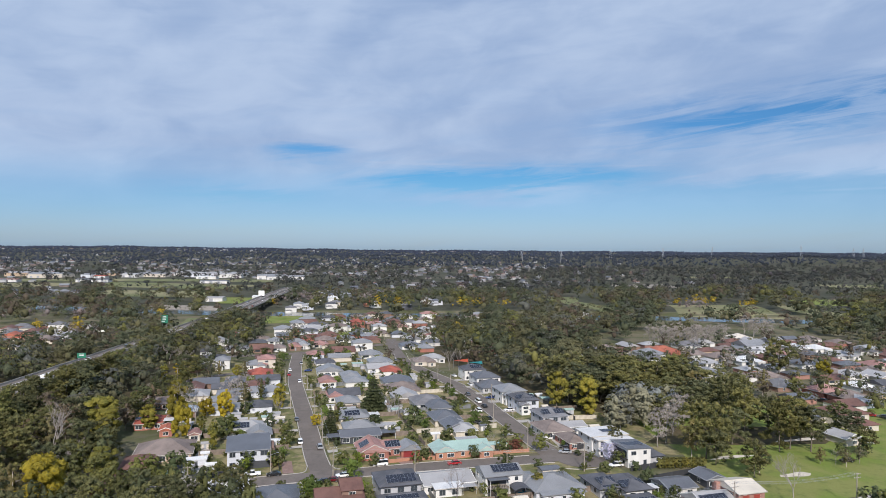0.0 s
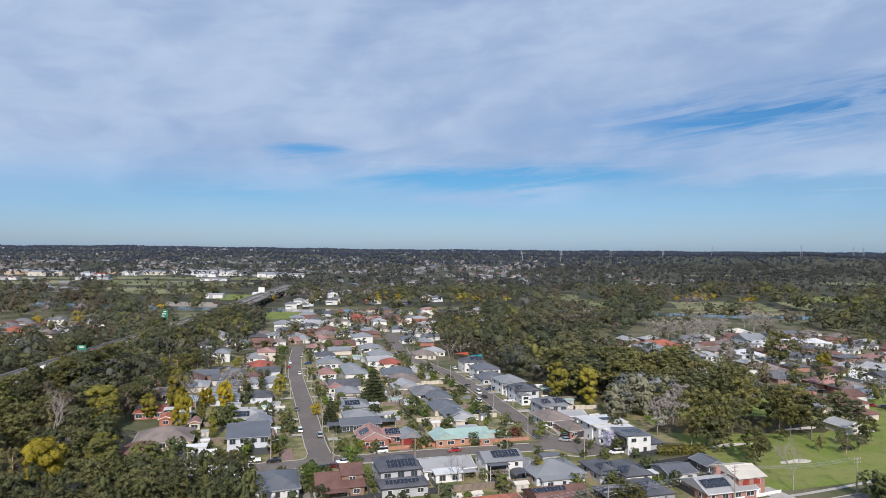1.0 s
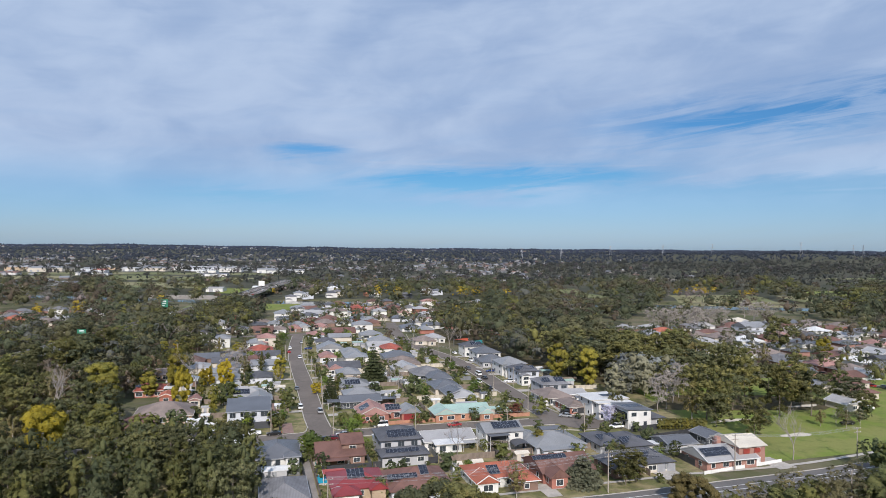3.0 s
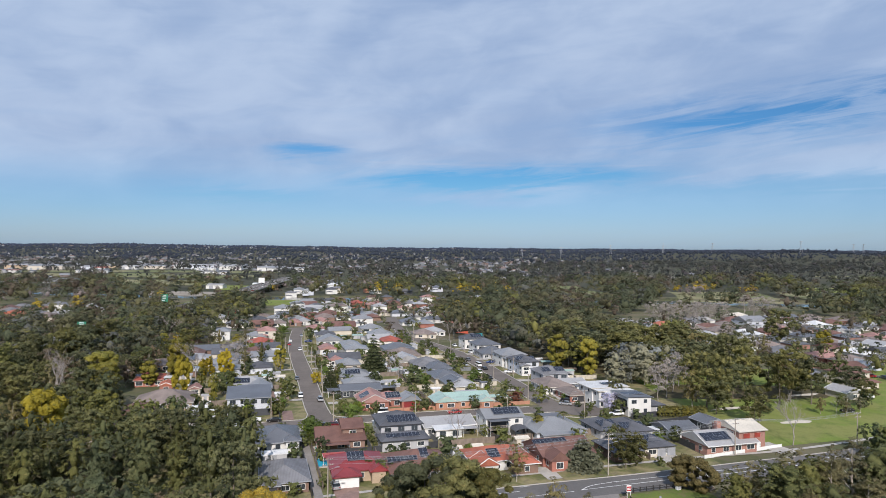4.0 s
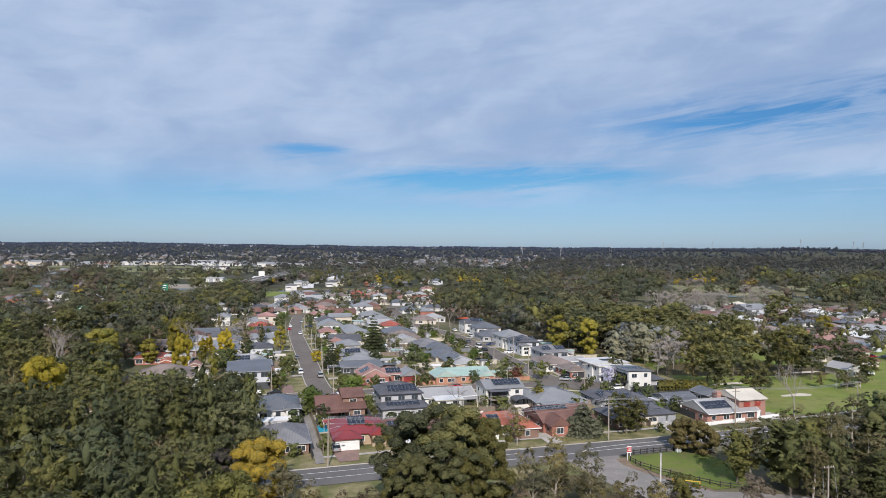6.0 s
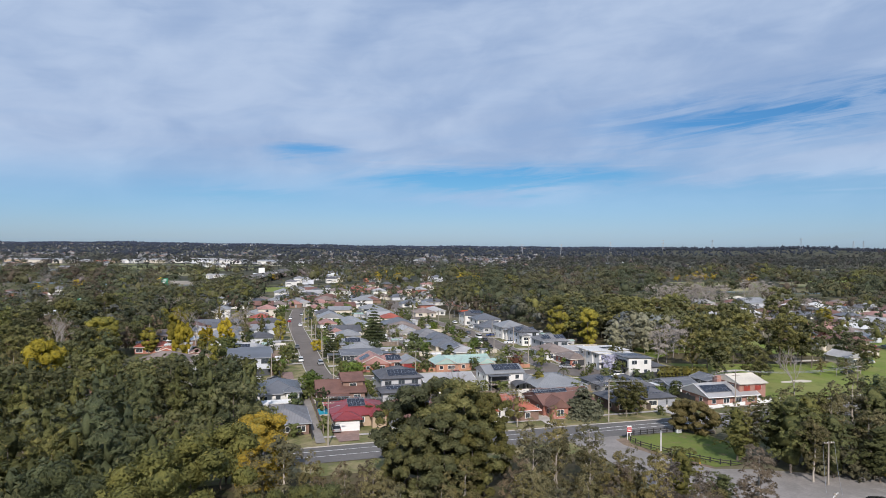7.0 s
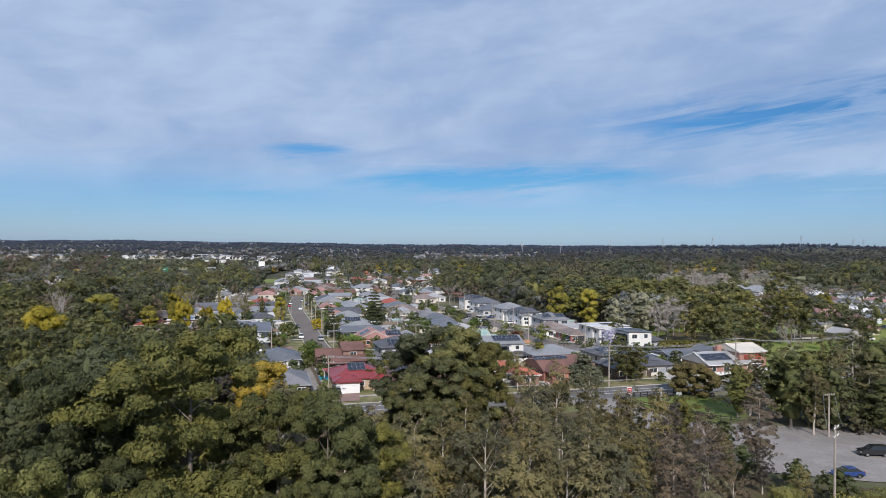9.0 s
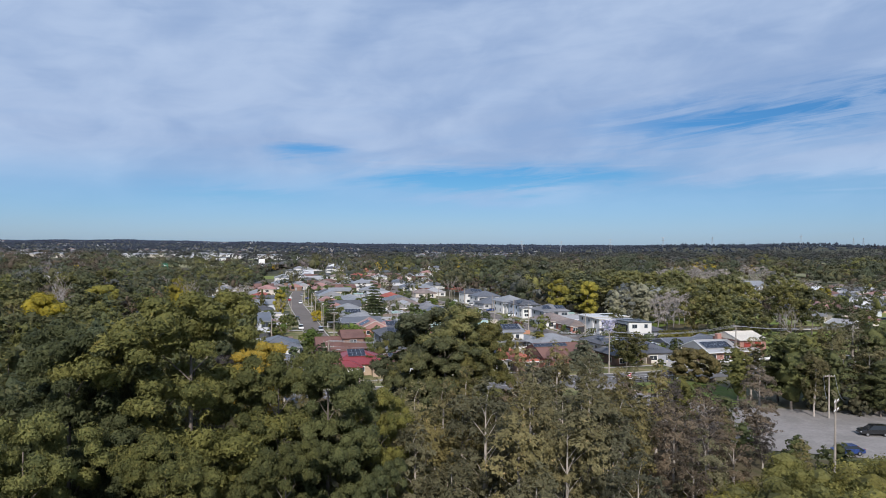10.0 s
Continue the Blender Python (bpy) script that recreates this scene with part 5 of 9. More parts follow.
simple_house(378.5, 351.1, 16.8, 13.5, "hip", "white", "silver", "pale house, white walls, hip roof", 1)
simple_house(360.3, 360.2, 12.1, 13.5, "hip", "brown", "charcoal", "dark roofed house, brown brick walls, hip roof", 1)
simple_house(321.2, 304.0, 10.3, 13.5, "hip", "cream", "taupe", "brown roofed house, cream walls, hip roof", 1)
simple_house(324.8, 295.7, 10.1, 12.5, "hip", "white", "silver", "grey roofed house, white walls, hip roof", 1)
simple_house(427.8, 398.1, 13.6, 13.5, "hip", "red", "taupe", "brown roofed house, red brick walls, hip roof", 1)
simple_house(409.7, 363.3, 12.5, 13.5, "hip", "white", "grey", "grey roofed house, white walls, hip roof", 1)
simple_house(341.5, 364.7, 9.6, 13.5, "hip", "pale", "pink", "pink house, pale cladding, hip roof", 1)
simple_house(251.2, 321.3, 10.2, 13.5, "hip", "white", "steel", "grey roofed house, white walls, hip roof", 1)
simple_house(233.9, 304.8, 8, 11.5, "gable", "white", "silver", "white house, white walls, gable roof", 1)
simple_house(-169.0, 568.6, 14.4, 13.5, "hip", "cream", "orange", "red roofed house, cream walls, hip roof", 1)
simple_house(-155.8, 541.1, 17.2, 13.5, "hip", "cream", "pink", "pink roofed house, cream walls, hip roof", 1)
simple_house(-148.1, 551.2, 16.8, 13.5, "hip", "cream", "taupe", "brown roofed house, cream walls, hip roof", 1)
simple_house(-186.6, 599.6, 14.2, 13.5, "hip", "white", "grey", "grey roofed house, white walls, hip roof", 1)
simple_house(-141.5, 575.4, 15.8, 13.5, "gable", "white", "silver", "white house, white walls, gable roof", 1)
simple_house(-160.4, 629.0, 12.2, 13.5, "hip", "white", "grey", "white house, white walls, hip roof", 2)
simple_house(-145.2, 597.4, 16.9, 13.5, "hip", "brown", "taupe", "brown roofed house, brown brick walls, hip roof", 1)
simple_house(-137.2, 639.0, 11.5, 13.5, "hip", "white", "silver", "pale roofed house, white walls, hip roof", 1)
simple_house(-155.0, 518.6, 14.0, 13.5, "hip", "cream", "grey", "grey roofed house, cream walls, hip roof", 1)
simple_house(-172.8, 603.7, 12.5, 13.5, "hip", "red", "brown", "brick house, red brick walls, hip roof", 1)
simple_house(-123.1, 530.5, 11.2, 13.5, "hip", "white", "white", "white roofed house, white walls, hip roof", 1)
# the rest of the blocks, filled at lot spacing
def fill_lots(u0, u1, v0, v1, du, dv, covers, walls, seed, where):
    rng = random.Random(seed)
    v = v0
    while v < v1:
        u = u0 + rng.uniform(0, du * 0.5)
        while u < u1:
            a, b = u + rng.uniform(-1.2, 1.2), v + rng.uniform(-1.5, 1.5)
            w, d = rng.uniform(11, 15), rng.uniform(9, 12)
            x, y = world_xy(a, b)
            line_near = any((x - p.x) ** 2 + (y - p.y) ** 2 < (half + 8) ** 2 for line, half in ROADLINES for p in line)
            hidden = y < 345 and x < 0.53 * y and u0 > 200
            if not line_near and not hidden and not any(abs(a - e) < w / 2 + f + 1.0 and abs(b - g) < d / 2 + k + 1.2 for e, g, f, k in RECT):
                wall, cover, roof = rng.choice(walls), rng.choice(covers), rng.choice(("hip", "hip", "gable"))
                h = house(a, b, f"low {wall} walled house with {cover} {roof} roof {where}", rng.choice((0, 90)) if b > 330 else 0)
                part("wall", crate(-w / 2, w / 2, -d / 2, d / 2, 0, 2.6), WALLS[wall], h)
                vv, ff = roof_mesh(roof, w, d, 2.1, 0.5)
                part("roof", quick_mesh("roof", vv, ff, ROOFS[cover]), None, h).location.z = 2.6
                if b < 300:
                    part("picture_window", crate(-w * 0.4, -w * 0.15, -d / 2 - 0.06, -d / 2, 1.0, 2.2), PANE, h)
                RECT.append((a, b, w / 2, d / 2))
            u += du
        v += dv


MIXED = ("grey", "steel", "steel", "taupe", "charcoal", "slate", "silver", "pink", "white", "slate", "silver", "brown")
fill_lots(222, 430, 236, 440, 18, 17, ("taupe", "brown", "grey", "taupe", "slate", "charcoal", "brown", "silver"), ("brown", "cream", "tan", "white", "rose"), 3, "beyond the golf course")
fill_lots(-30, 14, 300, 440, 15.5, 15, MIXED, ("white", "cream", "pale", "brown"), 4, "beside the west street")
fill_lots(30, 96, 346, 450, 15.5, 15, MIXED, ("white", "cream", "pale", "rose"), 5, "between the two streets")
fill_lots(-200, -120, 505, 650, 17, 16, ("pink", "taupe", "orange", "grey", "brown"), ("cream", "white", "rose"), 6, "across the motorway")
# riverside houses
simple_house(40.5, 777.9, 12.4, 12.5, "hip", "white", "grey", "two-storey house on the far river bank", 2)
simple_house(51.4, 799.1, 12.8, 12.5, "hip", "white", "steel", "two-storey house on the far river bank", 2)
simple_house(59.9, 781.6, 12.5, 12.5, "hip", "pale", "silver", "two-storey house on the far river bank", 2)
simple_house(77.0, 864.3, 14.0, 12.5, "hip", "white", "taupe", "two-storey house on the far river bank", 2)
simple_house(88.4, 791.8, 12.9, 12.5, "hip", "white", "charcoal", "two-storey house on the far river bank", 2)
simple_house(98.5, 814.8, 13.2, 12.5, "hip", "cream", "grey", "two-storey house on the far river bank", 2)
simple_house(101.5, 889.2, 14.4, 12.5, "hip", "white", "white", "two-storey house on the far river bank", 2)
simple_house(137.0, 807.2, 13.3, 12.5, "hip", "orange", "orange", "two-storey house on the far river bank", 2)
simple_house(140.9, 789.5, 13.1, 12.5, "hip", "white", "grey", "two-storey house on the far river bank", 2)
simple_house(172.3, 759.0, 12.8, 12.5, "hip", "dark", "grey", "two-storey house on the far river bank", 2)
simple_house(215.8, 828.1, 14.0, 12.5, "hip", "white", "silver", "two-storey house on the far river bank", 2)
simple_house(223.2, 808.1, 13.8, 12.5, "hip", "pale", "slate", "two-storey house on the far river bank", 2)
simple_house(316.9, 613.8, 11.1, 12.5, "hip", "white", "pink", "pale house among the riverside trees", 2)
simple_house(328.4, 617.3, 11.2, 12.5, "hip", "white", "white", "pale house among the riverside trees", 2)
simple_house(250.2, 550.5, 9.7, 12.5, "hip", "white", "cream", "two-storey house on the far river bank", 2)
simple_house(242.9, 517.5, 9.2, 12.5, "hip", "white", "slate", "two-storey house on the far river bank", 2)
# ---- trees ----
def sticks(name, segs, sides, material):
    """Tapered round sticks from a list of (from, to, radius, radius), joined as one plant's wood."""
    verts, faces = [], []
    for a, b, ra, rb in segs:
        a, b = Vector(a), Vector(b)
        d = (b - a)
        if d.length < 1e-4:
            continue
        q = d.to_track_quat("Z", "Y")
        n = len(verts)
        for p, r in ((a, ra), (b, rb)):
            for i in range(sides):
                w = 2 * math.pi * i / sides
                verts.append(p + q @ Vector((r * math.cos(w), r * math.sin(w), 0)))
        for i in range(sides):
            j = (i + 1) % sides
            faces.append((n + i, n + j, n + sides + j, n + sides + i))
    me = quick_mesh(name, verts, faces, material)
    me.shade_smooth()
    return me


def ico(level):
    """Vertices and faces of a small round clump."""
    bm = bmesh.new()
    bmesh.ops.create_icosphere(bm, subdivisions=level, radius=1.0) if level else bmesh.ops.create_icosphere(bm, subdivisions=1, radius=1.0)
    bm.verts.ensure_lookup_table()
    v = np.array([q.co[:] for q in bm.verts])
    f = np.array([[q.index for q in p.verts] for p in bm.faces])
    bm.free()
    return v, f


OCTA = (np.array([(1, 0, 0), (-1, 0, 0), (0, 1, 0), (0, -1, 0), (0, 0, 1), (0, 0, -1)], float), np.array([(0, 2, 4), (2, 1, 4), (1, 3, 4), (3, 0, 4), (2, 0, 5), (1, 2, 5), (3, 1, 5), (0, 3, 5)]))
ROUND = {0: OCTA, 1: ico(1), 2: ico(2), 3: ico(3), 4: ico(4)}


def triangles(name, verts, faces, material, which=None, round_faces=0):
    """A mesh of triangles from arrays, its first faces shaded smooth."""
    me = bpy.data.meshes.new(name)
    me.vertices.add(len(verts))
    me.vertices.foreach_set("co", verts.reshape(-1).astype(np.float32))
    me.loops.add(len(faces) * 3)
    me.loops.foreach_set("vertex_index", faces.reshape(-1).astype(np.int32))
    me.polygons.add(len(faces))
    me.polygons.foreach_set("loop_start", np.arange(0, len(faces) * 3, 3, dtype=np.int32))
    for one in material if isinstance(material, (list, tuple)) else (material,):
        me.materials.append(one)
    if which is not None:
        me.polygons.foreach_set("material_index", which.astype(np.int32))
    me.update(calc_edges=True)
    flags = np.zeros(len(faces), dtype=bool)
    flags[:round_faces] = True
    me.polygons.foreach_set("use_smooth", flags)
    return me


def unit(v):
    return v / (np.linalg.norm(v, axis=1, keepdims=True) + 1e-9)


def foliage(name, rng, lobes, clumps, leaves, size, material, core=1, tuft=0.5, up=0.25, ragged=0.3, long=1.5, fill=0.8, kinds=None, plain=0, jitter=0.16, body=1):
    """A crown out of lobes (centre, radii): each a rounded leafy body, over it tufts of loose leaves that follow its roundness. The first lobes may be plain bodies."""
    n = len(lobes)
    cen, rad = np.array([p[0] for p in lobes], float), np.array([p[1] for p in lobes], float)
    out = np.array([p[2] if len(p) > 2 else (0, 0, 0) for p in lobes], float)
    verts, faces, which = np.zeros((0, 3)), np.zeros((0, 3), int), np.zeros(0, int)
    for a, b, shape in ((0, plain, ROUND[body]), (plain, n, None if core is None else ROUND[core])):
        if shape is None:
            continue
        bv, bf = shape
        k = len(bv)
        lump = rng.uniform(1 - jitter * 1.3, 1 + jitter, (b - a, k, 1))
        body = (cen[a:b, None] + bv[None] * lump * rad[a:b, None] * fill).reshape(-1, 3)
        faces = np.vstack([faces, (bf[None] + (np.arange(b - a) * k)[:, None, None]).reshape(-1, 3) + len(verts)])
        verts = np.vstack([verts, body])
        if kinds is not None:
            which = np.concatenate([which, np.repeat(kinds[a:b], len(bf))])
    which = None if kinds is None else which
    solid = len(faces)
    total = (n - plain) * max(1, clumps)
    if leaves:
        area = rad[plain:, 0] * rad[plain:, 2]
        own = plain + rng.choice(n - plain, total, p=area / area.sum())
        d = rng.normal(size=(total, 3))
        d[:, 2] = np.where(d[:, 2] < -0.5, -d[:, 2], d[:, 2]) + up
        d = unit(d)
        if clumps:
            hub = cen[own] + d * rad[own] * rng.uniform(0.80, 1.0, (total, 1))
            wide = tuft * rng.uniform(0.65, 1.35, (total, 1))
            m = total * leaves
            d1, own = np.repeat(d, leaves, 0), np.repeat(own, leaves)
            d2 = unit(unit(rng.normal(size=(m, 3))) + 0.75 * d1)
            p = np.repeat(hub, leaves, 0) + d2 * np.repeat(wide, leaves, 0) * rng.uniform(0.5, 1.05, (m, 1)) * [1, 1, 0.8]
            nor = unit(d2 * 0.45 + d1 * 0.45 + out[own] * 0.6 + [0, 0, up * 0.6] + rng.normal(scale=ragged, size=(m, 3)))
        else:
            m = total * leaves
            own = np.repeat(own, leaves)
            d = rng.normal(size=(m, 3))
            d[:, 2] = np.where(d[:, 2] < -0.5, -d[:, 2], d[:, 2]) + up
            d = unit(d)
            p = cen[own] + d * rad[own] * rng.uniform(0.80, 1.12, (m, 1))
            nor = unit(d + out[own] * 0.8 + rng.normal(scale=ragged, size=(m, 3)))
        t = unit(np.cross(nor, rng.normal(size=(m, 3))))
        b = np.cross(nor, t)
        s = size * rng.uniform(0.6, 1.35, (m, 1))
        leaf = np.stack([p + t * s * long * 0.6, p - t * s * 0.5 + b * s * 0.55, p - t * s * 0.5 - b * s * 0.55], 1).reshape(-1, 3)
        faces = np.vstack([faces, np.arange(len(verts), len(verts) + 3 * m).reshape(-1, 3)])
        verts = np.vstack([verts, leaf])
        if kinds is not None:
            which = np.concatenate([which, np.asarray(kinds)[own]])
    return triangles(name, verts, faces, material, which, solid)


def shell_crown(name, rng, boughs, level, loose, size, material):
    """A dense crown: every bough a closed, crumpled dome of small leaf facets swelling into knobs, with loose leaves standing off it."""
    bv, bf = ROUND[level]
    keep = bv[bf].mean(1)[:, 2] > (-0.62 if level > 1 else -0.45)
    bf = bf[keep]
    verts, faces = [], []
    n = 0
    for c, r, *_ in boughs:
        knobs = unit(rng.normal(size=(18, 3)))
        near = (bv @ knobs.T).clip(-1, 1)
        bump = np.exp(-(np.arccos(near) / 0.30) ** 2).max(1)
        k = (0.76 if level > 1 else 0.68) + 0.24 * bump + rng.uniform(-0.09, 0.07, len(bv))
        verts.append(np.array(c) + bv * k[:, None] * np.array(r))
        faces.append(bf + n)
        n += len(bv)
        d = rng.normal(size=(loose, 3))
        d[:, 2] = np.abs(d[:, 2]) * 0.9 - (0.25 if level > 1 else 0.55)
        d = unit(d)
        b0 = np.exp(-(np.arccos((d @ knobs.T).clip(-1, 1)) / 0.30) ** 2).max(1)
        p = np.array(c) + d * (0.74 + 0.26 * b0 + rng.uniform(0.0, 0.22, loose))[:, None] * np.array(r)
        nor = unit(d + rng.normal(scale=0.45, size=(loose, 3)))
        t = unit(np.cross(nor, rng.normal(size=(loose, 3))))
        b = np.cross(nor, t)
        s = size * rng.uniform(0.6, 1.35, (loose, 1))
        verts.append(np.stack([p + t * s, p - t * s * 0.5 + b * s * 0.5, p - t * s * 0.5 - b * s * 0.5], 1).reshape(-1, 3))
        faces.append(np.arange(n, n + 3 * loose).reshape(-1, 3))
        n += 3 * loose
    return triangles(name, np.vstack(verts), np.vstack(faces), material)


def leaf_mesh(name, v, material):
    n, k = v.shape[0], v.shape[1]
    return quick_mesh(name, v.reshape(-1, 3).tolist(), np.arange(n * k).reshape(n, k).tolist(), material)


def crown_lobes(rng, h, r, low, n, size, flat=0.75, heart=0.55, peak=0.0, sub=0, frac=0.5):
    """Lobes of an uneven crown between low*h and h, spread over its outside; before them the plain bodies of its shaded heart. peak narrows the top."""
    out, at = [], np.zeros((0, 3))
    mid, half = h * (1 + low) / 2, h * (1 - low) / 2
    p1, p2, p3 = rng.uniform(0, 6.28, 3)
    hearts = 4 if heart else 0
    for i in range(hearts):
        q = (i - 1.5) / 2.2
        w = r * heart * math.sqrt(max(0.1, 1 - q * q)) * (1.0 - peak * max(0.0, q))
        out.append(((rng.uniform(-0.1, 0.1) * r, rng.uniform(-0.1, 0.1) * r, mid + q * half), (w, w, half * 0.38)))
    while len(out) < n + hearts:
        best, gap = None, -1.0
        s = size * rng.choice((0.7, 0.85, 1.0, 1.2, 1.4))
        for _ in range(10):
            d = rng.normal(size=3)
            d[2] = d[2] + 0.2
            d /= np.linalg.norm(d)
            a = math.atan2(d[1], d[0])
            k = rng.uniform(0.70, 0.95) * (1 + 0.16 * math.sin(2 * a + p1) + 0.13 * math.sin(3 * a + p2 + 2.5 * d[2]) + 0.12 * math.sin(5 * d[2] + p3 + a))
            w = r * (1.0 - peak * max(0.0, d[2] * 0.5 + 0.5))
            c = np.array([d[0] * w * k, d[1] * w * k, mid + math.copysign(abs(d[2]) ** 0.8, d[2]) * half * min(1.0, k)])
            g = np.min(np.linalg.norm(at - c, axis=1)) if len(at) else 1.0
            if g > gap:
                best, gap = c, g
        best[2] = min(best[2], h - s * flat * 0.9)
        at = np.vstack([at, best])
        way = np.array([best[0] / r, best[1] / r, (best[2] - mid) / half])
        out.append((tuple(best), (s * rng.uniform(0.9, 1.2), s * rng.uniform(0.9, 1.2), s * flat * rng.uniform(0.85, 1.1)), tuple(way / (np.linalg.norm(way) + 0.01))))
    if not sub:
        return out, hearts
    plain, heads = out[:hearts], []
    for c, (a, b, q), way in out[hearts:]:      # each bough is a dome of smaller heads over a plain body
        plain.append(((c[0], c[1], c[2] - q * 0.1), (a * 0.70, b * 0.70, q * 0.55)))
        turn = rng.uniform(0, 6.28)
        for j in range(sub):
            z = 0.98 - 1.2 * (j + 0.3) / sub
            t, k = turn + 2.4 * j + rng.uniform(-0.3, 0.3), math.sqrt(1 - z * z)
            g = size * frac * rng.uniform(0.75, 1.25)
            side = Vector((math.cos(t) * k, math.sin(t) * k, z)) + Vector(way) * 0.4
            heads.append(((c[0] + math.cos(t) * k * a * 0.86, c[1] + math.sin(t) * k * b * 0.86, c[2] + z * q * 0.86), (g, g, g * 0.88), tuple(side.normalized())))
    return plain + heads, len(plain)


def wood(rng, h, puffs, trunk, fork, share=0.6):
    """A trunk that forks into limbs which reach the clumps."""
    segs, p, r = [], Vector((0, 0, -0.3)), trunk
    steps = 4
    for i in range(steps):
        q = Vector((rng.uniform(-0.03, 0.03) * h * (i + 1) / steps, rng.uniform(-0.03, 0.03) * h * (i + 1) / steps, fork * h * (i + 1) / steps))
        segs.append((p, q, r, r * 0.88))
        p, r = q, r * 0.88
    top = p
    for puff in puffs:
        if rng.uniform() > share:
            continue
        c = Vector(puff[0])
        out = math.hypot(c.x - top.x, c.y - top.y)
        z = min(max(c.z - out * 0.9 - 0.4, fork * h * 0.7), h * 0.82)
        start = Vector((top.x * min(1.0, z / max(top.z, 0.1)), top.y * min(1.0, z / max(top.z, 0.1)), z))
        knee = start.lerp(c, 0.5) + Vector((rng.uniform(-0.3, 0.3), rng.uniform(-0.3, 0.3), rng.uniform(-0.1, 0.3)))
        rr = r * rng.uniform(0.18, 0.34)
        segs.append((start, knee, rr, rr * 0.65))
        segs.append((knee, c, rr * 0.65, rr * 0.2))
    segs.append((top, Vector((top.x, top.y, h * 0.86)), r, r * 0.25))
    return segs


PROTO = {}
STAND = []          # places of trees that keep their neighbours away


def make_tree(key, name, label, category, leaf, bark, h, r, low, lobes, size, clumps, leaves, leaf_size, seed, flat=0.75, tuft=0.5, trunk=None, fork=0.4, sides=4, ragged=0.3, long=1.5, share=0.25, heart=0.55, up=0.25, peak=0.15, sub=0, frac=0.5, body=1, shell=-1):
    """A tree kept aside as the pattern of its kind, one mesh for its wood and one for its crown."""
    rng = np.random.default_rng(seed)
    pf, plain = crown_lobes(rng, h, r, low, lobes, size, flat, heart, peak, sub, frac)
    lift = h / max(p[0][2] + p[1][2] for p in pf)
    pf = [((p[0][0], p[0][1], p[0][2] * lift), *p[1:]) for p in pf]
    crown = shell_crown("crown", rng, pf[plain:], shell, leaves, leaf_size, LEAF[leaf]) if shell >= 0 else foliage("crown", rng, pf, clumps, leaves, leaf_size, LEAF[leaf], None, tuft, up, ragged, long, 0.8, plain=plain, jitter=0.3 if body == 2 else 0.16, body=body)
    trunk_mesh = None if category == "shrub" else sticks("trunk", wood(rng, h, pf[plain:] if not sub else pf[4 if heart else 0:plain], trunk or h * 0.016, fork, share), sides, bark)
    PROTO.setdefault(key, []).append((name, label, category, trunk_mesh, crown, h, r))


def plant(key, x, y, height, seed=0, wide=1.0, z=None, group=""):
    """One tree of a kind at a place in the world, at a height."""
    rng = random.Random(seed * 7919 + int(x * 31) * 13 + int(y * 17))
    name, label, category, trunk_mesh, crown, h, r = rng.choice(PROTO[key])
    if key in ("wattle", "lime", "golden", "bare", "silver", "norfolk"):
        STAND.append((x, y))
    z = lie(x, y) if z is None else z
    s = height / h
    m = pose(x, y, z, 0, 0, rng.uniform(0, 360)) @ Matrix.Diagonal((s * wide, s * wide, s, 1))
    if trunk_mesh is None:
        ob = tagged(new(name, crown), label, category, group)
        ob.matrix_world = m
        return ob
    ob = empty(name, m, label, category, group)
    if trunk_mesh:
        part("trunk", trunk_mesh, None, ob)
    if crown:
        part(crown.name.split(".")[0], crown, None, ob)
    return ob


def branching(rng, h, spread, depth, trunk):
    """Bare limbs, forking four or five times."""
    segs = []

    def grow(p, d, length, r, left):
        q = p + d * length
        bend = p.lerp(q, 0.5) + Vector((rng.uniform(-1, 1), rng.uniform(-1, 1), rng.uniform(-1, 1))) * length * 0.07
        segs.append((p, bend, r, r * 0.85))
        segs.append((bend, q, r * 0.85, r * 0.68))
        if left == 0:
            return
        for i in range(3 if left > 1 else 4):
            t = Vector((rng.uniform(-1, 1), rng.uniform(-1, 1), rng.uniform(-0.2, 0.6))).normalized()
            grow(q if i < 2 else p.lerp(q, rng.uniform(0.5, 0.9)), (d + t * spread).normalized(), length * rng.uniform(0.6, 0.82), r * 0.6, left - 1)

    grow(Vector((0, 0, -0.3)), Vector((0, 0, 1)), h * 0.30, trunk, depth)
    top = max(s[1].z for s in segs)
    k = h / top
    return [(a * k, b * k, ra, rb) for a, b, ra, rb in segs]


def bare_tree(key, seed, h=14.0, spread=0.65, depth=5):
    rng = random.Random(seed)
    me = sticks("branches", branching(rng, h, spread, depth, h * 0.014), 3, BAREBARK)
    PROTO.setdefault(key, []).append(("bare_tree", "leafless winter tree with pale grey branches", "tree", me, None, h, h * 0.4))


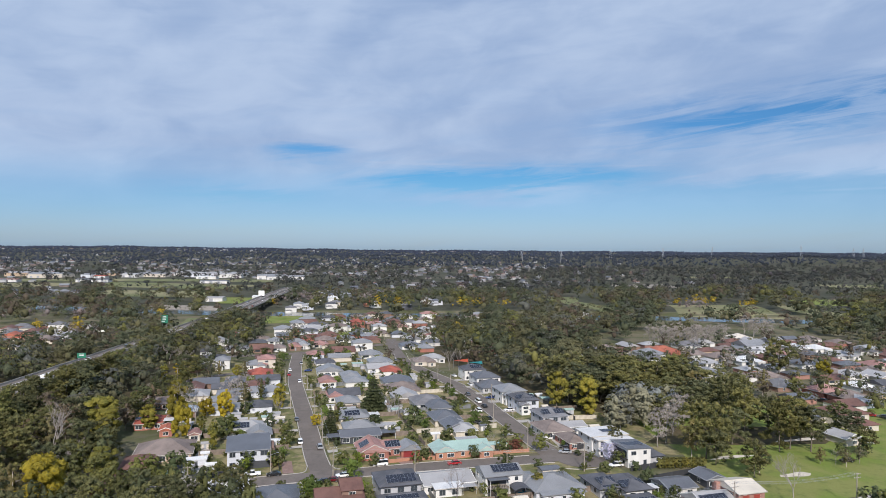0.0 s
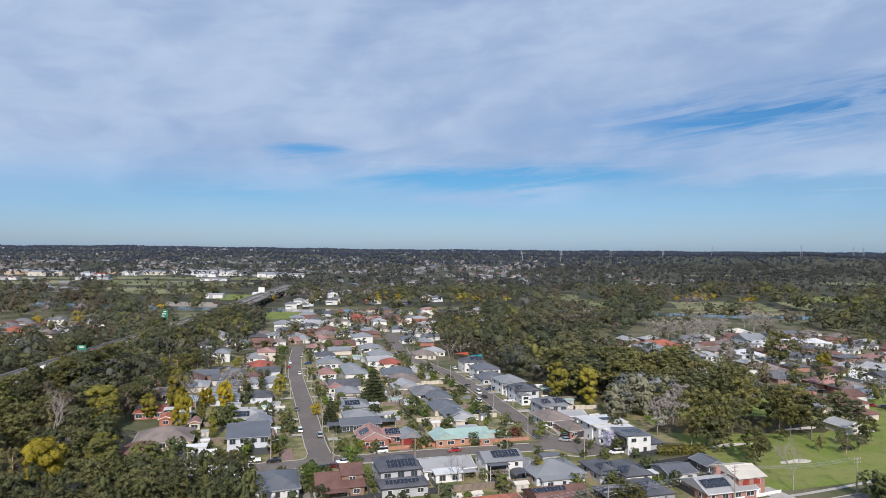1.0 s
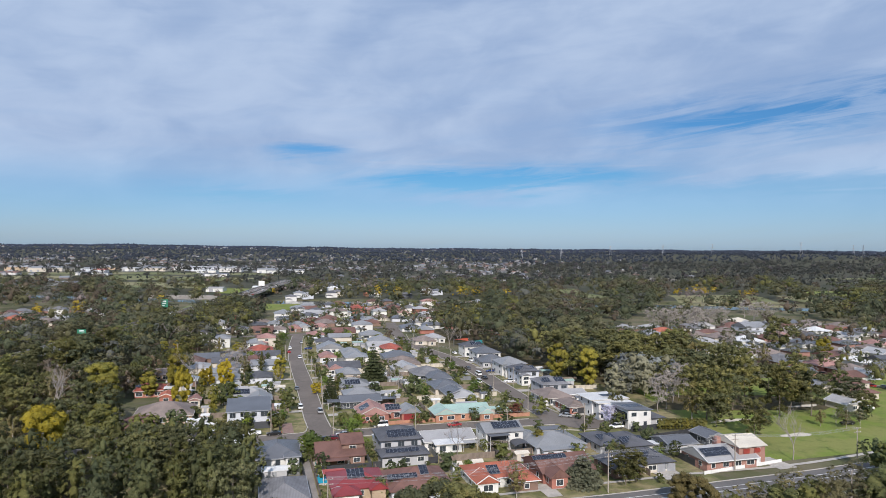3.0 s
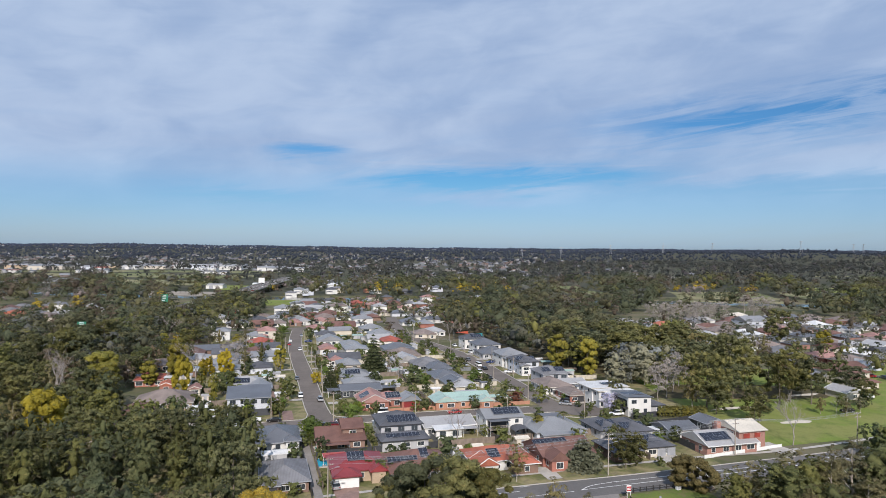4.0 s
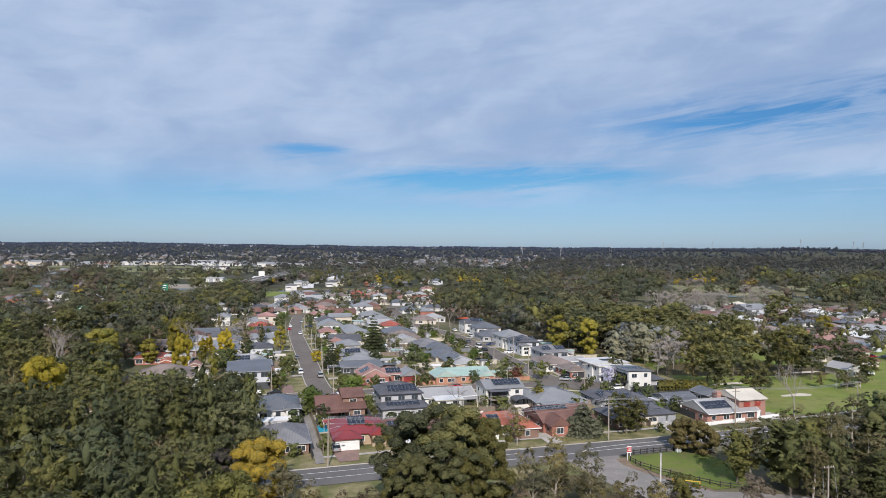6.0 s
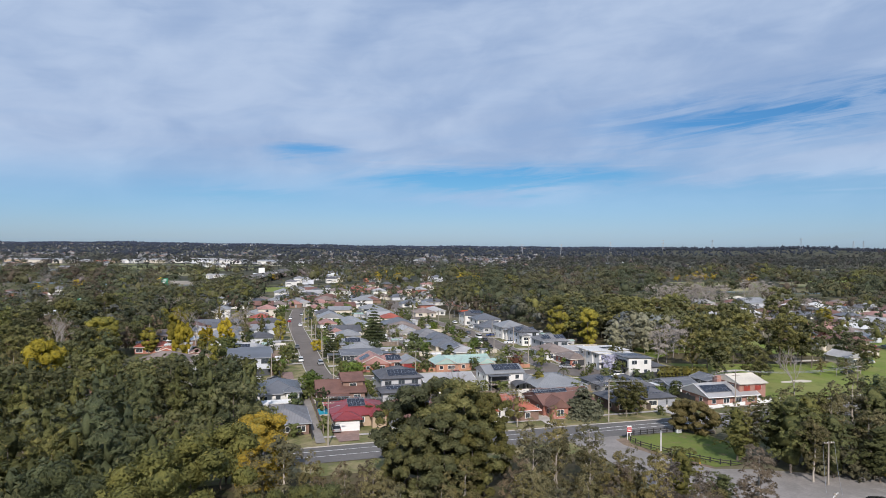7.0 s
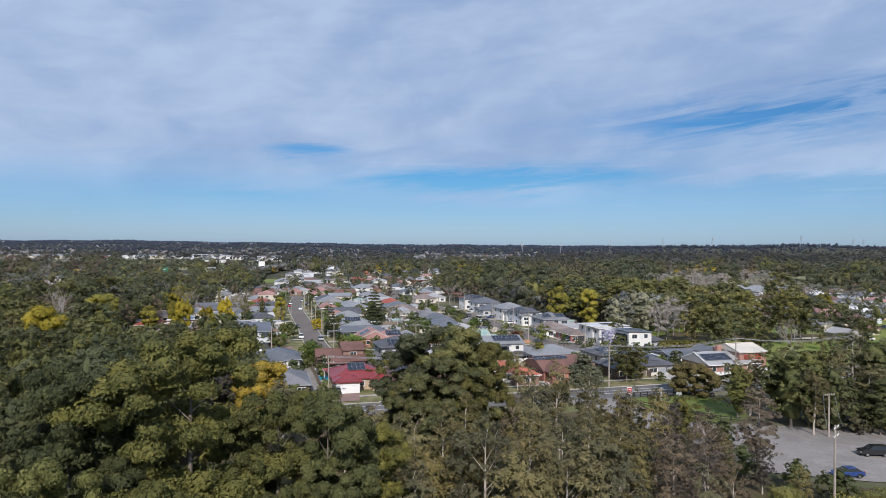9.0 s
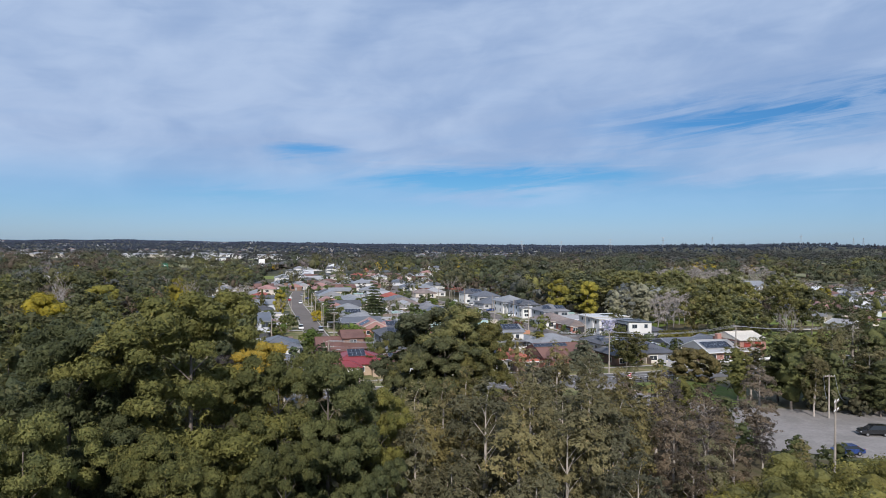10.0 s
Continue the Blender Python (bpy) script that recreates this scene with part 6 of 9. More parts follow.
def conifer(key, name, label, leaf, h, r, tiers, seed, droop=0.1, count=30, size=0.5, cone=1.0):
    """A tiered conifer: level rings of boughs on a straight trunk."""
    rng = np.random.default_rng(seed)
    puffs, segs = [], [(Vector((0, 0, -0.3)), Vector((0, 0, h * 0.97)), h * 0.014, 0.03)]
    for i in range(tiers):
        k = i / (tiers - 1)
        z = h * (0.08 + 0.88 * k)
        rr = r * (1 - k) ** cone + 0.15
        n = max(3, int(9 * (1 - k) + 3))
        for j in range(n):
            a = 2 * math.pi * (j + 0.37 * i) / n + rng.uniform(-0.2, 0.2)
            tip = Vector((math.cos(a) * rr, math.sin(a) * rr, z - droop * rr))
            segs.append((Vector((0, 0, z)), tip, 0.05, 0.015))
            for s in (0.45, 0.8):
                c = Vector((0, 0, z)).lerp(tip, s)
                puffs.append((tuple(c), (rr * 0.30 + 0.2, rr * 0.30 + 0.2, 0.18 + rr * 0.06)))
    crown = foliage("crown", rng, puffs, 0, count, size, LEAF[leaf], 0, 0.4, 0.2, 0.6, 1.9, 0.6)
    PROTO.setdefault(key, []).append((name, label, "tree", sticks("trunk", segs, 4, BARK), crown, h, r))


def palm(key, seed):
    rng = np.random.default_rng(seed)
    v, h = [], 7.0
    for j in range(20):
        a = 2 * math.pi * j / 20 + rng.uniform(-0.15, 0.15)
        lift = rng.uniform(-0.2, 1.0)
        for i in range(9):
            s = i / 8
            p = np.array([math.cos(a) * 2.2 * s, math.sin(a) * 2.2 * s, h + lift * s - 1.9 * s * s])
            side = np.array([-math.sin(a), math.cos(a), 0.0])
            for q in (-1, 1):
                w = 0.55 * (1 - 0.6 * abs(s - 0.5))
                v.append([p, p + np.array([math.cos(a), math.sin(a), 0]) * 0.12, p + side * q * w + [0, 0, -0.25], p + side * q * w * 0.8 + [0, 0, -0.28]])
    PROTO.setdefault(key, []).append(("palm_tree", "garden palm with a slim trunk and arching fronds", "tree", sticks("trunk", [((0, 0, -0.2), (0.1, 0, 3.5), 0.17, 0.14), ((0.1, 0, 3.5), (0, 0, h), 0.14, 0.11)], 6, BARK), leaf_mesh("crown", np.array(v), LEAF["shrub"]), h, 2.2))


# patterns: close trees carry many small leaves, farther ones fewer and larger
for s in range(3):
    make_tree("near_bright", "gum_tree", "tall dense gum tree with bright olive-green clumped foliage", "tree", "bright", BARK, 24, 5.4, 0.12, 26, 2.0, 0, 350, 0.19, 11 + s, 0.90, fork=0.34, sides=6, share=0.5, heart=0.0, sub=6, frac=0.50, shell=1)
    make_tree("near_dense", "gum_tree", "broad dense dark green gum tree beside the main road", "tree", "gum", BARK, 18, 4.6, 0.10, 18, 1.8, 0, 250, 0.245, 25 + s, 0.88, sides=6, share=0.5, heart=0.0, sub=5, frac=0.52, shell=1)
for s in range(2):
    make_tree("near_gum", "gum_tree", "dense olive-green gum tree beside the main road", "tree", "bright", BARK, 18, 4.7, 0.10, 38, 1.35, 13, 14, 0.27, 21 + s, 0.78, 0.42, sides=6, share=0.4, ragged=0.25, heart=0.6, up=0.3, body=2)
for s in range(3):
    make_tree("near_olive", "gum_tree", "slender gum tree with pale trunk and thin sage foliage", "tree", "olive", PALEBARK, 16, 2.8, 0.20, 30, 0.88, 11, 18, 0.172, 31 + s, 1.05, 0.46, fork=0.5, sides=5, ragged=0.45, long=2.2, share=0.7, heart=0.0, peak=0.3)
for s in range(2):
    make_tree("near_brown", "gum_tree", "slender gum tree with pale trunk and russet foliage", "tree", "brown", PALEBARK, 15, 2.8, 0.16, 30, 0.86, 12, 19, 0.165, 41 + s, 1.0, 0.46, fork=0.5, sides=5, ragged=0.45, long=2.0, share=0.7, heart=0.0, peak=0.3)
for s in range(2):
    make_tree("near_bush", "shrub", "broad yellow-olive bush at the edge of the car park", "shrub", "hedge", BARK, 7, 4.0, 0.03, 40, 0.95, 0, 260, 0.115, 51 + s, 0.85, heart=0.0, shell=1)
for s in range(2):
    make_tree("under", "shrub", "grey-green understorey shrub below the gum trees", "shrub", "olive", BARK, 4, 2.0, 0.02, 12, 0.8, 5, 9, 0.28, 56 + s, 0.85, 0.4, ragged=0.5)
for s in range(3):
    make_tree("oak", "she_oak_tree", "feathery dark green she-oak", "tree", "oak", BARK, 16, 3.7, 0.06, 28, 0.95, 5, 12, 0.27, 61 + s, 1.7, 0.45, fork=0.5, sides=3, ragged=0.25, long=3.6, share=0.1, heart=0.45, peak=0.4)
for s in range(4):
    make_tree("gum", "gum_tree", "broad dark olive gum tree", "tree", "gum", BARK, 15, 4.6, (0.10, 0.22)[s % 2], 13, (1.8, 2.0)[s // 2], 0, 24, 0.40, 71 + s, 0.90, share=0.7, heart=0.0, sub=6, frac=0.50, shell=0)
for s in range(2):
    make_tree("bright", "gum_tree", "broad olive-green gum tree", "tree", "bright", BARK, 14, 4.2, 0.12, 13, 1.8, 0, 24, 0.38, 81 + s, 0.90, share=0.7, heart=0.0, sub=6, frac=0.50, shell=0)
for s in range(2):
    make_tree("olive", "gum_tree", "open grey-olive gum tree with a pale trunk", "tree", "olive", PALEBARK, 15, 3.8, 0.20, 24, 1.15, 7, 10, 0.34, 91 + s, 0.85, 0.55, ragged=0.4, share=0.5, heart=0.4)
for s in range(2):
    make_tree("brown", "gum_tree", "brownish gum tree with thin foliage", "tree", "brown", BARK, 14, 3.8, 0.18, 24, 1.15, 7, 10, 0.34, 101 + s, 0.85, 0.55, ragged=0.4, share=0.4, heart=0.4)
    make_tree("silver", "silver_gum_tree", "silver-grey leaved gum tree at the wood's edge", "tree", "silver", PALEBARK, 15, 4.6, 0.06, 38, 1.25, 9, 13, 0.36, 111 + s, 0.85, 0.55, heart=0.7, ragged=0.35)
    make_tree("wattle", "wattle_tree", "wattle tree covered in golden yellow bloom", "tree", "wattle", BARK, 9, 3.3, 0.05, 36, 0.95, 0, 90, 0.24, 121 + s, 0.85, heart=0.0, shell=2)
    make_tree("lime", "lime_green_tree", "dense tree with yellow-green leaves", "tree", "lime", BARK, 12, 3.5, 0.05, 36, 1.0, 0, 90, 0.28, 131 + s, 0.9, heart=0.0, shell=2)
    make_tree("shrub", "shrub", "leafy green garden shrub", "shrub", "shrub", BARK, 3.0, 1.4, 0.03, 11, 0.6, 4, 10, 0.28, 141 + s, 0.85, 0.3)
    make_tree("garden", "garden_tree", "small leafy green garden tree", "tree", "shrub", BARK, 6, 2.2, 0.14, 18, 0.8, 5, 11, 0.32, 151 + s, 0.85, 0.4, share=0.3)
make_tree("fig", "magnolia_tree", "broad round magnolia with glossy brown-green leaves", "tree", "fig", BARK, 8.2, 5.2, 0.04, 60, 1.0, 0, 260, 0.2, 161, 0.85, sides=6, heart=0.0, shell=2)
make_tree("golden", "golden_tree", "broad tree with golden-brown leaves beside the main road", "tree", "golden", BARK, 14, 5.4, 0.06, 70, 1.05, 0, 300, 0.19, 191, 0.85, sides=6, heart=0.0, shell=2)
make_tree("fresh", "garden_tree", "garden tree with fresh bright green leaves", "tree", "fresh", BARK, 7, 2.6, 0.12, 26, 0.9, 7, 12, 0.26, 195, 0.85, 0.4, ragged=0.4)
make_tree("bloom", "blossom_tree", "small tree in full white blossom", "tree", "bloom", BARK, 6.0, 2.8, 0.16, 26, 0.7, 10, 9, 0.15, 163, 0.9, 0.4, sides=5, ragged=0.8, heart=0.3)
make_tree("rust", "shrub", "rust-brown shrub on the verge", "shrub", "rust", BARK, 3.6, 2.3, 0.03, 16, 0.8, 6, 12, 0.26, 165, 0.8, 0.35)
make_tree("hedge", "hedge_plant", "upright golden-green hedge plant", "hedge", "hedge", BARK, 4.2, 1.0, 0.02, 14, 0.5, 6, 12, 0.24, 167, 1.4, 0.3)
make_tree("column", "cypress_tree", "narrow yellow-green garden cypress", "tree", "lime", BARK, 6.0, 0.8, 0.02, 14, 0.45, 6, 12, 0.24, 169, 1.5, 0.3)
for s in range(3):
    bare_tree("bare", 171 + s)
for s in range(3):
    rng = np.random.default_rng(175 + s)
    twigs, _ = crown_lobes(rng, 15, 4.2, 0.2, 34, 1.0, heart=0.0)
    limbs = sticks("branches", branching(random.Random(175 + s), 14.0, 0.5, 3, 0.24), 3, BAREBARK)
    PROTO.setdefault("grove", []).append(("bare_tree", "leafless winter tree with pale grey twigs in a grove", "tree", limbs, foliage("crown", rng, twigs, 0, 20, 0.16, BAREBARK, 0, 0.4, 0.5, 1.5, 9.0, 0.02), 15, 4.2))
conifer("norfolk", "norfolk_pine", "tall dark tiered pine among the houses", "pine", 18, 5.4, 13, 181, 0.02, 20, 0.5, 0.85)
conifer("cedar", "cedar_tree", "spreading blue-green cedar on the verge", "cedar", 8.5, 5.0, 9, 183, 0.12, 42, 0.5, 0.7)
palm("palm", 185)

# the tall close trees in front of the main road
plant("near_bright", -21.5, 55, 26.5, 1, 1.15)
plant("near_bright", -29.5, 53, 24.2, 2, 1.0)
plant("near_bright", -14.5, 58, 21.0, 3, 0.9)
plant("near_bright", -9.5, 57, 21.0, 4, 0.85)
plant("near_bright", -27.5, 44, 19, 5, 0.9)
plant("near_bright", -32, 57, 21, 6)
plant("near_bright", -6, 62, 17, 8, 0.75)
plant("near_bright", -19, 46, 17, 9, 0.85)
plant("near_bright", -11.5, 48, 16, 10, 0.8)
plant("near_bright", -4.5, 53, 13, 13, 0.7)
plant("near_dense", -2.5, 111, 20.3, 15, 1.18)
plant("near_dense", 3.2, 110, 20.8, 16, 1.18)
plant("near_dense", -6, 113, 16.5, 17, 0.95)
plant("near_dense", 7.2, 112, 17.5, 18, 0.95)
plant("near_dense", 1, 104, 16.5, 19, 1.18)
plant("near_dense", 4.8, 104, 14.5, 20, 0.9)
plant("near_dense", -4, 105, 13.5, 21, 0.9)
plant("near_olive", -3, 71, 15.5, 22)
plant("near_olive", 4.2, 61, 18, 23)
plant("near_olive", 9, 67, 16, 24)
plant("near_olive", 14, 62, 17.5, 25)
plant("near_olive", 19.5, 71, 16.2, 26)
plant("near_olive", 1, 54, 13.5, 27)
plant("near_olive", 7.5, 51, 13.5, 28)
plant("near_olive", 16, 53, 13.5, 29)
plant("near_olive", -2.5, 60, 14, 30)
plant("near_olive", 30, 92, 14, 31)
plant("near_olive", 20.6, 119, 13.5, 32)
plant("near_olive", 15, 113, 13, 33)
plant("near_olive", 25.5, 113, 13, 34)
plant("near_olive", 10, 80, 14.5, 35)
plant("near_olive", 3, 84, 15, 36)
plant("near_olive", -7, 70, 13.5, 37)
plant("near_olive", 0, 78, 14, 38)
plant("near_olive", 6, 73, 14, 39)
plant("near_olive", 12, 88, 14, 40)
plant("near_olive", 18, 80, 14.5, 41)
plant("near_olive", 5, 45, 11, 42)
plant("near_olive", 12, 46, 11, 43)
plant("near_olive", 16, 60, 15, 44)
plant("near_olive", 22, 76, 14, 45)
plant("near_olive", -5, 80, 13, 46)
plant("near_olive", 2, 66, 16.5, 47)
plant("near_olive", 11.5, 58, 16, 48)
plant("near_olive", 18, 66, 16, 49)
plant("near_olive", 6.5, 57, 16.5, 50)
plant("near_olive", -1, 65, 14.5, 51)
plant("near_olive", 25, 62, 13, 52)
plant("near_olive", 13.5, 74, 15, 53)
plant("near_olive", 22, 97, 13.3, 54)
plant("near_olive", 25, 93, 13.5, 55)
plant("near_olive", 18, 101, 14, 56)
plant("near_olive", 14, 98, 14, 57)
plant("near_olive", 28.5, 99, 12.8, 58)
plant("near_brown", 27, 78, 13.5, 59)
plant("near_brown", 29, 66, 12.5, 60)
plant("near_brown", 22, 58, 12.5, 61)
plant("near_brown", 33, 82, 13, 62)
plant("near_brown", 25, 92, 12, 63)
plant("near_brown", 24, 68, 14, 64)
plant("near_brown", 36, 90, 11.5, 65)
plant("near_brown", 47.2, 98, 13.0, 66, 1.3)
plant("near_brown", 30, 74, 12, 67)
plant("near_brown", 20, 50, 10, 68)
plant("near_brown", 33, 96, 12.3, 69)
plant("near_brown", 11, 93, 12.5, 70)
plant("near_gum", 66.0, 124, 15.0, 71, 1.23)
plant("near_gum", 71.0, 127, 14.4, 72, 1.32)
plant("near_olive", 76.0, 128, 16.1, 73, 1.05)
plant("near_olive", 82.4, 132, 17.7, 74, 1.32)
plant("near_gum", 91.0, 134, 16.1, 75, 1.32)
plant("near_gum", 97.4, 137, 16.5, 76, 1.23)
plant("near_olive", 103.8, 140, 12.0, 77, 1.14)
plant("near_olive", 87.4, 126, 14.8, 78, 1.05)
plant("near_gum", 72.4, 121, 12.0, 79, 1.14)
plant("near_gum", 112.4, 142, 14.8, 80, 1.14)
plant("near_olive", 81.0, 124, 12.8, 81, 1.14)
plant("near_gum", 79.6, 119, 11.0, 82, 1.32)
plant("near_gum", 86.0, 130, 15.5, 83, 1.23)
plant("near_olive", 67.4, 119, 12.5, 84, 1.05)
plant("near_olive", 94.6, 128, 13.0, 85, 1.23)
plant("near_gum", 43.2, 101, 7.9, 86, 1.23)
plant("near_gum", 39.6, 108, 9.5, 87, 1.32)
plant("near_bush", 27, 62, 8.9, 88)
plant("near_bush", 31, 60, 9.6, 89)
plant("near_bush", 35, 62, 10.2, 90)
plant("near_bush", 39, 62, 10.4, 91)
plant("near_bush", 43, 64, 10.0, 92)
plant("near_bush", 29, 54, 10.6, 93)
plant("near_bush", 34, 54, 10.6, 94)
plant("near_bush", 38, 56, 11.4, 95)
plant("near_bush", 42, 58, 11.0, 96)
plant("near_bush", 47, 66, 8.8, 97)
plant("near_bush", 51, 70, 7.4, 98)
plant("near_bush", 25, 50, 11.0, 99)
plant("near_bush", 31, 47, 12.0, 100)
for i, (x, y, h) in enumerate(((40, 92, 6.0), (44, 96, 5.0), (36.5, 97, 6.5), (49, 91, 4.5), (34, 92, 7.0), (52, 86, 5.0), (46, 84, 6.0))):
    plant("garden" if i % 2 else "near_olive", x, y, h, 300 + i, 1.25)
# single trees that stand out
plant("golden", -30, 110, 14.2, 102)
plant("wattle", -104, 171, 18.3, 103, 0.85)
plant("lime", -102, 198, 12, 104, 1.2)
plant("lime", -127, 247, 15.7, 105, 1.15)
plant("bare", -127, 215, 21, 106)
plant("lime", -122, 240, 13, 107, 1.1)
plant("brown", -38, 113, 11.5, 108, 1.2)
plant("brown", -43, 108, 12, 109, 1.2)
plant("near_olive", -25, 103, 13.2, 110, 1.2)
plant("near_olive", -20, 100, 11, 111)
plant("near_olive", -28, 96, 12, 112)
plant("near_brown", -15.5, 101, 9, 113)
plant("near_brown", -12, 104, 8.5, 114)
plant("near_olive", -14, 95, 10.5, 115)
plant("near_brown", -17, 92, 10, 116)
plant("near_olive", -10, 96, 11, 117)
plant("near_olive", 40.5, 97, 7.2, 118, 1.3)
plant("near_brown", 44, 90, 6.5, 119, 1.2)
plant("wattle", -8, 118, 5, 120)
plant("near_gum", 59, 131, 11, 121, 1.3)
plant("near_olive", 62.5, 133, 12.5, 122, 1.4)
plant("near_gum", 67, 131, 13.2, 123, 1.25)
plant("near_olive", 71, 132.5, 15.5, 124, 1.35)
plant("near_gum", 77, 134, 13, 125, 1.4)
plant("norfolk", -30.4, 291.7, 18.1, 126)
plant("norfolk", -42.7, 251.0, 13.0, 127, 0.8)
plant("lime", -72.3, 292.6, 11.5, 128, 0.75)
plant("wattle", -50.6, 265.2, 5.0, 129)
plant("wattle", -90.7, 274.7, 12.5, 130, 0.62)
plant("wattle", -99.5, 278.1, 8.5, 131, 0.8)
plant("lime", -109, 270, 17.5, 139, 0.85)
plant("wattle", -96.8, 243.8, 15.0, 132, 0.5)
plant("column", -91.1, 249.8, 9.0, 133)
plant("lime", -114.9, 257.0, 10.5, 134)
plant("wattle", -145.9, 366.7, 8.0, 135)
plant("lime", -148.7, 351.0, 9.0, 136)
plant("wattle", -144.5, 383.8, 7.0, 137)
plant("lime", -113.2, 363.0, 7.0, 138)
plant("column", -81.2, 233.9, 10.0, 139)
plant("garden", -81.2, 244.2, 9.0, 140)
plant("bare", -99.8, 265.6, 18.0, 141)
plant("bare", -166.7, 401.6, 13.0, 142)
plant("bare", -154.5, 392.5, 13.0, 143)
plant("grove", 79.0, 239.6, 14.0, 144)
plant("grove", 83.4, 244.5, 15.0, 145)
plant("grove", 89.3, 254.2, 15.0, 146)
plant("grove", 95.0, 263.9, 14.0, 147)
plant("grove", 99.8, 270.8, 13.0, 148)
plant("bare", 4.2, 389.4, 14.0, 149)
plant("bare", 10.1, 398.9, 11.0, 150)
plant("bare", -18.3, 276.6, 11.0, 151)
plant("bare", -22.4, 283.1, 9.0, 152)
plant("bare", -70.0, 281.8, 8.0, 153)
plant("bare", 18.2, 239.5, 6.0, 154)
plant("silver", 69.8, 263.3, 14.0, 155)
plant("silver", 76.8, 276.4, 16.0, 156)
plant("silver", 99.4, 279.8, 13.0, 157)
plant("silver", 72.1, 265.0, 15.0, 158)
plant("silver", 78.2, 270.3, 17.0, 159)
plant("silver", 82.3, 266.9, 16.5, 160)
plant("silver", 90.3, 274.1, 15.0, 161)
plant("silver", 97.6, 283.5, 14.0, 162)
plant("silver", 85.6, 286.0, 15.0, 163)
plant("gum", 91.5, 227.0, 21.0, 164, 1.05)
plant("gum", 99.5, 233.5, 14.0, 165, 0.9)
plant("gum", 118.6, 271.3, 22.0, 166)
plant("gum", 120.2, 260.5, 18.0, 167)
plant("gum", 126.6, 238.6, 20.0, 168)
plant("gum", 121.1, 235.2, 18.0, 169)
plant("gum", 132.4, 235.4, 17.0, 170, 0.95)
plant("gum", 99.4, 208.6, 12.5, 171)
plant("olive", 159.7, 326.9, 14.0, 172)
plant("olive", 140.3, 377.0, 14.0, 173)
plant("gum", 194.2, 378.9, 22.0, 174)
plant("lime", 63.4, 285.4, 16.5, 175, 0.8)
plant("lime", 52.1, 298.3, 17.0, 176, 0.8)
plant("wattle", 110.9, 352.4, 9.0, 177)
plant("wattle", 217.8, 374.8, 10.0, 178)
plant("gum", 196.0, 341.1, 10.0, 179)
plant("garden", -89.4, 188.5, 8.0, 180)
plant("garden", -12.4, 267.9, 8.0, 181)
plant("shrub", -8.8, 220.0, 4.0, 182)
plant("shrub", -5.1, 223.1, 4.0, 183)
plant("shrub", -21.9, 216.9, 4.5, 184)
plant("garden", 11.4, 225.2, 5.0, 185)
plant("garden", 35.4, 233.3, 7.0, 186)
plant("rust", 26.3, 234.4, 4.2, 187)
plant("shrub", 34.4, 252.9, 3.0, 188)
plant("bloom", 56.8, 222.6, 6.5, 189)
plant("gum", 61.1, 233.8, 9.5, 190, 0.8)
plant("garden", -91.5, 196.5, 9.0, 191)
plant("garden", -82.9, 202.5, 9.0, 192)
plant("garden", -89.8, 202.3, 8.0, 193)
plant("column", -60.0, 252.1, 4.0, 194)
plant("garden", -69.2, 266.4, 5.0, 195)
plant("shrub", -57.3, 236.4, 4.0, 196)
plant("garden", -63.5, 213.3, 6.0, 197)
plant("shrub", -64.0, 209.0, 4.0, 198)
plant("garden", -70.3, 198.8, 5.5, 199)
plant("garden", -79.3, 247.9, 8.0, 200)
plant("garden", -111.3, 413.9, 9.0, 201)
plant("column", -41.4, 251.1, 4.0, 202)
plant("column", -39.9, 251.1, 4.0, 203)
plant("norfolk", -138.6, 317.5, 12.0, 204)
plant("gum", -62.0, 189.1, 10.0, 205)
plant("cedar", 35.5, 165.0, 8.1, 206)
plant("fig", 57.9, 150.6, 7.6, 207)
plant("gum", 46.4, 165.2, 10.5, 208)
plant("gum", 49.8, 167.3, 8.0, 209)
plant("fresh", -36.5, 186.0, 7.5, 210)
plant("fresh", -38.2, 187.2, 6.0, 211)
plant("fresh", -28.1, 203.8, 7.0, 212)
plant("garden", -23.9, 182.7, 5.0, 213)
plant("garden", -20.1, 184.6, 5.0, 214)
plant("shrub", -16.5, 157.8, 4.2, 215)
plant("shrub", -13.7, 156.5, 4.6, 216)
plant("shrub", -14.8, 157.4, 4.4, 217)
plant("palm", 36.7, 198.5, 6.0, 218)
plant("hedge", 29.1, 195.5, 5.5, 219)
plant("hedge", 28.2, 194.8, 5.5, 220)
plant("shrub", -32.6, 144.8, 3.2, 221)
plant("shrub", -27.1, 151.2, 3.0, 222)
plant("garden", 12.9, 191.8, 4.0, 223)
plant("shrub", 15.4, 191.8, 3.5, 224)
plant("bare", 4.5, 185.2, 11.0, 225)
plant("bare", 99.5, 185.9, 15.0, 226)
plant("garden", 109.7, 220.6, 4.0, 227)
plant("garden", 66.4, 186.9, 5.0, 228)
plant("shrub", 71.8, 179.4, 3.0, 229)
plant("shrub", 26.5, 167.7, 2.5, 230)
plant("garden", 116.8, 176.7, 9.0, 231)
plant("garden", 118.0, 174.0, 9.0, 232)
plant("olive", 102.0, 210.6, 11.0, 233)
plant("gum", 92.0, 220.0, 12.0, 234)
plant("olive", 87.1, 228.7, 13.0, 235)
plant("garden", 140.3, 230.4, 5.0, 236)
plant("bare", 132.9, 221.3, 6.0, 237)
plant("garden", 148.4, 230.7, 6.0, 238)
plant("bare", 17.2, 161.7, 9.0, 239)
plant("olive", 17.8, 155.1, 9.0, 240)
plant("hedge", 71.7, 216.1, 3.7, 241)
plant("hedge", 72.9, 216.2, 3.7, 242)
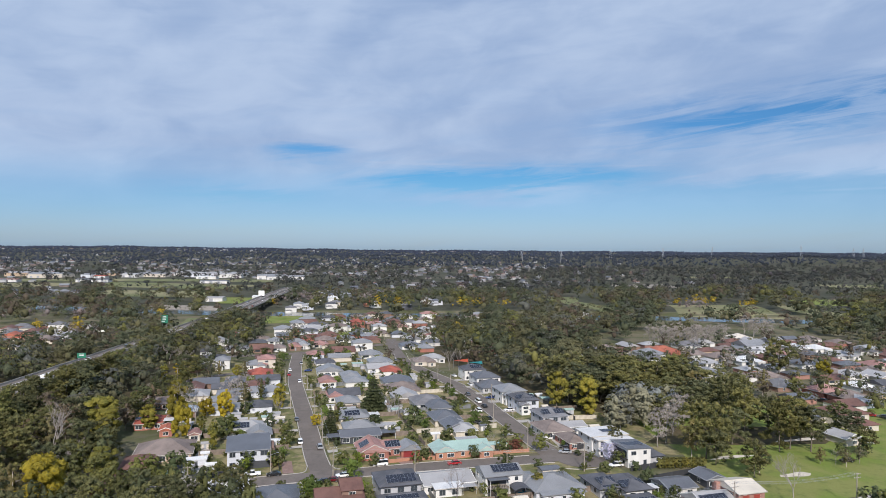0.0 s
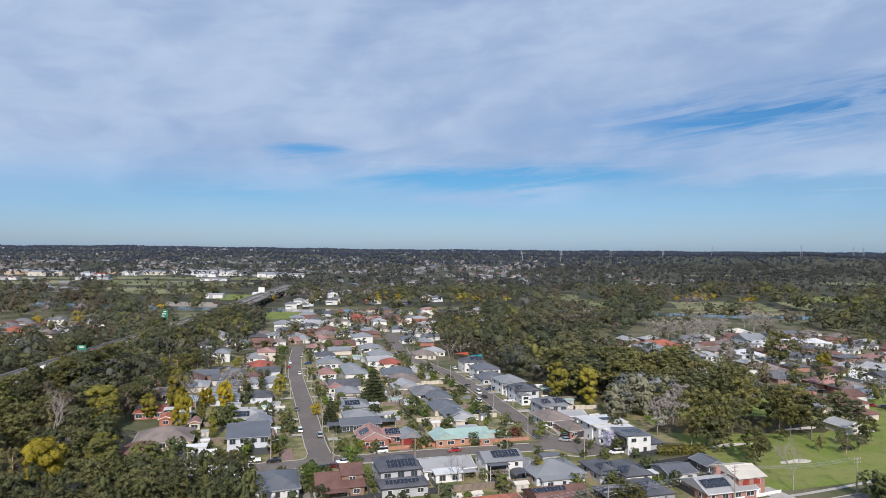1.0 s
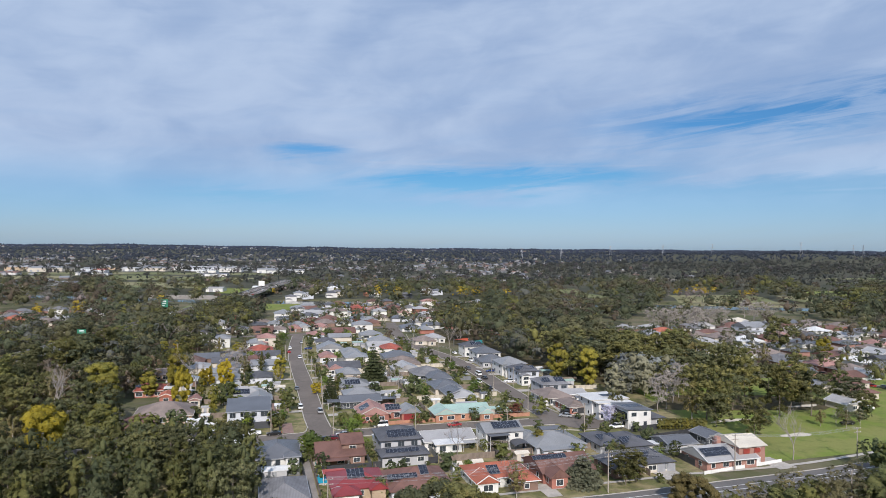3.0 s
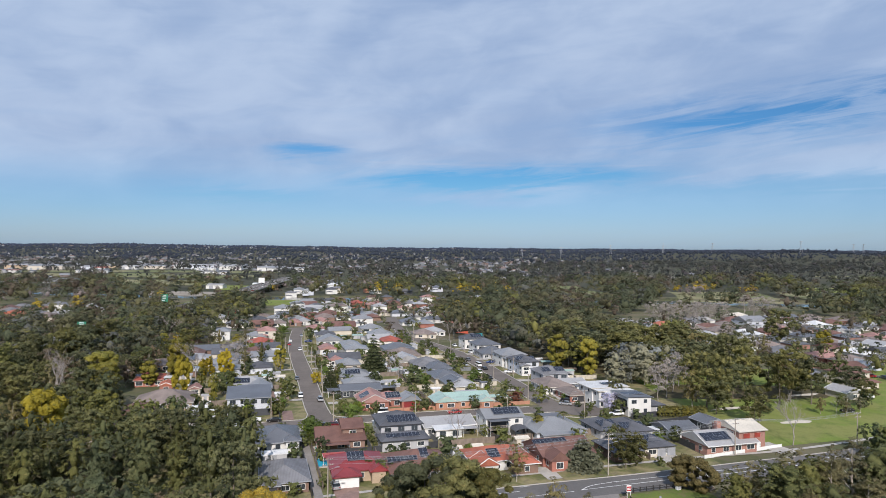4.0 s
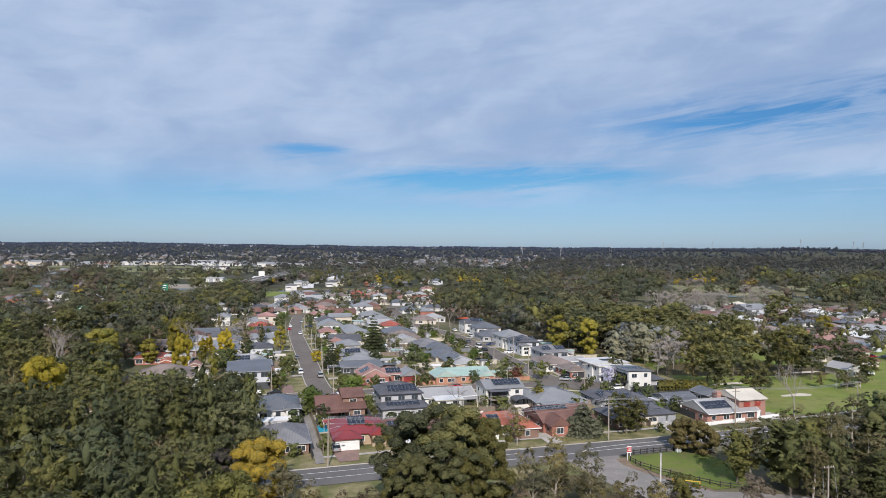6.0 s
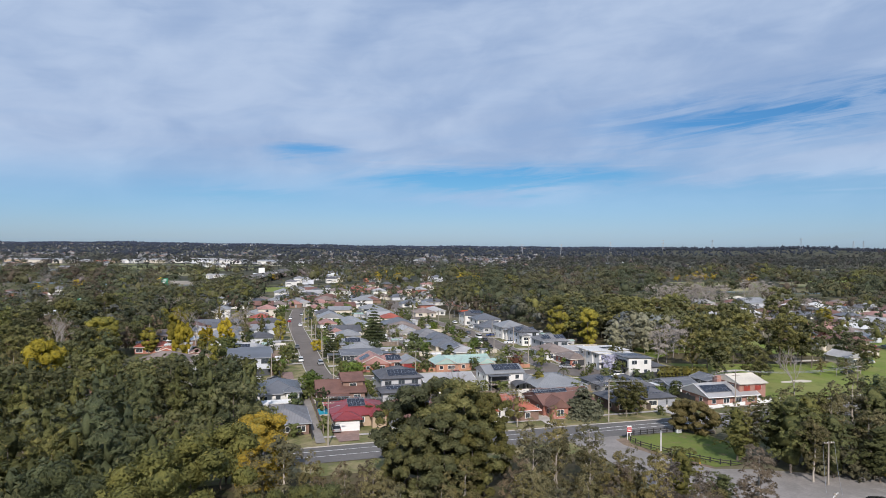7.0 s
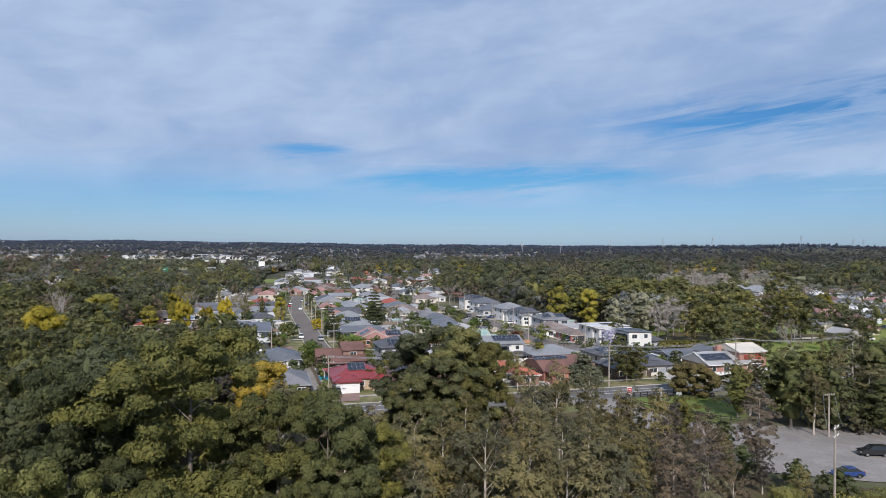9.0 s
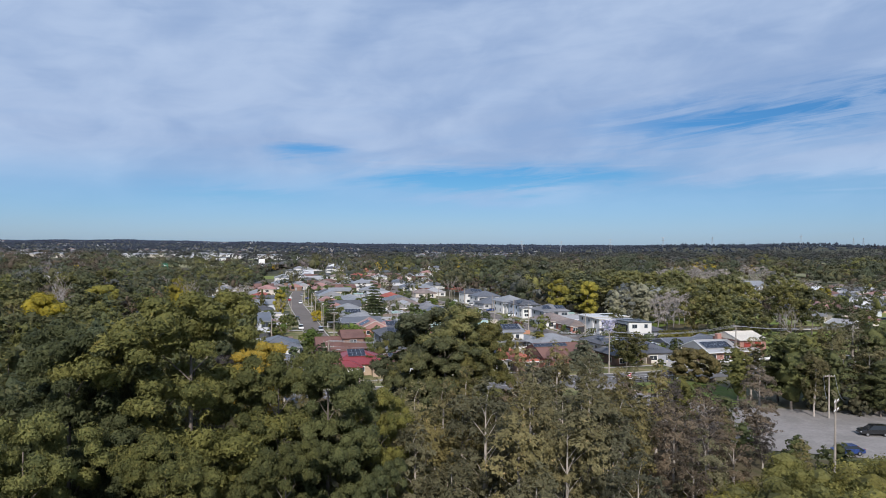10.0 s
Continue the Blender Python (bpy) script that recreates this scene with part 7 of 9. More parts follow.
plant("hedge", 74.0, 216.3, 3.7, 243)
plant("hedge", 75.2, 216.3, 3.7, 244)
plant("hedge", 76.3, 216.4, 3.7, 245)
plant("hedge", 77.5, 216.5, 3.7, 246)
plant("hedge", 78.6, 216.6, 3.7, 247)
plant("hedge", 79.8, 216.7, 3.7, 248)
plant("hedge", 80.9, 216.8, 3.6, 249)
plant("hedge", 82.1, 216.8, 3.6, 250)
plant("hedge", 83.2, 216.9, 3.6, 251)
plant("hedge", 84.4, 217.0, 3.6, 252)
plant("hedge", 85.5, 217.1, 3.6, 253)
plant("hedge", 86.7, 217.2, 3.6, 254)
plant("olive", 128, 222, 6.0, 255, 1.2)
plant("olive", 135, 219, 6.5, 256, 1.2)
plant("olive", 142, 223, 6.0, 257, 1.2)
plant("gum", 150, 232, 10.0, 258, 1.1)
plant("gum", 156, 250, 12.0, 259, 1.1)
plant("gum", 108, 244, 14.0, 260, 1.2)
# ---- woods ----
def inside(x, y, poly):
    hit, j = False, len(poly) - 1
    for i in range(len(poly)):
        (xi, yi), (xj, yj) = poly[i], poly[j]
        if (yi > y) != (yj > y) and x < (xj - xi) * (y - yi) / (yj - yi) + xi:
            hit = not hit
        j = i
    return hit


def near_road(x, y, extra=1.5):
    for line, half in ROADLINES:
        for a, b in zip(line, line[1:]):
            d = b - a
            k = max(0.0, min(1.0, ((x - a.x) * d.x + (y - a.y) * d.y) / max(d.length_squared, 1e-6)))
            if (a.x + d.x * k - x) ** 2 + (a.y + d.y * k - y) ** 2 < (half + extra) ** 2:
                return True
    return False


def on_house(x, y, extra):
    u, v = x * GC + y * GS, -x * GS + y * GC
    return any(abs(u - a) < w + extra and abs(v - b) < d + extra for a, b, w, d in RECT)


TREES = []


def scatter(poly, kinds, spacing, low, high, seed, clear=8.0, roads=2.5, wide=1.0, keep=None):
    """A wood: trees of several kinds at uneven spacing over a polygon of the world. With keep, the places farther than that are returned for one joined wood."""
    rest = []
    rng = random.Random(seed)
    xs, ys = [p[0] for p in poly], [p[1] for p in poly]
    area = (max(xs) - min(xs)) * (max(ys) - min(ys))
    for _ in range(int(area / spacing ** 2 * 2.2)):
        x, y = rng.uniform(min(xs), max(xs)), rng.uniform(min(ys), max(ys))
        if not inside(x, y, poly) or any((x - a) ** 2 + (y - b) ** 2 < (spacing * 0.78) ** 2 for a, b in TREES[-400:]):
            continue
        if abs(x - motorway_x(y)) < 15 or on_house(x, y, clear - 6.5) or near_road(x, y, roads) or any((x - a) ** 2 + (y - b) ** 2 < 56 for a, b in STAND):
            continue
        TREES.append((x, y))
        if keep and not keep(x, y):
            rest.append((x, y))
            continue
        h, off = rng.uniform(low, high), x - motorway_x(y)
        if off < 32 and y < 450:
            h = 7.1 + 0.41 * off * rng.uniform(0.95, 1.05)
        plant(rng.choice(kinds), x, y, h, len(TREES), wide)
    return rest


WOODMIX = ("gum", "gum", "oak", "olive", "oak", "bright", "gum", "brown")
# she-oaks between the close trees and the main road, and beyond it
scatter(((-125, 66), (-50, 72), (-38, 84), (-40, 112), (-46, 120), (-130, 100)), ("oak", "oak", "oak", "gum"), 5.8, 14, 18.5, 1, 4)
scatter(((-150, 112), (-50, 137), (-47, 168), (-70, 176), (-160, 150)), ("oak", "oak", "gum", "oak"), 6.2, 12.5, 16.5, 2, 7)
scatter(((-175, 150), (-78, 178), (-100, 205), (-120, 225), (-190, 215)), ("gum", "gum", "bright", "olive", "oak"), 7.0, 11, 16, 3, 8)
scatter(((-56, 104), (-40, 108), (-33, 120), (-36, 128), (-48, 128), (-60, 120)), ("oak", "oak", "brown", "gum"), 5.4, 12, 15, 21, 3, 0.8)
scatter(((-60, 136), (-44, 140), (-44, 146), (-46, 164), (-52, 172), (-62, 168)), ("oak", "oak", "oak", "gum"), 5.6, 13.5, 17.5, 22, 3, 1.0)
# understorey of the close trees
scatter(((-14, 44), (40, 48), (34, 112), (24, 122), (-16, 120), (-22, 80)), ("under",), 7.4, 2.5, 5.5, 14, 4, 2)
scatter(((-80, 40), (-16, 50), (-22, 100), (-100, 80)), ("under",), 12, 2.5, 5, 15, 4, 2)
scatter(((62, 124), (112, 142), (150, 158), (150, 146), (110, 128), (84, 112), (72, 117)), ("under", "olive", "under"), 5.5, 3, 8, 16, 4, 2)
# the belt along the motorway
BELT = scatter(((-205, 215), (-128, 228), (-118, 262), (-128, 330), (-142, 372), (-196, 380), (-205, 300)), WOODMIX, 6.8, 10, 15.5, 4, 9, keep=lambda x, y: y < 270 or x > -142 or x - motorway_x(y) < 32)
BELT += scatter(((-178, 372), (-140, 378), (-120, 402), (-135, 470), (-150, 560), (-178, 640), (-206, 640), (-196, 480)), WOODMIX, 7.0, 11, 16, 5, 9, keep=lambda x, y: False)
BELT += scatter(((-400, 250), (-212, 285), (-214, 420), (-226, 560), (-262, 470), (-330, 440), (-400, 400)), ("gum", "oak", "brown", "gum"), 7.8, 9, 13, 6, 9, keep=lambda x, y: False)
# the creek wood beside the two-storey houses
CREEK = scatter(((-12, 500), (6, 412), (28, 392), (40, 330), (62, 288), (78, 262), (96, 262), (118, 288), (126, 340), (130, 420), (118, 520), (60, 590), (10, 590)), ("gum", "gum", "gum", "bright", "olive", "gum"), 9.2, 14, 21, 7, 11, wide=1.25, keep=lambda x, y: y < 330)
# the thicket west of the side street
scatter(((-126, 300), (-100, 292), (-80, 294), (-88, 334), (-104, 350), (-122, 372), (-140, 372), (-132, 330)), ("gum", "gum", "olive", "oak", "gum"), 7.4, 9, 15, 8, 9, 1.5)
for x, y, h in ((-197, 455, 17), (-190, 442, 16.5), (-203, 466, 17), (-165, 300, 17.5), (-171, 308, 17.5), (-160, 296, 17)):
    plant("gum", x, y, h, 3)
# trees close to the motorway's near edge
MOTOR = [(motorway_x(y) + 14.5 + (i * 7 % 5) * 2.2, y) for i, y in enumerate(range(400, 650, 3))]
BANK = [(motorway_x(y) + 15.0 + (i * 5 % 4) * 2.6, y) for i, y in enumerate((*range(392, 446, 4), *range(486, 626, 4)))]
# garden trees among the houses
scatter(((-90, 170), (60, 165), (70, 200), (20, 300), (-20, 400), (-60, 440), (-120, 440), (-100, 300)), ("garden", "shrub", "shrub", "shrub", "shrub", "fresh"), 7.4, 1.8, 5.8, 10, 7.2, 3.2)
SUBURB = scatter(((140, 330), (190, 270), (330, 300), (390, 330), (460, 520), (200, 520), (140, 460)), ("gum",), 9.5, 5, 13, 11, 8.0, 2, keep=lambda x, y: False)
scatter(((112, 262), (138, 246), (160, 252), (176, 290), (196, 336), (140, 352), (128, 320)), ("gum", "gum", "olive", "bright", "gum"), 15.5, 12, 17, 23, 8.0, 2, wide=0.95)
SUBURB += scatter(((-60, 440), (-20, 400), (-10, 480), (20, 640), (-120, 640), (-120, 440)), ("garden", "gum"), 9.5, 5, 12, 12, 7.6, 2.0, keep=lambda x, y: False)


def wood_mass(name, label, materials, spots, seed, low, high, leaves, size, lobes=5, core=0, mix=(0.46, 0.34, 0.08, 0.07, 0.05), steady=False, broad=(0.28, 0.44)):
    """Many far trees joined as one wood: rounded crowns of leafy lobes over a plain heart, each tree in the leaves of its kind."""
    rng = np.random.default_rng(seed)
    bodies, heads, kb, kh = [], [], [], []
    share = np.array(mix[: len(materials)]) / sum(mix[: len(materials)])
    for x, y in spots:
        h = rng.uniform(low, high) * (1.0 if steady else rng.choice((0.6, 0.85, 1.0, 1.2)))
        z = lie(x, y)
        r = h * rng.uniform(*broad)
        tree = rng.choice(len(materials), p=share)
        mid, half = z + h * 0.56, h * 0.42
        if lobes > 2:
            bodies.append(((x, y, mid), (r * 0.42, r * 0.42, half * 0.55)))
            kb.append(tree)
        turn, tip = rng.uniform(0, 6.28), rng.uniform(-0.15, 0.15, 2) * r
        for i in range(lobes):
            a = turn + 2.4 * i + rng.uniform(-0.35, 0.35)
            up = 0.2 if lobes == 1 else 0.98 - (1.75 if lobes > 6 else 1.45) * (i + 0.2) / lobes + rng.uniform(-0.12, 0.12)
            out = 0.0 if lobes == 1 else math.sqrt(max(0.0, 1 - min(1.0, abs(up)) ** 2)) * rng.uniform(0.72, 1.0)
            q = r * rng.uniform(0.75, 1.2) * min(1.0, 1.25 / math.sqrt(lobes) + 0.03)
            heads.append(((x + math.cos(a) * r * out + tip[0] * up, y + math.sin(a) * r * out + tip[1] * up, min(mid + half * up, z + h - q * 0.6)), (q, q * rng.uniform(0.85, 1.15), q * rng.uniform(0.68, 0.9) * (1.3 if lobes < 3 else 1.0)), (math.cos(a) * out, math.sin(a) * out, up)))
            kh.append(tree)
    tagged(new(name, foliage(name, rng, bodies + heads, 0, leaves, size, materials, core, 0.5, 0.3, 0.35, 1.4, 0.86, np.array(kb + kh), len(bodies), 0.18)), label, "woods", kind="stuff")


def wood_leaf(name, dark, light, third):
    m = bpy.data.materials.new(name)
    m.use_nodes = True
    k = Net(m.node_tree)
    at = k.node("ShaderNodeNewGeometry")
    leaf = at.outputs["Random Per Island"]
    big = k.noise(at.outputs["Position"], 0.022, 3.0, 0.6)
    mid = k.noise(at.outputs["Position"], 0.10, 2.0, 0.5)
    col = k.mix(k.math("ADD", k.math("MULTIPLY", leaf, 0.24), k.math("MULTIPLY", k.step(mid, 0.3, 0.7), 0.56)), dark, light)
    col = k.mix(k.math("MULTIPLY", k.step(big, 0.55, 0.72), 0.7), col, third)
    stand = k.math("ADD", 0.52, k.math("MULTIPLY", k.noise(at.outputs["Position"], 0.075, 1.0, 0.5), 0.96))
    col = k.mix(1.0, col, k.join(stand, stand, stand), "MULTIPLY")
    speck = k.step(k.noise(at.outputs["Position"], 1.1, 4.0, 0.75), 0.36, 0.62, 0.76, 1.14)
    col = k.mix(1.0, col, k.join(speck, speck, speck), "MULTIPLY")
    p = k.node("ShaderNodeBsdfPrincipled")
    k.put(p.inputs["Base Color"], col)
    p.inputs["Roughness"].default_value, p.inputs["Specular IOR Level"].default_value = 0.75, 0.15
    k.put(k.node("ShaderNodeOutputMaterial").inputs[0], p.outputs[0])
    return m


# leaves of the joined woods: dark gum, olive gum, yellow-green, brownish, grey
MIDLEAF = (wood_leaf("dark_wood_leaves", (0.040, 0.050, 0.030), (0.102, 0.112, 0.062), (0.094, 0.086, 0.063)), wood_leaf("olive_wood_leaves", (0.060, 0.062, 0.034), (0.150, 0.140, 0.068), (0.117, 0.096, 0.070)),
           wood_leaf("yellow_green_wood_leaves", (0.075, 0.080, 0.025), (0.187, 0.178, 0.057), (0.159, 0.145, 0.057)), wood_leaf("brownish_wood_leaves", (0.063, 0.051, 0.037), (0.126, 0.101, 0.071), (0.122, 0.094, 0.072)),
           wood_leaf("grey_wood_leaves", (0.071, 0.075, 0.064), (0.136, 0.141, 0.124), (0.131, 0.130, 0.114)))
# blue distance haze is mixed into these leaf colours, more the farther off
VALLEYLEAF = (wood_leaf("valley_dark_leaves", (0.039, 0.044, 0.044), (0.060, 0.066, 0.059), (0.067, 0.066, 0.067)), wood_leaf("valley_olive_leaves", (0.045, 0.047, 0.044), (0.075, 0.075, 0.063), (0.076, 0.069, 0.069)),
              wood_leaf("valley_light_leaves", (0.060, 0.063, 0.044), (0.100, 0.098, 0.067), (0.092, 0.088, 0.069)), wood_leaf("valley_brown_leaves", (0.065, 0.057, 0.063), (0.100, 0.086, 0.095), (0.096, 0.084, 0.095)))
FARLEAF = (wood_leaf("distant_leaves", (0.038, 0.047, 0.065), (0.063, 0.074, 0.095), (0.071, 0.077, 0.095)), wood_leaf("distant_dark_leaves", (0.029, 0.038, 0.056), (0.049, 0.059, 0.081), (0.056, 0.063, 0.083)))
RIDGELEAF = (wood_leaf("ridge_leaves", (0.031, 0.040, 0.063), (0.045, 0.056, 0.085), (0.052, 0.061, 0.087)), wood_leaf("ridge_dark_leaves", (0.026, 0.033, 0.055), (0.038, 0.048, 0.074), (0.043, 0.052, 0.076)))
BLOOM = (wood_leaf("wattle_wood_bloom", (0.20, 0.15, 0.02), (0.42, 0.31, 0.04), (0.30, 0.23, 0.04)),)
TWIGS = (wood_leaf("bare_wood_twigs", (0.14, 0.115, 0.11), (0.25, 0.215, 0.205), (0.21, 0.16, 0.15)),)


def open_land(x, y):
    """Places without woods: water, paddocks, roads, the motorway."""
    if abs(y - float(river_y(x))) < 25:
        return True
    for x0, x1, y0, y1, _ in PADDOCKS:
        if x0 - 4 < x < x1 + 4 and y0 - 4 < y < y1 + 4:
            return True
    for x0, x1, y0, y1 in ((150, 222, 470, 520), (205, 262, 520, 655), (300, 330, 600, 655), (-420, -290, 485, 560), (-150, 60, 440, 690)):
        if x0 < x < x1 and y0 < y < y1:
            return True
    if abs(x - motorway_x(y)) < 17 and 200 < y < 1100:
        return True
    return False


def spots(seed, count, y0, y1, density):
    """Random places in the wedge of land that the eye overlooks, thinned by density(x, y)."""
    rng = random.Random(seed)
    out = []
    while len(out) < count:
        y = math.sqrt(rng.uniform(y0 ** 2, y1 ** 2))
        x = rng.uniform(-0.74, 0.74) * y
        thick = noise.noise(Vector((x / 95.0, y / 130.0, 9.0))) * 0.9 + 0.75
        if rng.random() < density(x, y) * thick and not open_land(x, y) and not near_far_house(x, y):
            out.append((x, y))
    return out


HOUSESPOTS = {}


def near_far_house(x, y):
    key = (int(x // 30), int(y // 30))
    for i in (-1, 0, 1):
        for j in (-1, 0, 1):
            for a, b in HOUSESPOTS.get((key[0] + i, key[1] + j), ()):
                if (x - a) ** 2 + (y - b) ** 2 < 121:
                    return True
    return any((x - a) ** 2 + (y - b) ** 2 < 130 for a, b, _ in FOOT) if y < 900 else False


def town(x, y):
    """How built-up the far land is, 0 to 1."""
    s = x / y
    left = float(smooth(-s, -0.02, 0.10)) * (0.9 if y > 1500 else 0.25)
    mid = math.exp(-((s - 0.04) / 0.16) ** 2) * float(smooth(y, 1100, 1350))
    patchy = noise.noise(Vector((x / 190.0, y / 260.0, 2.0))) * 0.5 + 0.5
    return max(left, mid) * (1.0 if patchy > 0.46 else 0.12) * (1.0 - 0.88 * float(smooth(y, 2000, 3000)))


def far_houses():
    rng = random.Random(77)
    wv, wf, rv, rf, n = [], [], [], [], 0
    while n < 900:
        y = rng.uniform(930, 1000) if rng.random() < 0.05 else math.sqrt(rng.uniform(1000 ** 2, 4000 ** 2))
        x = rng.uniform(-0.72, 0.72) * y
        if rng.random() > town(x, y) or open_land(x, y):
            continue
        n += 1
        HOUSESPOTS.setdefault((int(x // 30), int(y // 30)), []).append((x, y))
        z, a = lie(x, y) - 0.3, rng.choice((0.28, 0.28 + math.pi / 2, 1.0)) + rng.uniform(-0.1, 0.1)
        w, d, e = rng.uniform(9, 15), rng.uniform(8, 11), rng.choice((2.8, 3.0, 5.4))
        c, s = math.cos(a), math.sin(a)

        def turned(px, py, pz):
            return (x + px * c - py * s, y + px * s + py * c, z + pz)

        b = len(wv)
        wv += [turned(px, py, pz) for pz in (0, e) for px, py in ((-w / 2, -d / 2), (w / 2, -d / 2), (w / 2, d / 2), (-w / 2, d / 2))]
        wf += [(b, b + 1, b + 5, b + 4), (b + 1, b + 2, b + 6, b + 5), (b + 2, b + 3, b + 7, b + 6), (b + 3, b, b + 4, b + 7)]
        b, o, q = len(rv), 0.6, rng.uniform(2.0, 3.0)
        k = rng.choice((0.0, d / 2))
        rv += [turned(px, py, e) for px, py in ((-w / 2 - o, -d / 2 - o), (w / 2 + o, -d / 2 - o), (w / 2 + o, d / 2 + o), (-w / 2 - o, d / 2 + o))] + [turned(-w / 2 - o + k, 0, e + q), turned(w / 2 + o - k, 0, e + q)]
        rf += [(b, b + 1, b + 5, b + 4), (b + 2, b + 3, b + 4, b + 5), (b + 1, b + 2, b + 5), (b + 3, b, b + 4), (b + 3, b + 2, b + 1, b)]
    root = empty("far_suburb", pose(0, 0, 0), "hundreds of small far houses with pale walls and mixed roofs", "houses", kind="stuff")
    part("far_walls", quick_mesh("far_walls", wv, wf, islands("far_wall_colours", ((0.36, 0.36, 0.36), (0.24, 0.22, 0.20), (0.28, 0.28, 0.28), (0.18, 0.14, 0.125), (0.20, 0.21, 0.22)))), None, root)
    part("far_roofs", quick_mesh("far_roofs", rv, rf, islands("far_roof_colours", ((0.11, 0.12, 0.145), (0.19, 0.12, 0.10), (0.15, 0.135, 0.13), (0.19, 0.20, 0.215), (0.085, 0.09, 0.105), (0.28, 0.29, 0.30), (0.13, 0.14, 0.165)))), None, root)


def end_houses():
    """Small houses between the street ends and the river."""
    rng = random.Random(64)
    n = 0
    for _ in range(900):
        x, y = rng.uniform(-138, 40), rng.uniform(450, 675)
        w, d, e = rng.uniform(11, 16), rng.uniform(9, 12), rng.choice((2.7, 2.7, 5.4))
        if near_road(x, y, 8.0) or any((x - a) ** 2 + (y - b) ** 2 < 200 for a, b, _ in FOOT) or abs(y - float(river_y(x))) < 45:
            continue
        wall, cover = rng.choice(("white", "white", "cream", "pale", "brown", "red")), rng.choice(("grey", "steel", "brown", "silver", "charcoal", "pink", "taupe", "slate"))
        h = empty("house", pose(x, y, 0, 0, 0, 16 + rng.choice((0, 90)) + rng.uniform(-4, 4)), f"{'two-storey' if e > 3 else 'low'} {wall} walled house with {cover} hip roof near the river", "house")
        part("wall", crate(-w / 2, w / 2, -d / 2, d / 2, 0, e), WALLS[wall], h)
        v, f = roof_mesh("hip", w, d, 2.3, 0.6)
        part("roof", quick_mesh("roof", v, f, ROOFS[cover]), None, h).location.z = e
        FOOT.append((x, y, 9))
        n += 1
        if n == 62:
            return


end_houses()


def warehouse(x, y, w, d, e, cover, wall, turn=0.0):
    h = empty("warehouse", pose(x, y, lie(x, y) - 0.3, 0, 0, turn), "large pale steel warehouse across the river", "warehouse", "warehouses across the river")
    part("wall", crate(-w / 2, w / 2, -d / 2, d / 2, 0, e), WALLS[wall], h)
    v, f = roof_mesh("gable", w, d, e * 0.35, 0.4)
    ob = part("roof", quick_mesh("roof", v, f, ROOFS[cover]), None, h)
    ob.location.z = e
    for i in range(int(w / 14) if y < 1400 else 0):
        part("roller_door", crate(-w / 2 + 7 + i * 14 - 2.5, -w / 2 + 7 + i * 14 + 2.5, -d / 2 - 0.12, -d / 2, 0.2, 4.5), GREYTRIM, h)
    HOUSESPOTS.setdefault((int(x // 30), int(y // 30)), []).append((x, y))


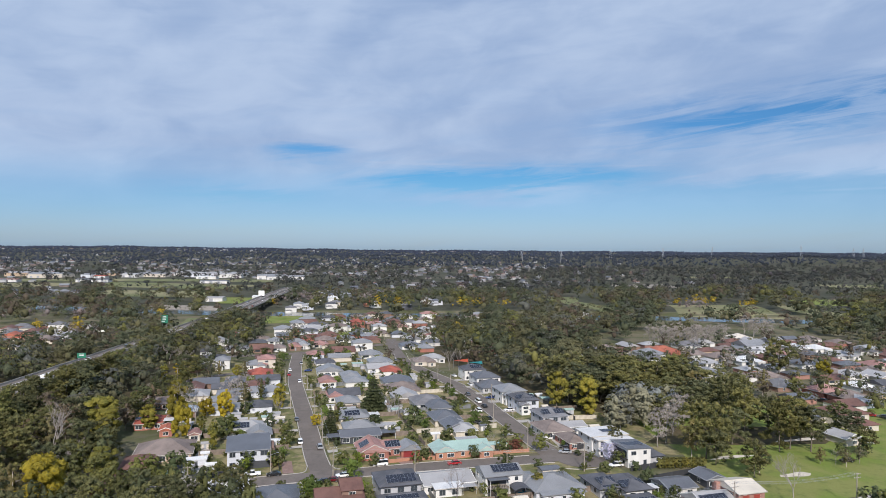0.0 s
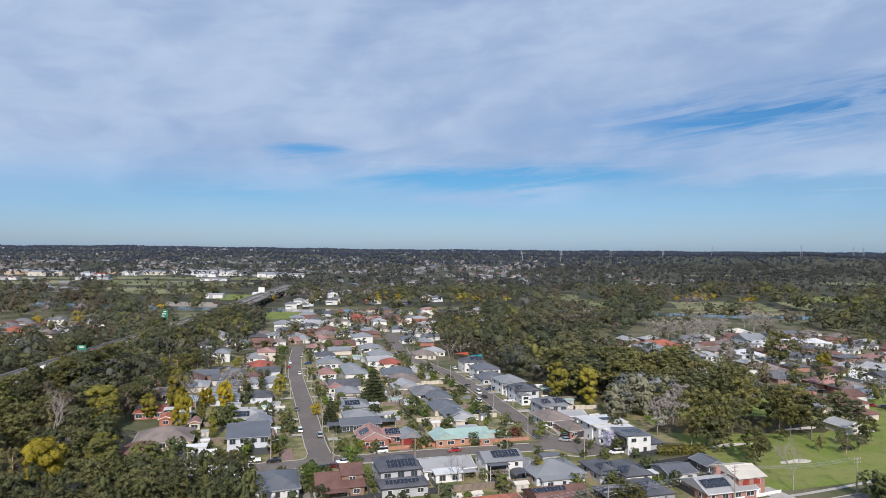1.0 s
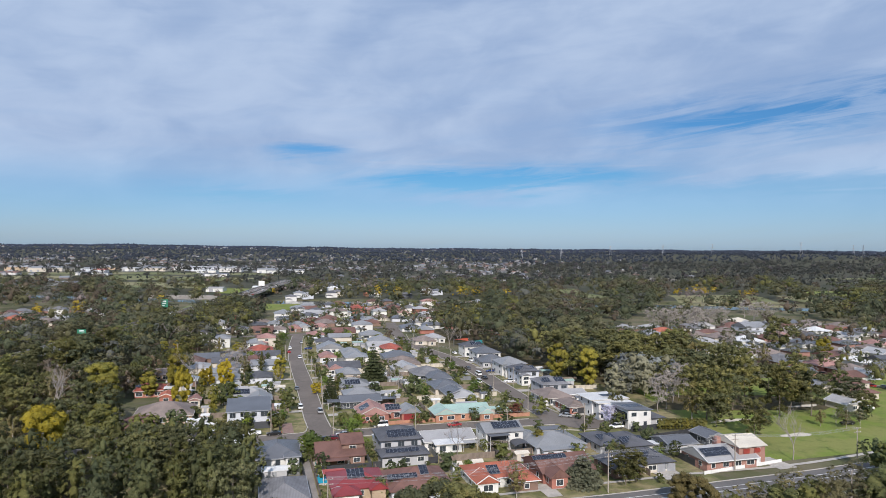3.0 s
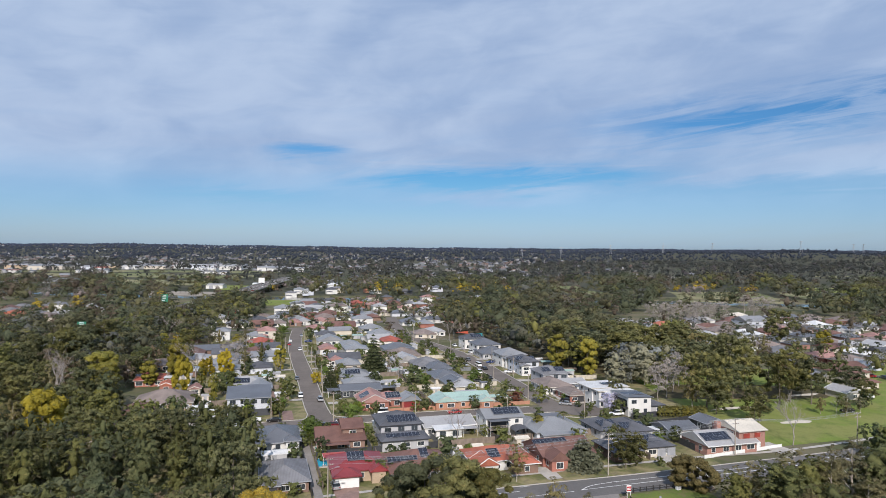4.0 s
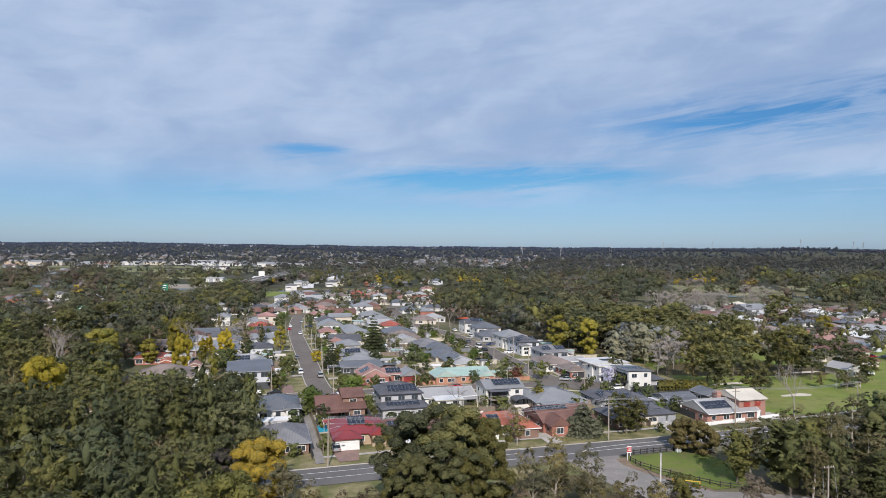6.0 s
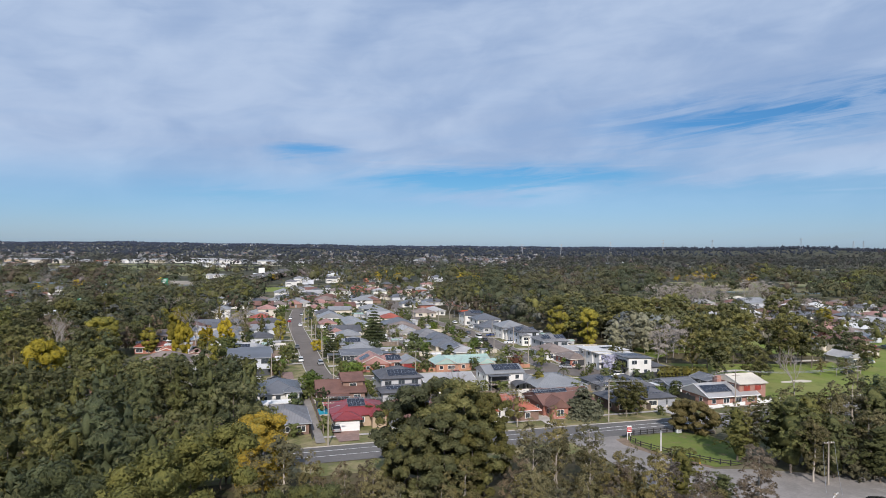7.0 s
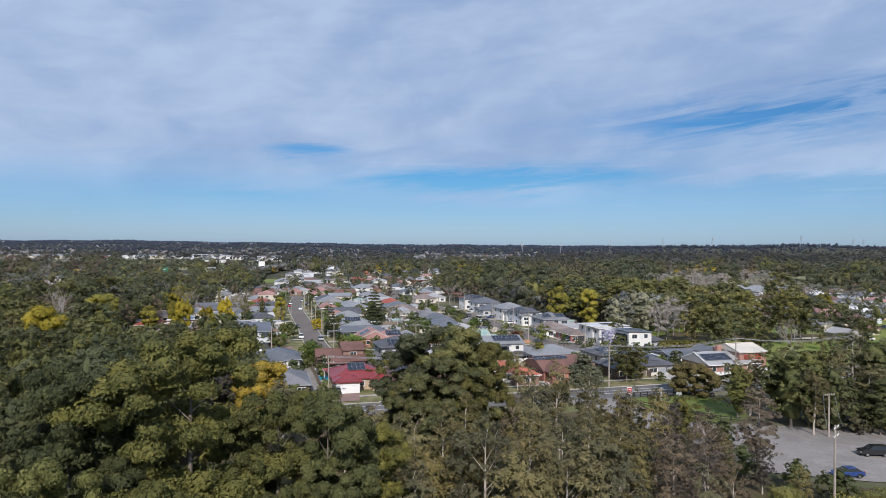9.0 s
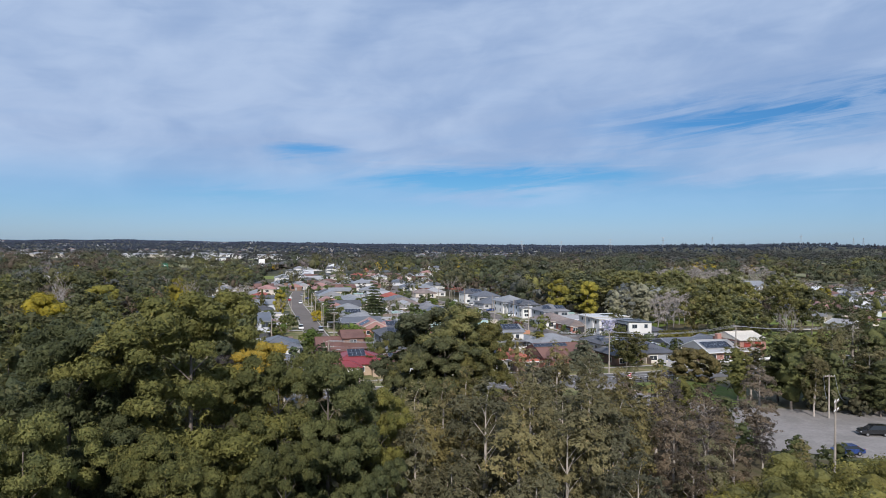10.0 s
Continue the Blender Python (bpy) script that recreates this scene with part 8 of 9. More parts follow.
def build_far():
    rng = random.Random(5)
    for i in range(13):
        s = -0.64 + 0.41 * (i / 12) + rng.uniform(-0.012, 0.012)
        y = rng.uniform(1370, 1520)
        warehouse(s * y, y, rng.uniform(30, 75), rng.uniform(25, 40), rng.uniform(6, 9), rng.choice(("silver", "steel", "white", "steel")), rng.choice(("cream", "pale", "white", "tan")), rng.uniform(-12, 12))
    for x, y, w, c in ((-640, 1205, 60, "slate"), (-800, 1210, 40, "pink"), (-480, 1340, 40, "white"), (-420, 1210, 50, "slate"), (-700, 1345, 24, "red"), (-300, 870, 22, "silver"), (-250, 900, 18, "white")):
        warehouse(x, y, w, 16, 5, c, "white")
    far_houses()
    wood_mass("belt_woods", "dark mixed trees beside the motorway", MIDLEAF, BELT, 11, 9, 15, 22, 0.6, 13, None)
    wood_mass("roadside_woods", "even dark trees along the motorway bank", MIDLEAF, MOTOR, 14, 12.2, 12.8, 22, 0.6, 13, None, steady=True)
    wood_mass("bank_woods", "tall dark trees on the motorway bank", MIDLEAF, BANK, 15, 15.0, 18.0, 22, 0.6, 14, None, steady=True)
    wood_mass("creek_woods", "dense dark olive trees along the creek", MIDLEAF, CREEK, 12, 14, 21, 30, 0.58, 26, None)
    wood_mass("garden_woods", "mixed garden trees among the farther houses", MIDLEAF, SUBURB, 13, 5, 12, 20, 0.5, 9, None, (0.32, 0.28, 0.17, 0.14, 0.09))
    wood_mass("riverside_woods", "dense mixed green riverside woods", MIDLEAF, spots(1, 1080, 470, 1000, lambda x, y: (0.9 if x > 0.02 * y else 0.7) if y > 610 or x / y > 0.16 or x / y < -0.42 else 0.0), 1, 12, 21, 20, 0.95, 11, None, (0.40, 0.32, 0.06, 0.16, 0.06), broad=(0.34, 0.50))
    wood_mass("valley_woods", "mixed olive woods beyond the river, haze faintly tinted in", VALLEYLEAF, spots(2, 4200, 1000, 2000, lambda x, y: (1.0 if x > 0.10 * y else 0.8) * (1.0 - 0.6 * town(x, y))), 2, 8, 15, 12, 1.6, 3, None)
    wood_mass("far_woods", "dark woods on the far slopes, blue haze painted into the leaves", FARLEAF, spots(3, 6400, 2000, 3300, lambda x, y: (1.0 if x > 0.12 * y else 0.85) * (1.0 - 0.5 * town(x, y))), 3, 8, 14, 2, 2.0, 2)
    wood_mass("ridge_woods", "woods on the horizon ridges, blue haze painted into the leaves", RIDGELEAF, spots(4, 9000, 3300, 4950, lambda x, y: 0.9), 4, 4, 7, 0, 1.0, 1, broad=(1.0, 1.5))
    rng = random.Random(9)
    wattles = [(x + rng.uniform(-r, r), y + rng.uniform(-8, 8)) for x, y, n, r in ((330, 860, 9, 26), (390, 830, 5, 20), (640, 935, 8, 30), (-60, 800, 9, 28), (-75, 840, 6, 20), (35, 800, 7, 25), (65, 800, 4, 20), (15, 520, 2, 4), (125, 590, 2, 4), (-215, 820, 3, 8), (-345, 560, 2, 3), (-300, 545, 2, 3), (-265, 620, 2, 3)) for _ in range(n)]
    wood_mass("wattle_grove", "groves of golden flowering wattle", BLOOM, wattles, 6, 8, 12, 18, 0.8, 10, None)
    bare = [(x + rng.uniform(-r, r), y + rng.uniform(-10, 10)) for x, y, n, r in ((-190, 860, 6, 14), (-170, 850, 6, 12), (-105, 860, 6, 14), (300, 800, 12, 22), (560, 900, 10, 40), (-30, 960, 12, 70), (620, 700, 8, 40), (-390, 640, 8, 40), (690, 620, 6, 30)) for _ in range(n)]
    wood_mass("bare_wood", "groves of bare pale grey winter trees", TWIGS, bare, 7, 9, 15, 28, 0.45, 10, None)
    grove = random.Random(21)
    for x0, x1, y, n, low, high in ((156, 196, 494, 11, 14, 18), (198, 216, 500, 6, 14, 17), (252, 272, 545, 5, 15, 19), (86, 98, 520, 4, 11, 14), (170, 178, 400, 2, 10, 12), (210, 232, 420, 3, 9, 12), (-100, -92, 305, 3, 12, 15)):
        for i in range(n):
            plant("grove", x0 + (x1 - x0) * (i + grove.uniform(0.1, 0.9)) / n, y + grove.uniform(-6, 6), grove.uniform(low, high), i)


build_far()

# ---- motorway ----
def build_motorway():
    ys = np.linspace(200, 1080, 60)
    line = [Vector((motorway_x(y), y)) for y in ys]
    deck = np.array([6.0 if y < 640 else 6.0 + 1.5 * math.sin((y - 640) / 440 * math.pi) for y in ys])
    bm = bmesh.new()
    rows = []
    for p, z in zip(line, deck):
        on_bridge = 660 < p.y < 930
        spread = 0.0 if on_bridge else 9.0
        low = z - 1.6 if on_bridge else -3.0
        rows.append([bm.verts.new(q) for q in ((p.x - 12 - spread, p.y, low), (p.x - 12, p.y, z - 0.1), (p.x + 12, p.y, z - 0.1), (p.x + 12 + spread, p.y, low))])
    for a, b in zip(rows, rows[1:]):
        for i in range(3):
            bm.faces.new((a[i], a[i + 1], b[i + 1], b[i]))
        bm.faces.new((a[3], a[0], b[0], b[3]))
    tagged(new("embankment", mesh_of(bm, "embankment", LITTER)), "grassed motorway embankment and bridge deck", "embankment", kind="structure")

    def ribbon(name, lo, hi, z0, z1, mat, label):
        bm = bmesh.new()
        prev = None
        for p, z in zip(line, deck):
            pts = [(p.x + lo, p.y, z + z0), (p.x + lo, p.y, z + z1), (p.x + hi, p.y, z + z1), (p.x + hi, p.y, z + z0)]
            row = [bm.verts.new(q) for q in pts]
            if prev:
                for i in range(3):
                    bm.faces.new((prev[i], prev[i + 1], row[i + 1], row[i]))
            prev = row
        tagged(new(name, mesh_of(bm, name, mat)), label, name.replace("_", " "), kind="structure")

    ribbon("road_motorway", -11, -0.6, -0.1, 0.04, ASPHALT, "grey motorway carriageway")
    ribbon("road_motorway", 0.6, 11, -0.1, 0.04, ASPHALT, "grey motorway carriageway")
    ribbon("barrier", -0.3, 0.3, -0.1, 0.95, CONCRETE, "concrete motorway median barrier")
    ribbon("barrier", 11.3, 11.6, -0.1, 0.95, CONCRETE, "concrete motorway edge barrier")
    ribbon("barrier", -11.6, -11.3, -0.1, 0.95, CONCRETE, "concrete motorway edge barrier")
    for o in (-7.3, -4.0, 4.0, 7.3):
        ribbon("lane_line", o - 0.12, o + 0.12, 0.041, 0.046, LINE, "worn white lane line")
    for i, y in enumerate(np.linspace(680, 910, 7)):
        x = motorway_x(y)
        pier = empty("bridge_pier", pose(x, y, -6), "concrete bridge pier in the river", "bridge pier", "piers of the bridge")
        for sx in (-6, 6):
            part("column", tube(bmesh.new(), (sx, 0, 0), (sx, 0, 9), 0.9, 0.8, 10), CONCRETE, pier)
        part("crosshead", crate(-10, 10, -0.9, 0.9, 8.6, 10.3, 0.1), CONCRETE, pier)


build_motorway()


def road_sign(x, y, z, w, h, colour, label, bars=3, base=0.0):
    """A large board on two posts."""
    s = empty("road_sign", pose(x, y, base), label, "road sign")
    for sx in (-0.35, 0.35):
        part("post", tube(bmesh.new(), (sx * w, 0, 0), (sx * w, 0, z), 0.14, 0.12, 8), GALV, s)
    board = part("board", crate(-w / 2, w / 2, -0.25, -0.12, z - h / 2, z + h / 2, 0.05), colour, s)
    rng = random.Random(int(x))
    for i in range(bars):
        a = rng.uniform(-0.42, -0.2) * w
        part("legend_bar", crate(a, a + rng.uniform(0.35, 0.6) * w, -0.29, -0.26, z + h * (0.28 - 0.28 * i) - h * 0.06, z + h * (0.28 - 0.28 * i) + h * 0.06), WHITE, board)


SIGNGREEN = surface("green_sign_face", (0.03, 0.20, 0.12), None, 2, 0.5, spread=0.05)
road_sign(-226, 534, 13.0, 5.6, 6.4, SIGNGREEN, "large green motorway direction sign on posts", 3, 0.0)
road_sign(-196, 357, 12.5, 4.8, 2.7, SIGNGREEN, "wide green motorway direction sign on posts", 2, 0.0)
road_sign(-240, 870, 11.0, 8.0, 7.0, WHITE, "plain white board above the bridge end", 0, 0.0)

# ---- street things ----
def fence(u0, v0, u1, v1, style="timber", height=1.8, label=""):
    """A fence in panels between posts, straight along the grid."""
    d = Vector((u1 - u0, v1 - v0))
    n = max(1, round(d.length / 2.4))
    step = d.length / n
    f = empty("fence", on_grid(u0, v0, 0, math.degrees(math.atan2(d.y, d.x))), label or {"timber": "weathered timber paling garden fence", "steel": "grey steel panel garden fence", "dark": "charcoal steel panel garden fence", "brick": "low orange brick front fence", "cream": "cream steel panel garden fence", "white": "low white picket front fence"}[style], "fence", "garden fences")
    thick = 0.11 if style == "brick" else 0.03
    me = shared(("panel", style, round(step, 2), height), lambda: mesh_of(crate(0.03, step - 0.03, -thick, thick, 0.0, height), "panel", FENCES[style]))
    pm = shared(("fence_post", style, height), lambda: mesh_of(crate(-0.07, 0.07, -thick - 0.03, thick + 0.03, 0.0, height + 0.08), "post", FENCES[style]))
    for i in range(n):
        part("panel", me, None, f).location.x = i * step
    for i in range(0, n + 1, 2 if v0 < 200 else n):
        part("post", pm, None, f).location.x = i * step
    return f


for a in ((-6, 175.5, 12, 174.6, "steel"), (15.8, 174.4, 30.5, 174.2, "dark"), (31, 174.6, 49, 174.6, "dark"), (49.5, 174.6, 66, 175.0, "timber"), (66.5, 175.2, 82, 175.2, "timber"), (82.5, 175.4, 100, 175.6, "timber"), (100.5, 175.6, 114, 176, "dark"),
          (12.4, 146, 12.4, 200, "dark"), (15.2, 150, 15.2, 200, "timber"), (31.2, 150, 31.2, 173, "timber"), (30.6, 176, 30.6, 201, "steel"), (49.4, 176, 49.4, 201, "steel"), (66.6, 176, 66.6, 200, "timber"), (82.3, 176, 82.3, 198, "dark"), (66.4, 152, 66.4, 173, "timber"), (99.8, 150, 99.8, 174, "timber"),
          (116.4, 152, 136, 154, "dark"), (116.4, 154, 116.4, 178, "dark"), (116.5, 178, 142, 182, "dark"), (118, 188, 142, 190, "dark"),
          (59.8, 230, 59.8, 300, "timber"), (59.8, 301, 59.8, 380, "steel"), (28, 246.6, 59, 246.6, "timber"), (28, 262, 59, 262, "cream"), (28, 277, 59, 277, "timber"), (28, 293, 59, 293, "timber"), (28, 309, 59, 309, "cream"), (28, 326, 59, 326, "timber"), (28, 344, 59, 344, "steel"),
          (61, 248, 94, 248, "cream"), (61, 264, 94, 264, "timber"), (61, 281, 94, 281, "steel"), (61, 298, 94, 298, "timber"), (61, 316, 94, 316, "cream"), (61, 334, 94, 334, "timber"),
          (112, 232, 134, 228, "timber"), (128, 252, 140, 250, "cream"), (128, 268, 140, 268, "timber"), (128, 286, 140, 286, "timber"), (130, 250, 130, 300, "dark"), (-18, 216, -18, 236, "dark"), (-18, 216.5, -6, 216.5, "dark"), (-18, 240, 12, 240, "timber"), (-18, 262, 12, 262, "timber"), (-30, 232, -30, 262, "timber"), (8, 217, 8, 236, "dark")):
    fence(*a)
for a in ((38.5, 216.2, 66, 216.0), (66.4, 216.0, 94, 215.4)):
    fence(*a, "brick", 1.25)
fence(114.5, 147.4, 142, 150.4, "white", 0.95)


def rail_fence(pts):
    """Posts and two rails round the reserve, painted black."""
    f = empty("rail_fence", on_grid(0, 0), "low black timber post-and-rail fence round the reserve", "fence")
    post = shared("rail_post", lambda: mesh_of(crate(-0.09, 0.09, -0.09, 0.09, 0.0, 1.15, 0.02), "post", BLACKWOOD))
    for (a, b), (c, d) in zip(pts, pts[1:]):
        run = Vector((c - a, d - b))
        n = max(1, round(run.length / 2.3))
        for i in range(n):
            o = part("post", post, None, f)
            o.location = (a + run.x * i / n, b + run.y * i / n, 0.05)
        for z in (0.5, 0.95):
            part("rail", tube(bmesh.new(), (a, b, z), (c, d, z), 0.075, 0.075, 4), BLACKWOOD, f)


rail_fence(((81.0, 130.7), (84.5, 130.9), (88, 131.0), (91.5, 131.0), (95, 131.1)))
rail_fence(((79.4, 126.8), (79.6, 123.2), (81.6, 118.6), (84.6, 113.4), (88.0, 108.6), (91.0, 106.4)))

CARSHAPES = {  # length, half width, body side profile, cabin (rear base, front base, rear top, front top, height), tray
    "sedan": (4.6, 0.88, ((-2.30, 0.32), (-2.30, 0.74), (-2.16, 0.95), (-1.55, 1.00), (0.95, 0.97), (2.05, 0.84), (2.28, 0.66), (2.30, 0.32)), (-1.80, 1.10, -1.15, 0.30, 1.45)),
    "suv": (4.7, 0.92, ((-2.35, 0.38), (-2.35, 0.85), (-2.30, 1.08), (-1.55, 1.12), (1.05, 1.08), (2.10, 0.98), (2.33, 0.76), (2.35, 0.38)), (-2.28, 1.20, -1.95, 0.40, 1.74)),
    "van": (4.9, 0.94, ((-2.45, 0.36), (-2.45, 1.05), (-2.42, 1.20), (-1.5, 1.22), (1.75, 1.18), (2.25, 1.00), (2.43, 0.80), (2.45, 0.36)), (-2.42, 1.90, -2.36, 1.15, 1.98)),
    "ute": (5.1, 0.92, ((-2.55, 0.42), (-2.55, 0.98), (-2.50, 1.08), (-0.75, 1.10), (1.10, 1.06), (2.30, 0.98), (2.53, 0.76), (2.55, 0.42)), (-0.80, 1.35, -0.55, 0.55, 1.74)),
}


def car(u, v, paint, turn=0, kind="sedan", m=None, label=""):
    """A parked car: body, glass cabin, roof, four wheels with rims, lamps."""
    length, half, side, (rb, fb, rt, ft, top) = CARSHAPES[kind]

    def body():
        bm = bmesh.new()
        rows = [[bm.verts.new((s * half * (1.0 if z < 0.9 else 0.95), y, z)) for y, z in side] for s in (-1, 1)]
        bm.faces.new(rows[0])
        bm.faces.new(rows[1][::-1])
        for i in range(len(side)):
            j = (i + 1) % len(side)
            bm.faces.new((rows[0][j], rows[0][i], rows[1][i], rows[1][j]))
        bmesh.ops.bevel(bm, geom=bm.edges[:], offset=0.06, segments=1, affect="EDGES")
        return mesh_of(bm, "body", PAINTS[paint])

    def cabin():
        z0 = side[3][1] - 0.04
        v = [(s * w, y, z) for s in (-1, 1) for y, z, w in ((rb, z0, half * 0.93), (fb, z0, half * 0.90), (ft, top - 0.05, half * 0.74), (rt, top - 0.05, half * 0.76))]
        return quick_mesh("glasshouse", v, [(0, 1, 2, 3), (7, 6, 5, 4), (0, 4, 5, 1), (1, 5, 6, 2), (2, 6, 7, 3), (3, 7, 4, 0)], CARGLASS)

    c = empty("car", m or on_grid(u, v, 0.125, turn), label or {"sedan": f"{paint} sedan car parked beside the road", "suv": f"{paint} four-wheel-drive car parked outside a house", "van": f"{paint} panel van parked at the kerb", "ute": f"{paint} utility truck with an open tray"}[kind], "car", "parked cars")
    part("body", shared(("body", paint, kind), body), None, c)
    part("glasshouse", shared(("cabin", kind), cabin), None, c)
    part("roof", shared(("roof", paint, kind), lambda: mesh_of(crate(-half * 0.76, half * 0.76, rt - 0.04, ft + 0.06, top - 0.06, top, 0.03), "roof", PAINTS[paint])), None, c)
    far = m is not None or v > 235
    for sx in (-1, 1):
        for y in (-length * 0.29, length * 0.30):
            w = part("wheel", shared("tyre", lambda: mesh_of(tube(bmesh.new(), (-0.11, 0, 0), (0.11, 0, 0), 0.33, 0.33, 12), "wheel", TYRE)), None, c)
            w.location = (sx * (half - 0.08), y, 0.33)
            if not far:
                part("rim", shared("rim", lambda: mesh_of(tube(bmesh.new(), (-0.125, 0, 0), (0.125, 0, 0), 0.2, 0.2, 10), "rim", CHROME)), None, w)
        if far:
            continue
        h = part("headlight", shared("headlight", lambda: mesh_of(crate(-0.17, 0.17, -0.05, 0.03, -0.07, 0.07, 0.02), "headlight", LAMPCLEAR)), None, c)
        h.location = (sx * half * 0.72, length / 2 - 0.02, 0.70)
        h = part("tail_light", shared("tail_light", lambda: mesh_of(crate(-0.12, 0.12, -0.03, 0.05, -0.12, 0.12, 0.02), "tail_light", LAMPRED)), None, c)
        h.location = (sx * half * 0.78, -length / 2 + 0.02, 0.82)
    return c


POLES = []


def power_pole(u, v, h, arms=2, lamp=0, turn=0):
    """A timber pole with crossarms, insulators and sometimes a street lamp."""
    p = empty("power_pole", on_grid(u, v, 0, turn), "tall weathered timber power pole with crossarms" if arms else "slim timber street light pole", "power pole", "power poles along the streets")
    part("post", tube(bmesh.new(), (0, 0, -0.3), (0, 0, h), 0.17, 0.12, 8), POLEWOOD, p)
    for i in range(arms):
        z = h - 0.35 - 1.1 * i
        arm = part("crossarm", crate(-1.15, 1.15, -0.19, -0.08, z - 0.06, z + 0.06), TIMBER, p)
        for x in (-1.0, -0.45, 0.45, 1.0) if v < 230 else ():
            part("insulator", tube(bmesh.new(), (x, -0.13, z + 0.06), (x, -0.13, z + 0.26), 0.06, 0.04, 6), WHITE, arm)
    if lamp:
        a = part("lamp_arm", tube(bmesh.new(), (0, 0, h - 2.6), (1.9, 0, h - 2.1), 0.05, 0.04, 6), GALV, p)
        part("lamp_head", crate(1.7, 2.5, -0.14, 0.14, h - 2.17, h - 2.02, 0.04), GALV, a)
    POLES.append((u, v, h))


car(64.3, 208.9, "red", 90, "sedan")
car(40.4, 214.1, "white", 90, "van")
car(16.5, 246.3, "white", 0, "suv")
car(22.9, 238.3, "silver", 0, "suv")
car(17.2, 278.8, "grey", 0, "sedan")
car(20.2, 392.0, "white", 0, "sedan")
car(18.9, 378.3, "red", 0, "sedan")
car(28.0, 413.1, "silver", 0, "sedan")
car(23.5, 357.9, "white", 0, "sedan")
car(-0.2, 214.8, "white", 90, "ute")
car(6.2, 213.1, "black", 90, "sedan")
car(108.6, 215.2, "black", 60, "suv")
car(105.7, 210.5, "silver", 60, "sedan")
car(115.5, 193.1, "white", 90, "suv")
car(100.9, 290.5, "white", 0, "van")
car(100.7, 281.5, "black", 0, "sedan")
car(95.5, 274.3, "white", 0, "suv")
car(95.3, 260.5, "black", 0, "sedan")
car(88.9, 285.6, "black", 90, "ute")
car(95.1, 293.1, "silver", 0, "sedan")
car(101.0, 306.3, "grey", 0, "sedan")
car(109.3, 296.7, "blue", 90, "sedan")
car(109.0, 271.9, "white", 90, "sedan")
car(88.6, 255.8, "grey", 20, "sedan")
car(109.5, 327.4, "white", 0, "ute")
car(108.3, 352.7, "white", 0, "sedan")
car(27.1, 206.5, "white", 90, "sedan")
car(23.4, 203.4, "maroon", 75, "sedan")
car(20.6, 202.6, "black", 80, "sedan")
car(9.3, 375.7, "white", 90, "ute")
car(30.2, 387.7, "blue", 90, "sedan")
car(-22.5, 238.5, "black", 0, "suv")
car(-21.6, 242.7, "white", 0, "ute")
car(86.5, 409.2, "silver", 0, "sedan")
car(260.5, 251.0, "black", 10, "suv")
car(258.9, 224.2, "red", 30, "sedan")
car(261.6, 220.5, "grey", 30, "sedan")
car(221.4, 192.8, "white", 40, "sedan")
car(18.1, 150.9, "silver", 0, "suv")
car(74.8, 152.6, "white", 8, "suv")
car(97.2, 83.5, "black", 70, "suv")
car(84.2, 76.6, "blue", 80, "sedan")
car(194.8, 177.3, "black", 80, "sedan")
car(120.3, 197.9, "black", 90, "sedan")
power_pole(83.2, 142.6, 10.2, 2, 1, 0)
power_pole(15.2, 140.2, 10.5, 2, 1, 0)
power_pole(124.3, 147.7, 10, 2, 0, 0)
power_pole(162.7, 144.8, 10, 2, 0, 0)
power_pole(94.2, 216.9, 10.5, 1, 0, 90)
power_pole(103.1, 191.8, 9.5, 1, 0, 0)
power_pole(23.9, 205.8, 10, 1, 1, 0)
power_pole(93.2, 249.3, 9.5, 1, 0, 90)
power_pole(93.8, 312.0, 9.5, 1, 0, 90)
power_pole(88.5, 369.7, 9.5, 1, 0, 90)
power_pole(90.8, 469.4, 9.5, 1, 0, 90)
power_pole(77.5, 194.8, 8, 1, 0, 0)
power_pole(-46.1, 325.7, 9, 1, 0, 0)
power_pole(-38.1, 365.9, 9, 1, 0, 0)
power_pole(-34.2, 403.6, 9, 1, 0, 0)
power_pole(-17.9, 199.4, 9.5, 1, 0, 0)
power_pole(24.0, 240.8, 9, 1, 0, 90)
power_pole(25.3, 286.3, 9, 1, 0, 90)
power_pole(70.7, 66.1, 11.4, 2, 0, 30)
power_pole(99.1, 94.0, 8, 1, 0, 0)
power_pole(50.0, 205.3, 9, 1, 0, 0)
power_pole(5.4, 217.7, 8, 0, 1, 0)
for u, v in ((25.6, 262), (25.8, 312), (26.2, 338), (26.8, 372), (15.8, 300), (15.8, 350), (106.8, 262), (107.4, 290), (106.6, 330), (96.5, 345)):
    power_pole(u, v, 8.5, 1, 0, 90)
# traffic on the motorway
for y, o, paint, kind in ((380, -5.5, "white", "sedan"), (430, -5.5, "grey", "suv"), (475, 6.0, "white", "van"), (520, -9, "white", "sedan"), (540, 5.6, "silver", "sedan"), (600, -5.5, "white", "sedan"), (690, 5.5, "white", "suv"), (720, 9, "red", "sedan"), (760, -6, "silver", "van"), (790, 5.6, "white", "sedan"), (850, -6, "black", "sedan"), (880, 6, "white", "van")):
    car(0, 0, paint, 0, kind, m=pose(motorway_x(y) + o, y, 6.05 if y < 640 else 6.05 + 1.5 * math.sin((y - 640) / 440 * math.pi), 0, 0, 0), label=f"{paint} car in a motorway lane")


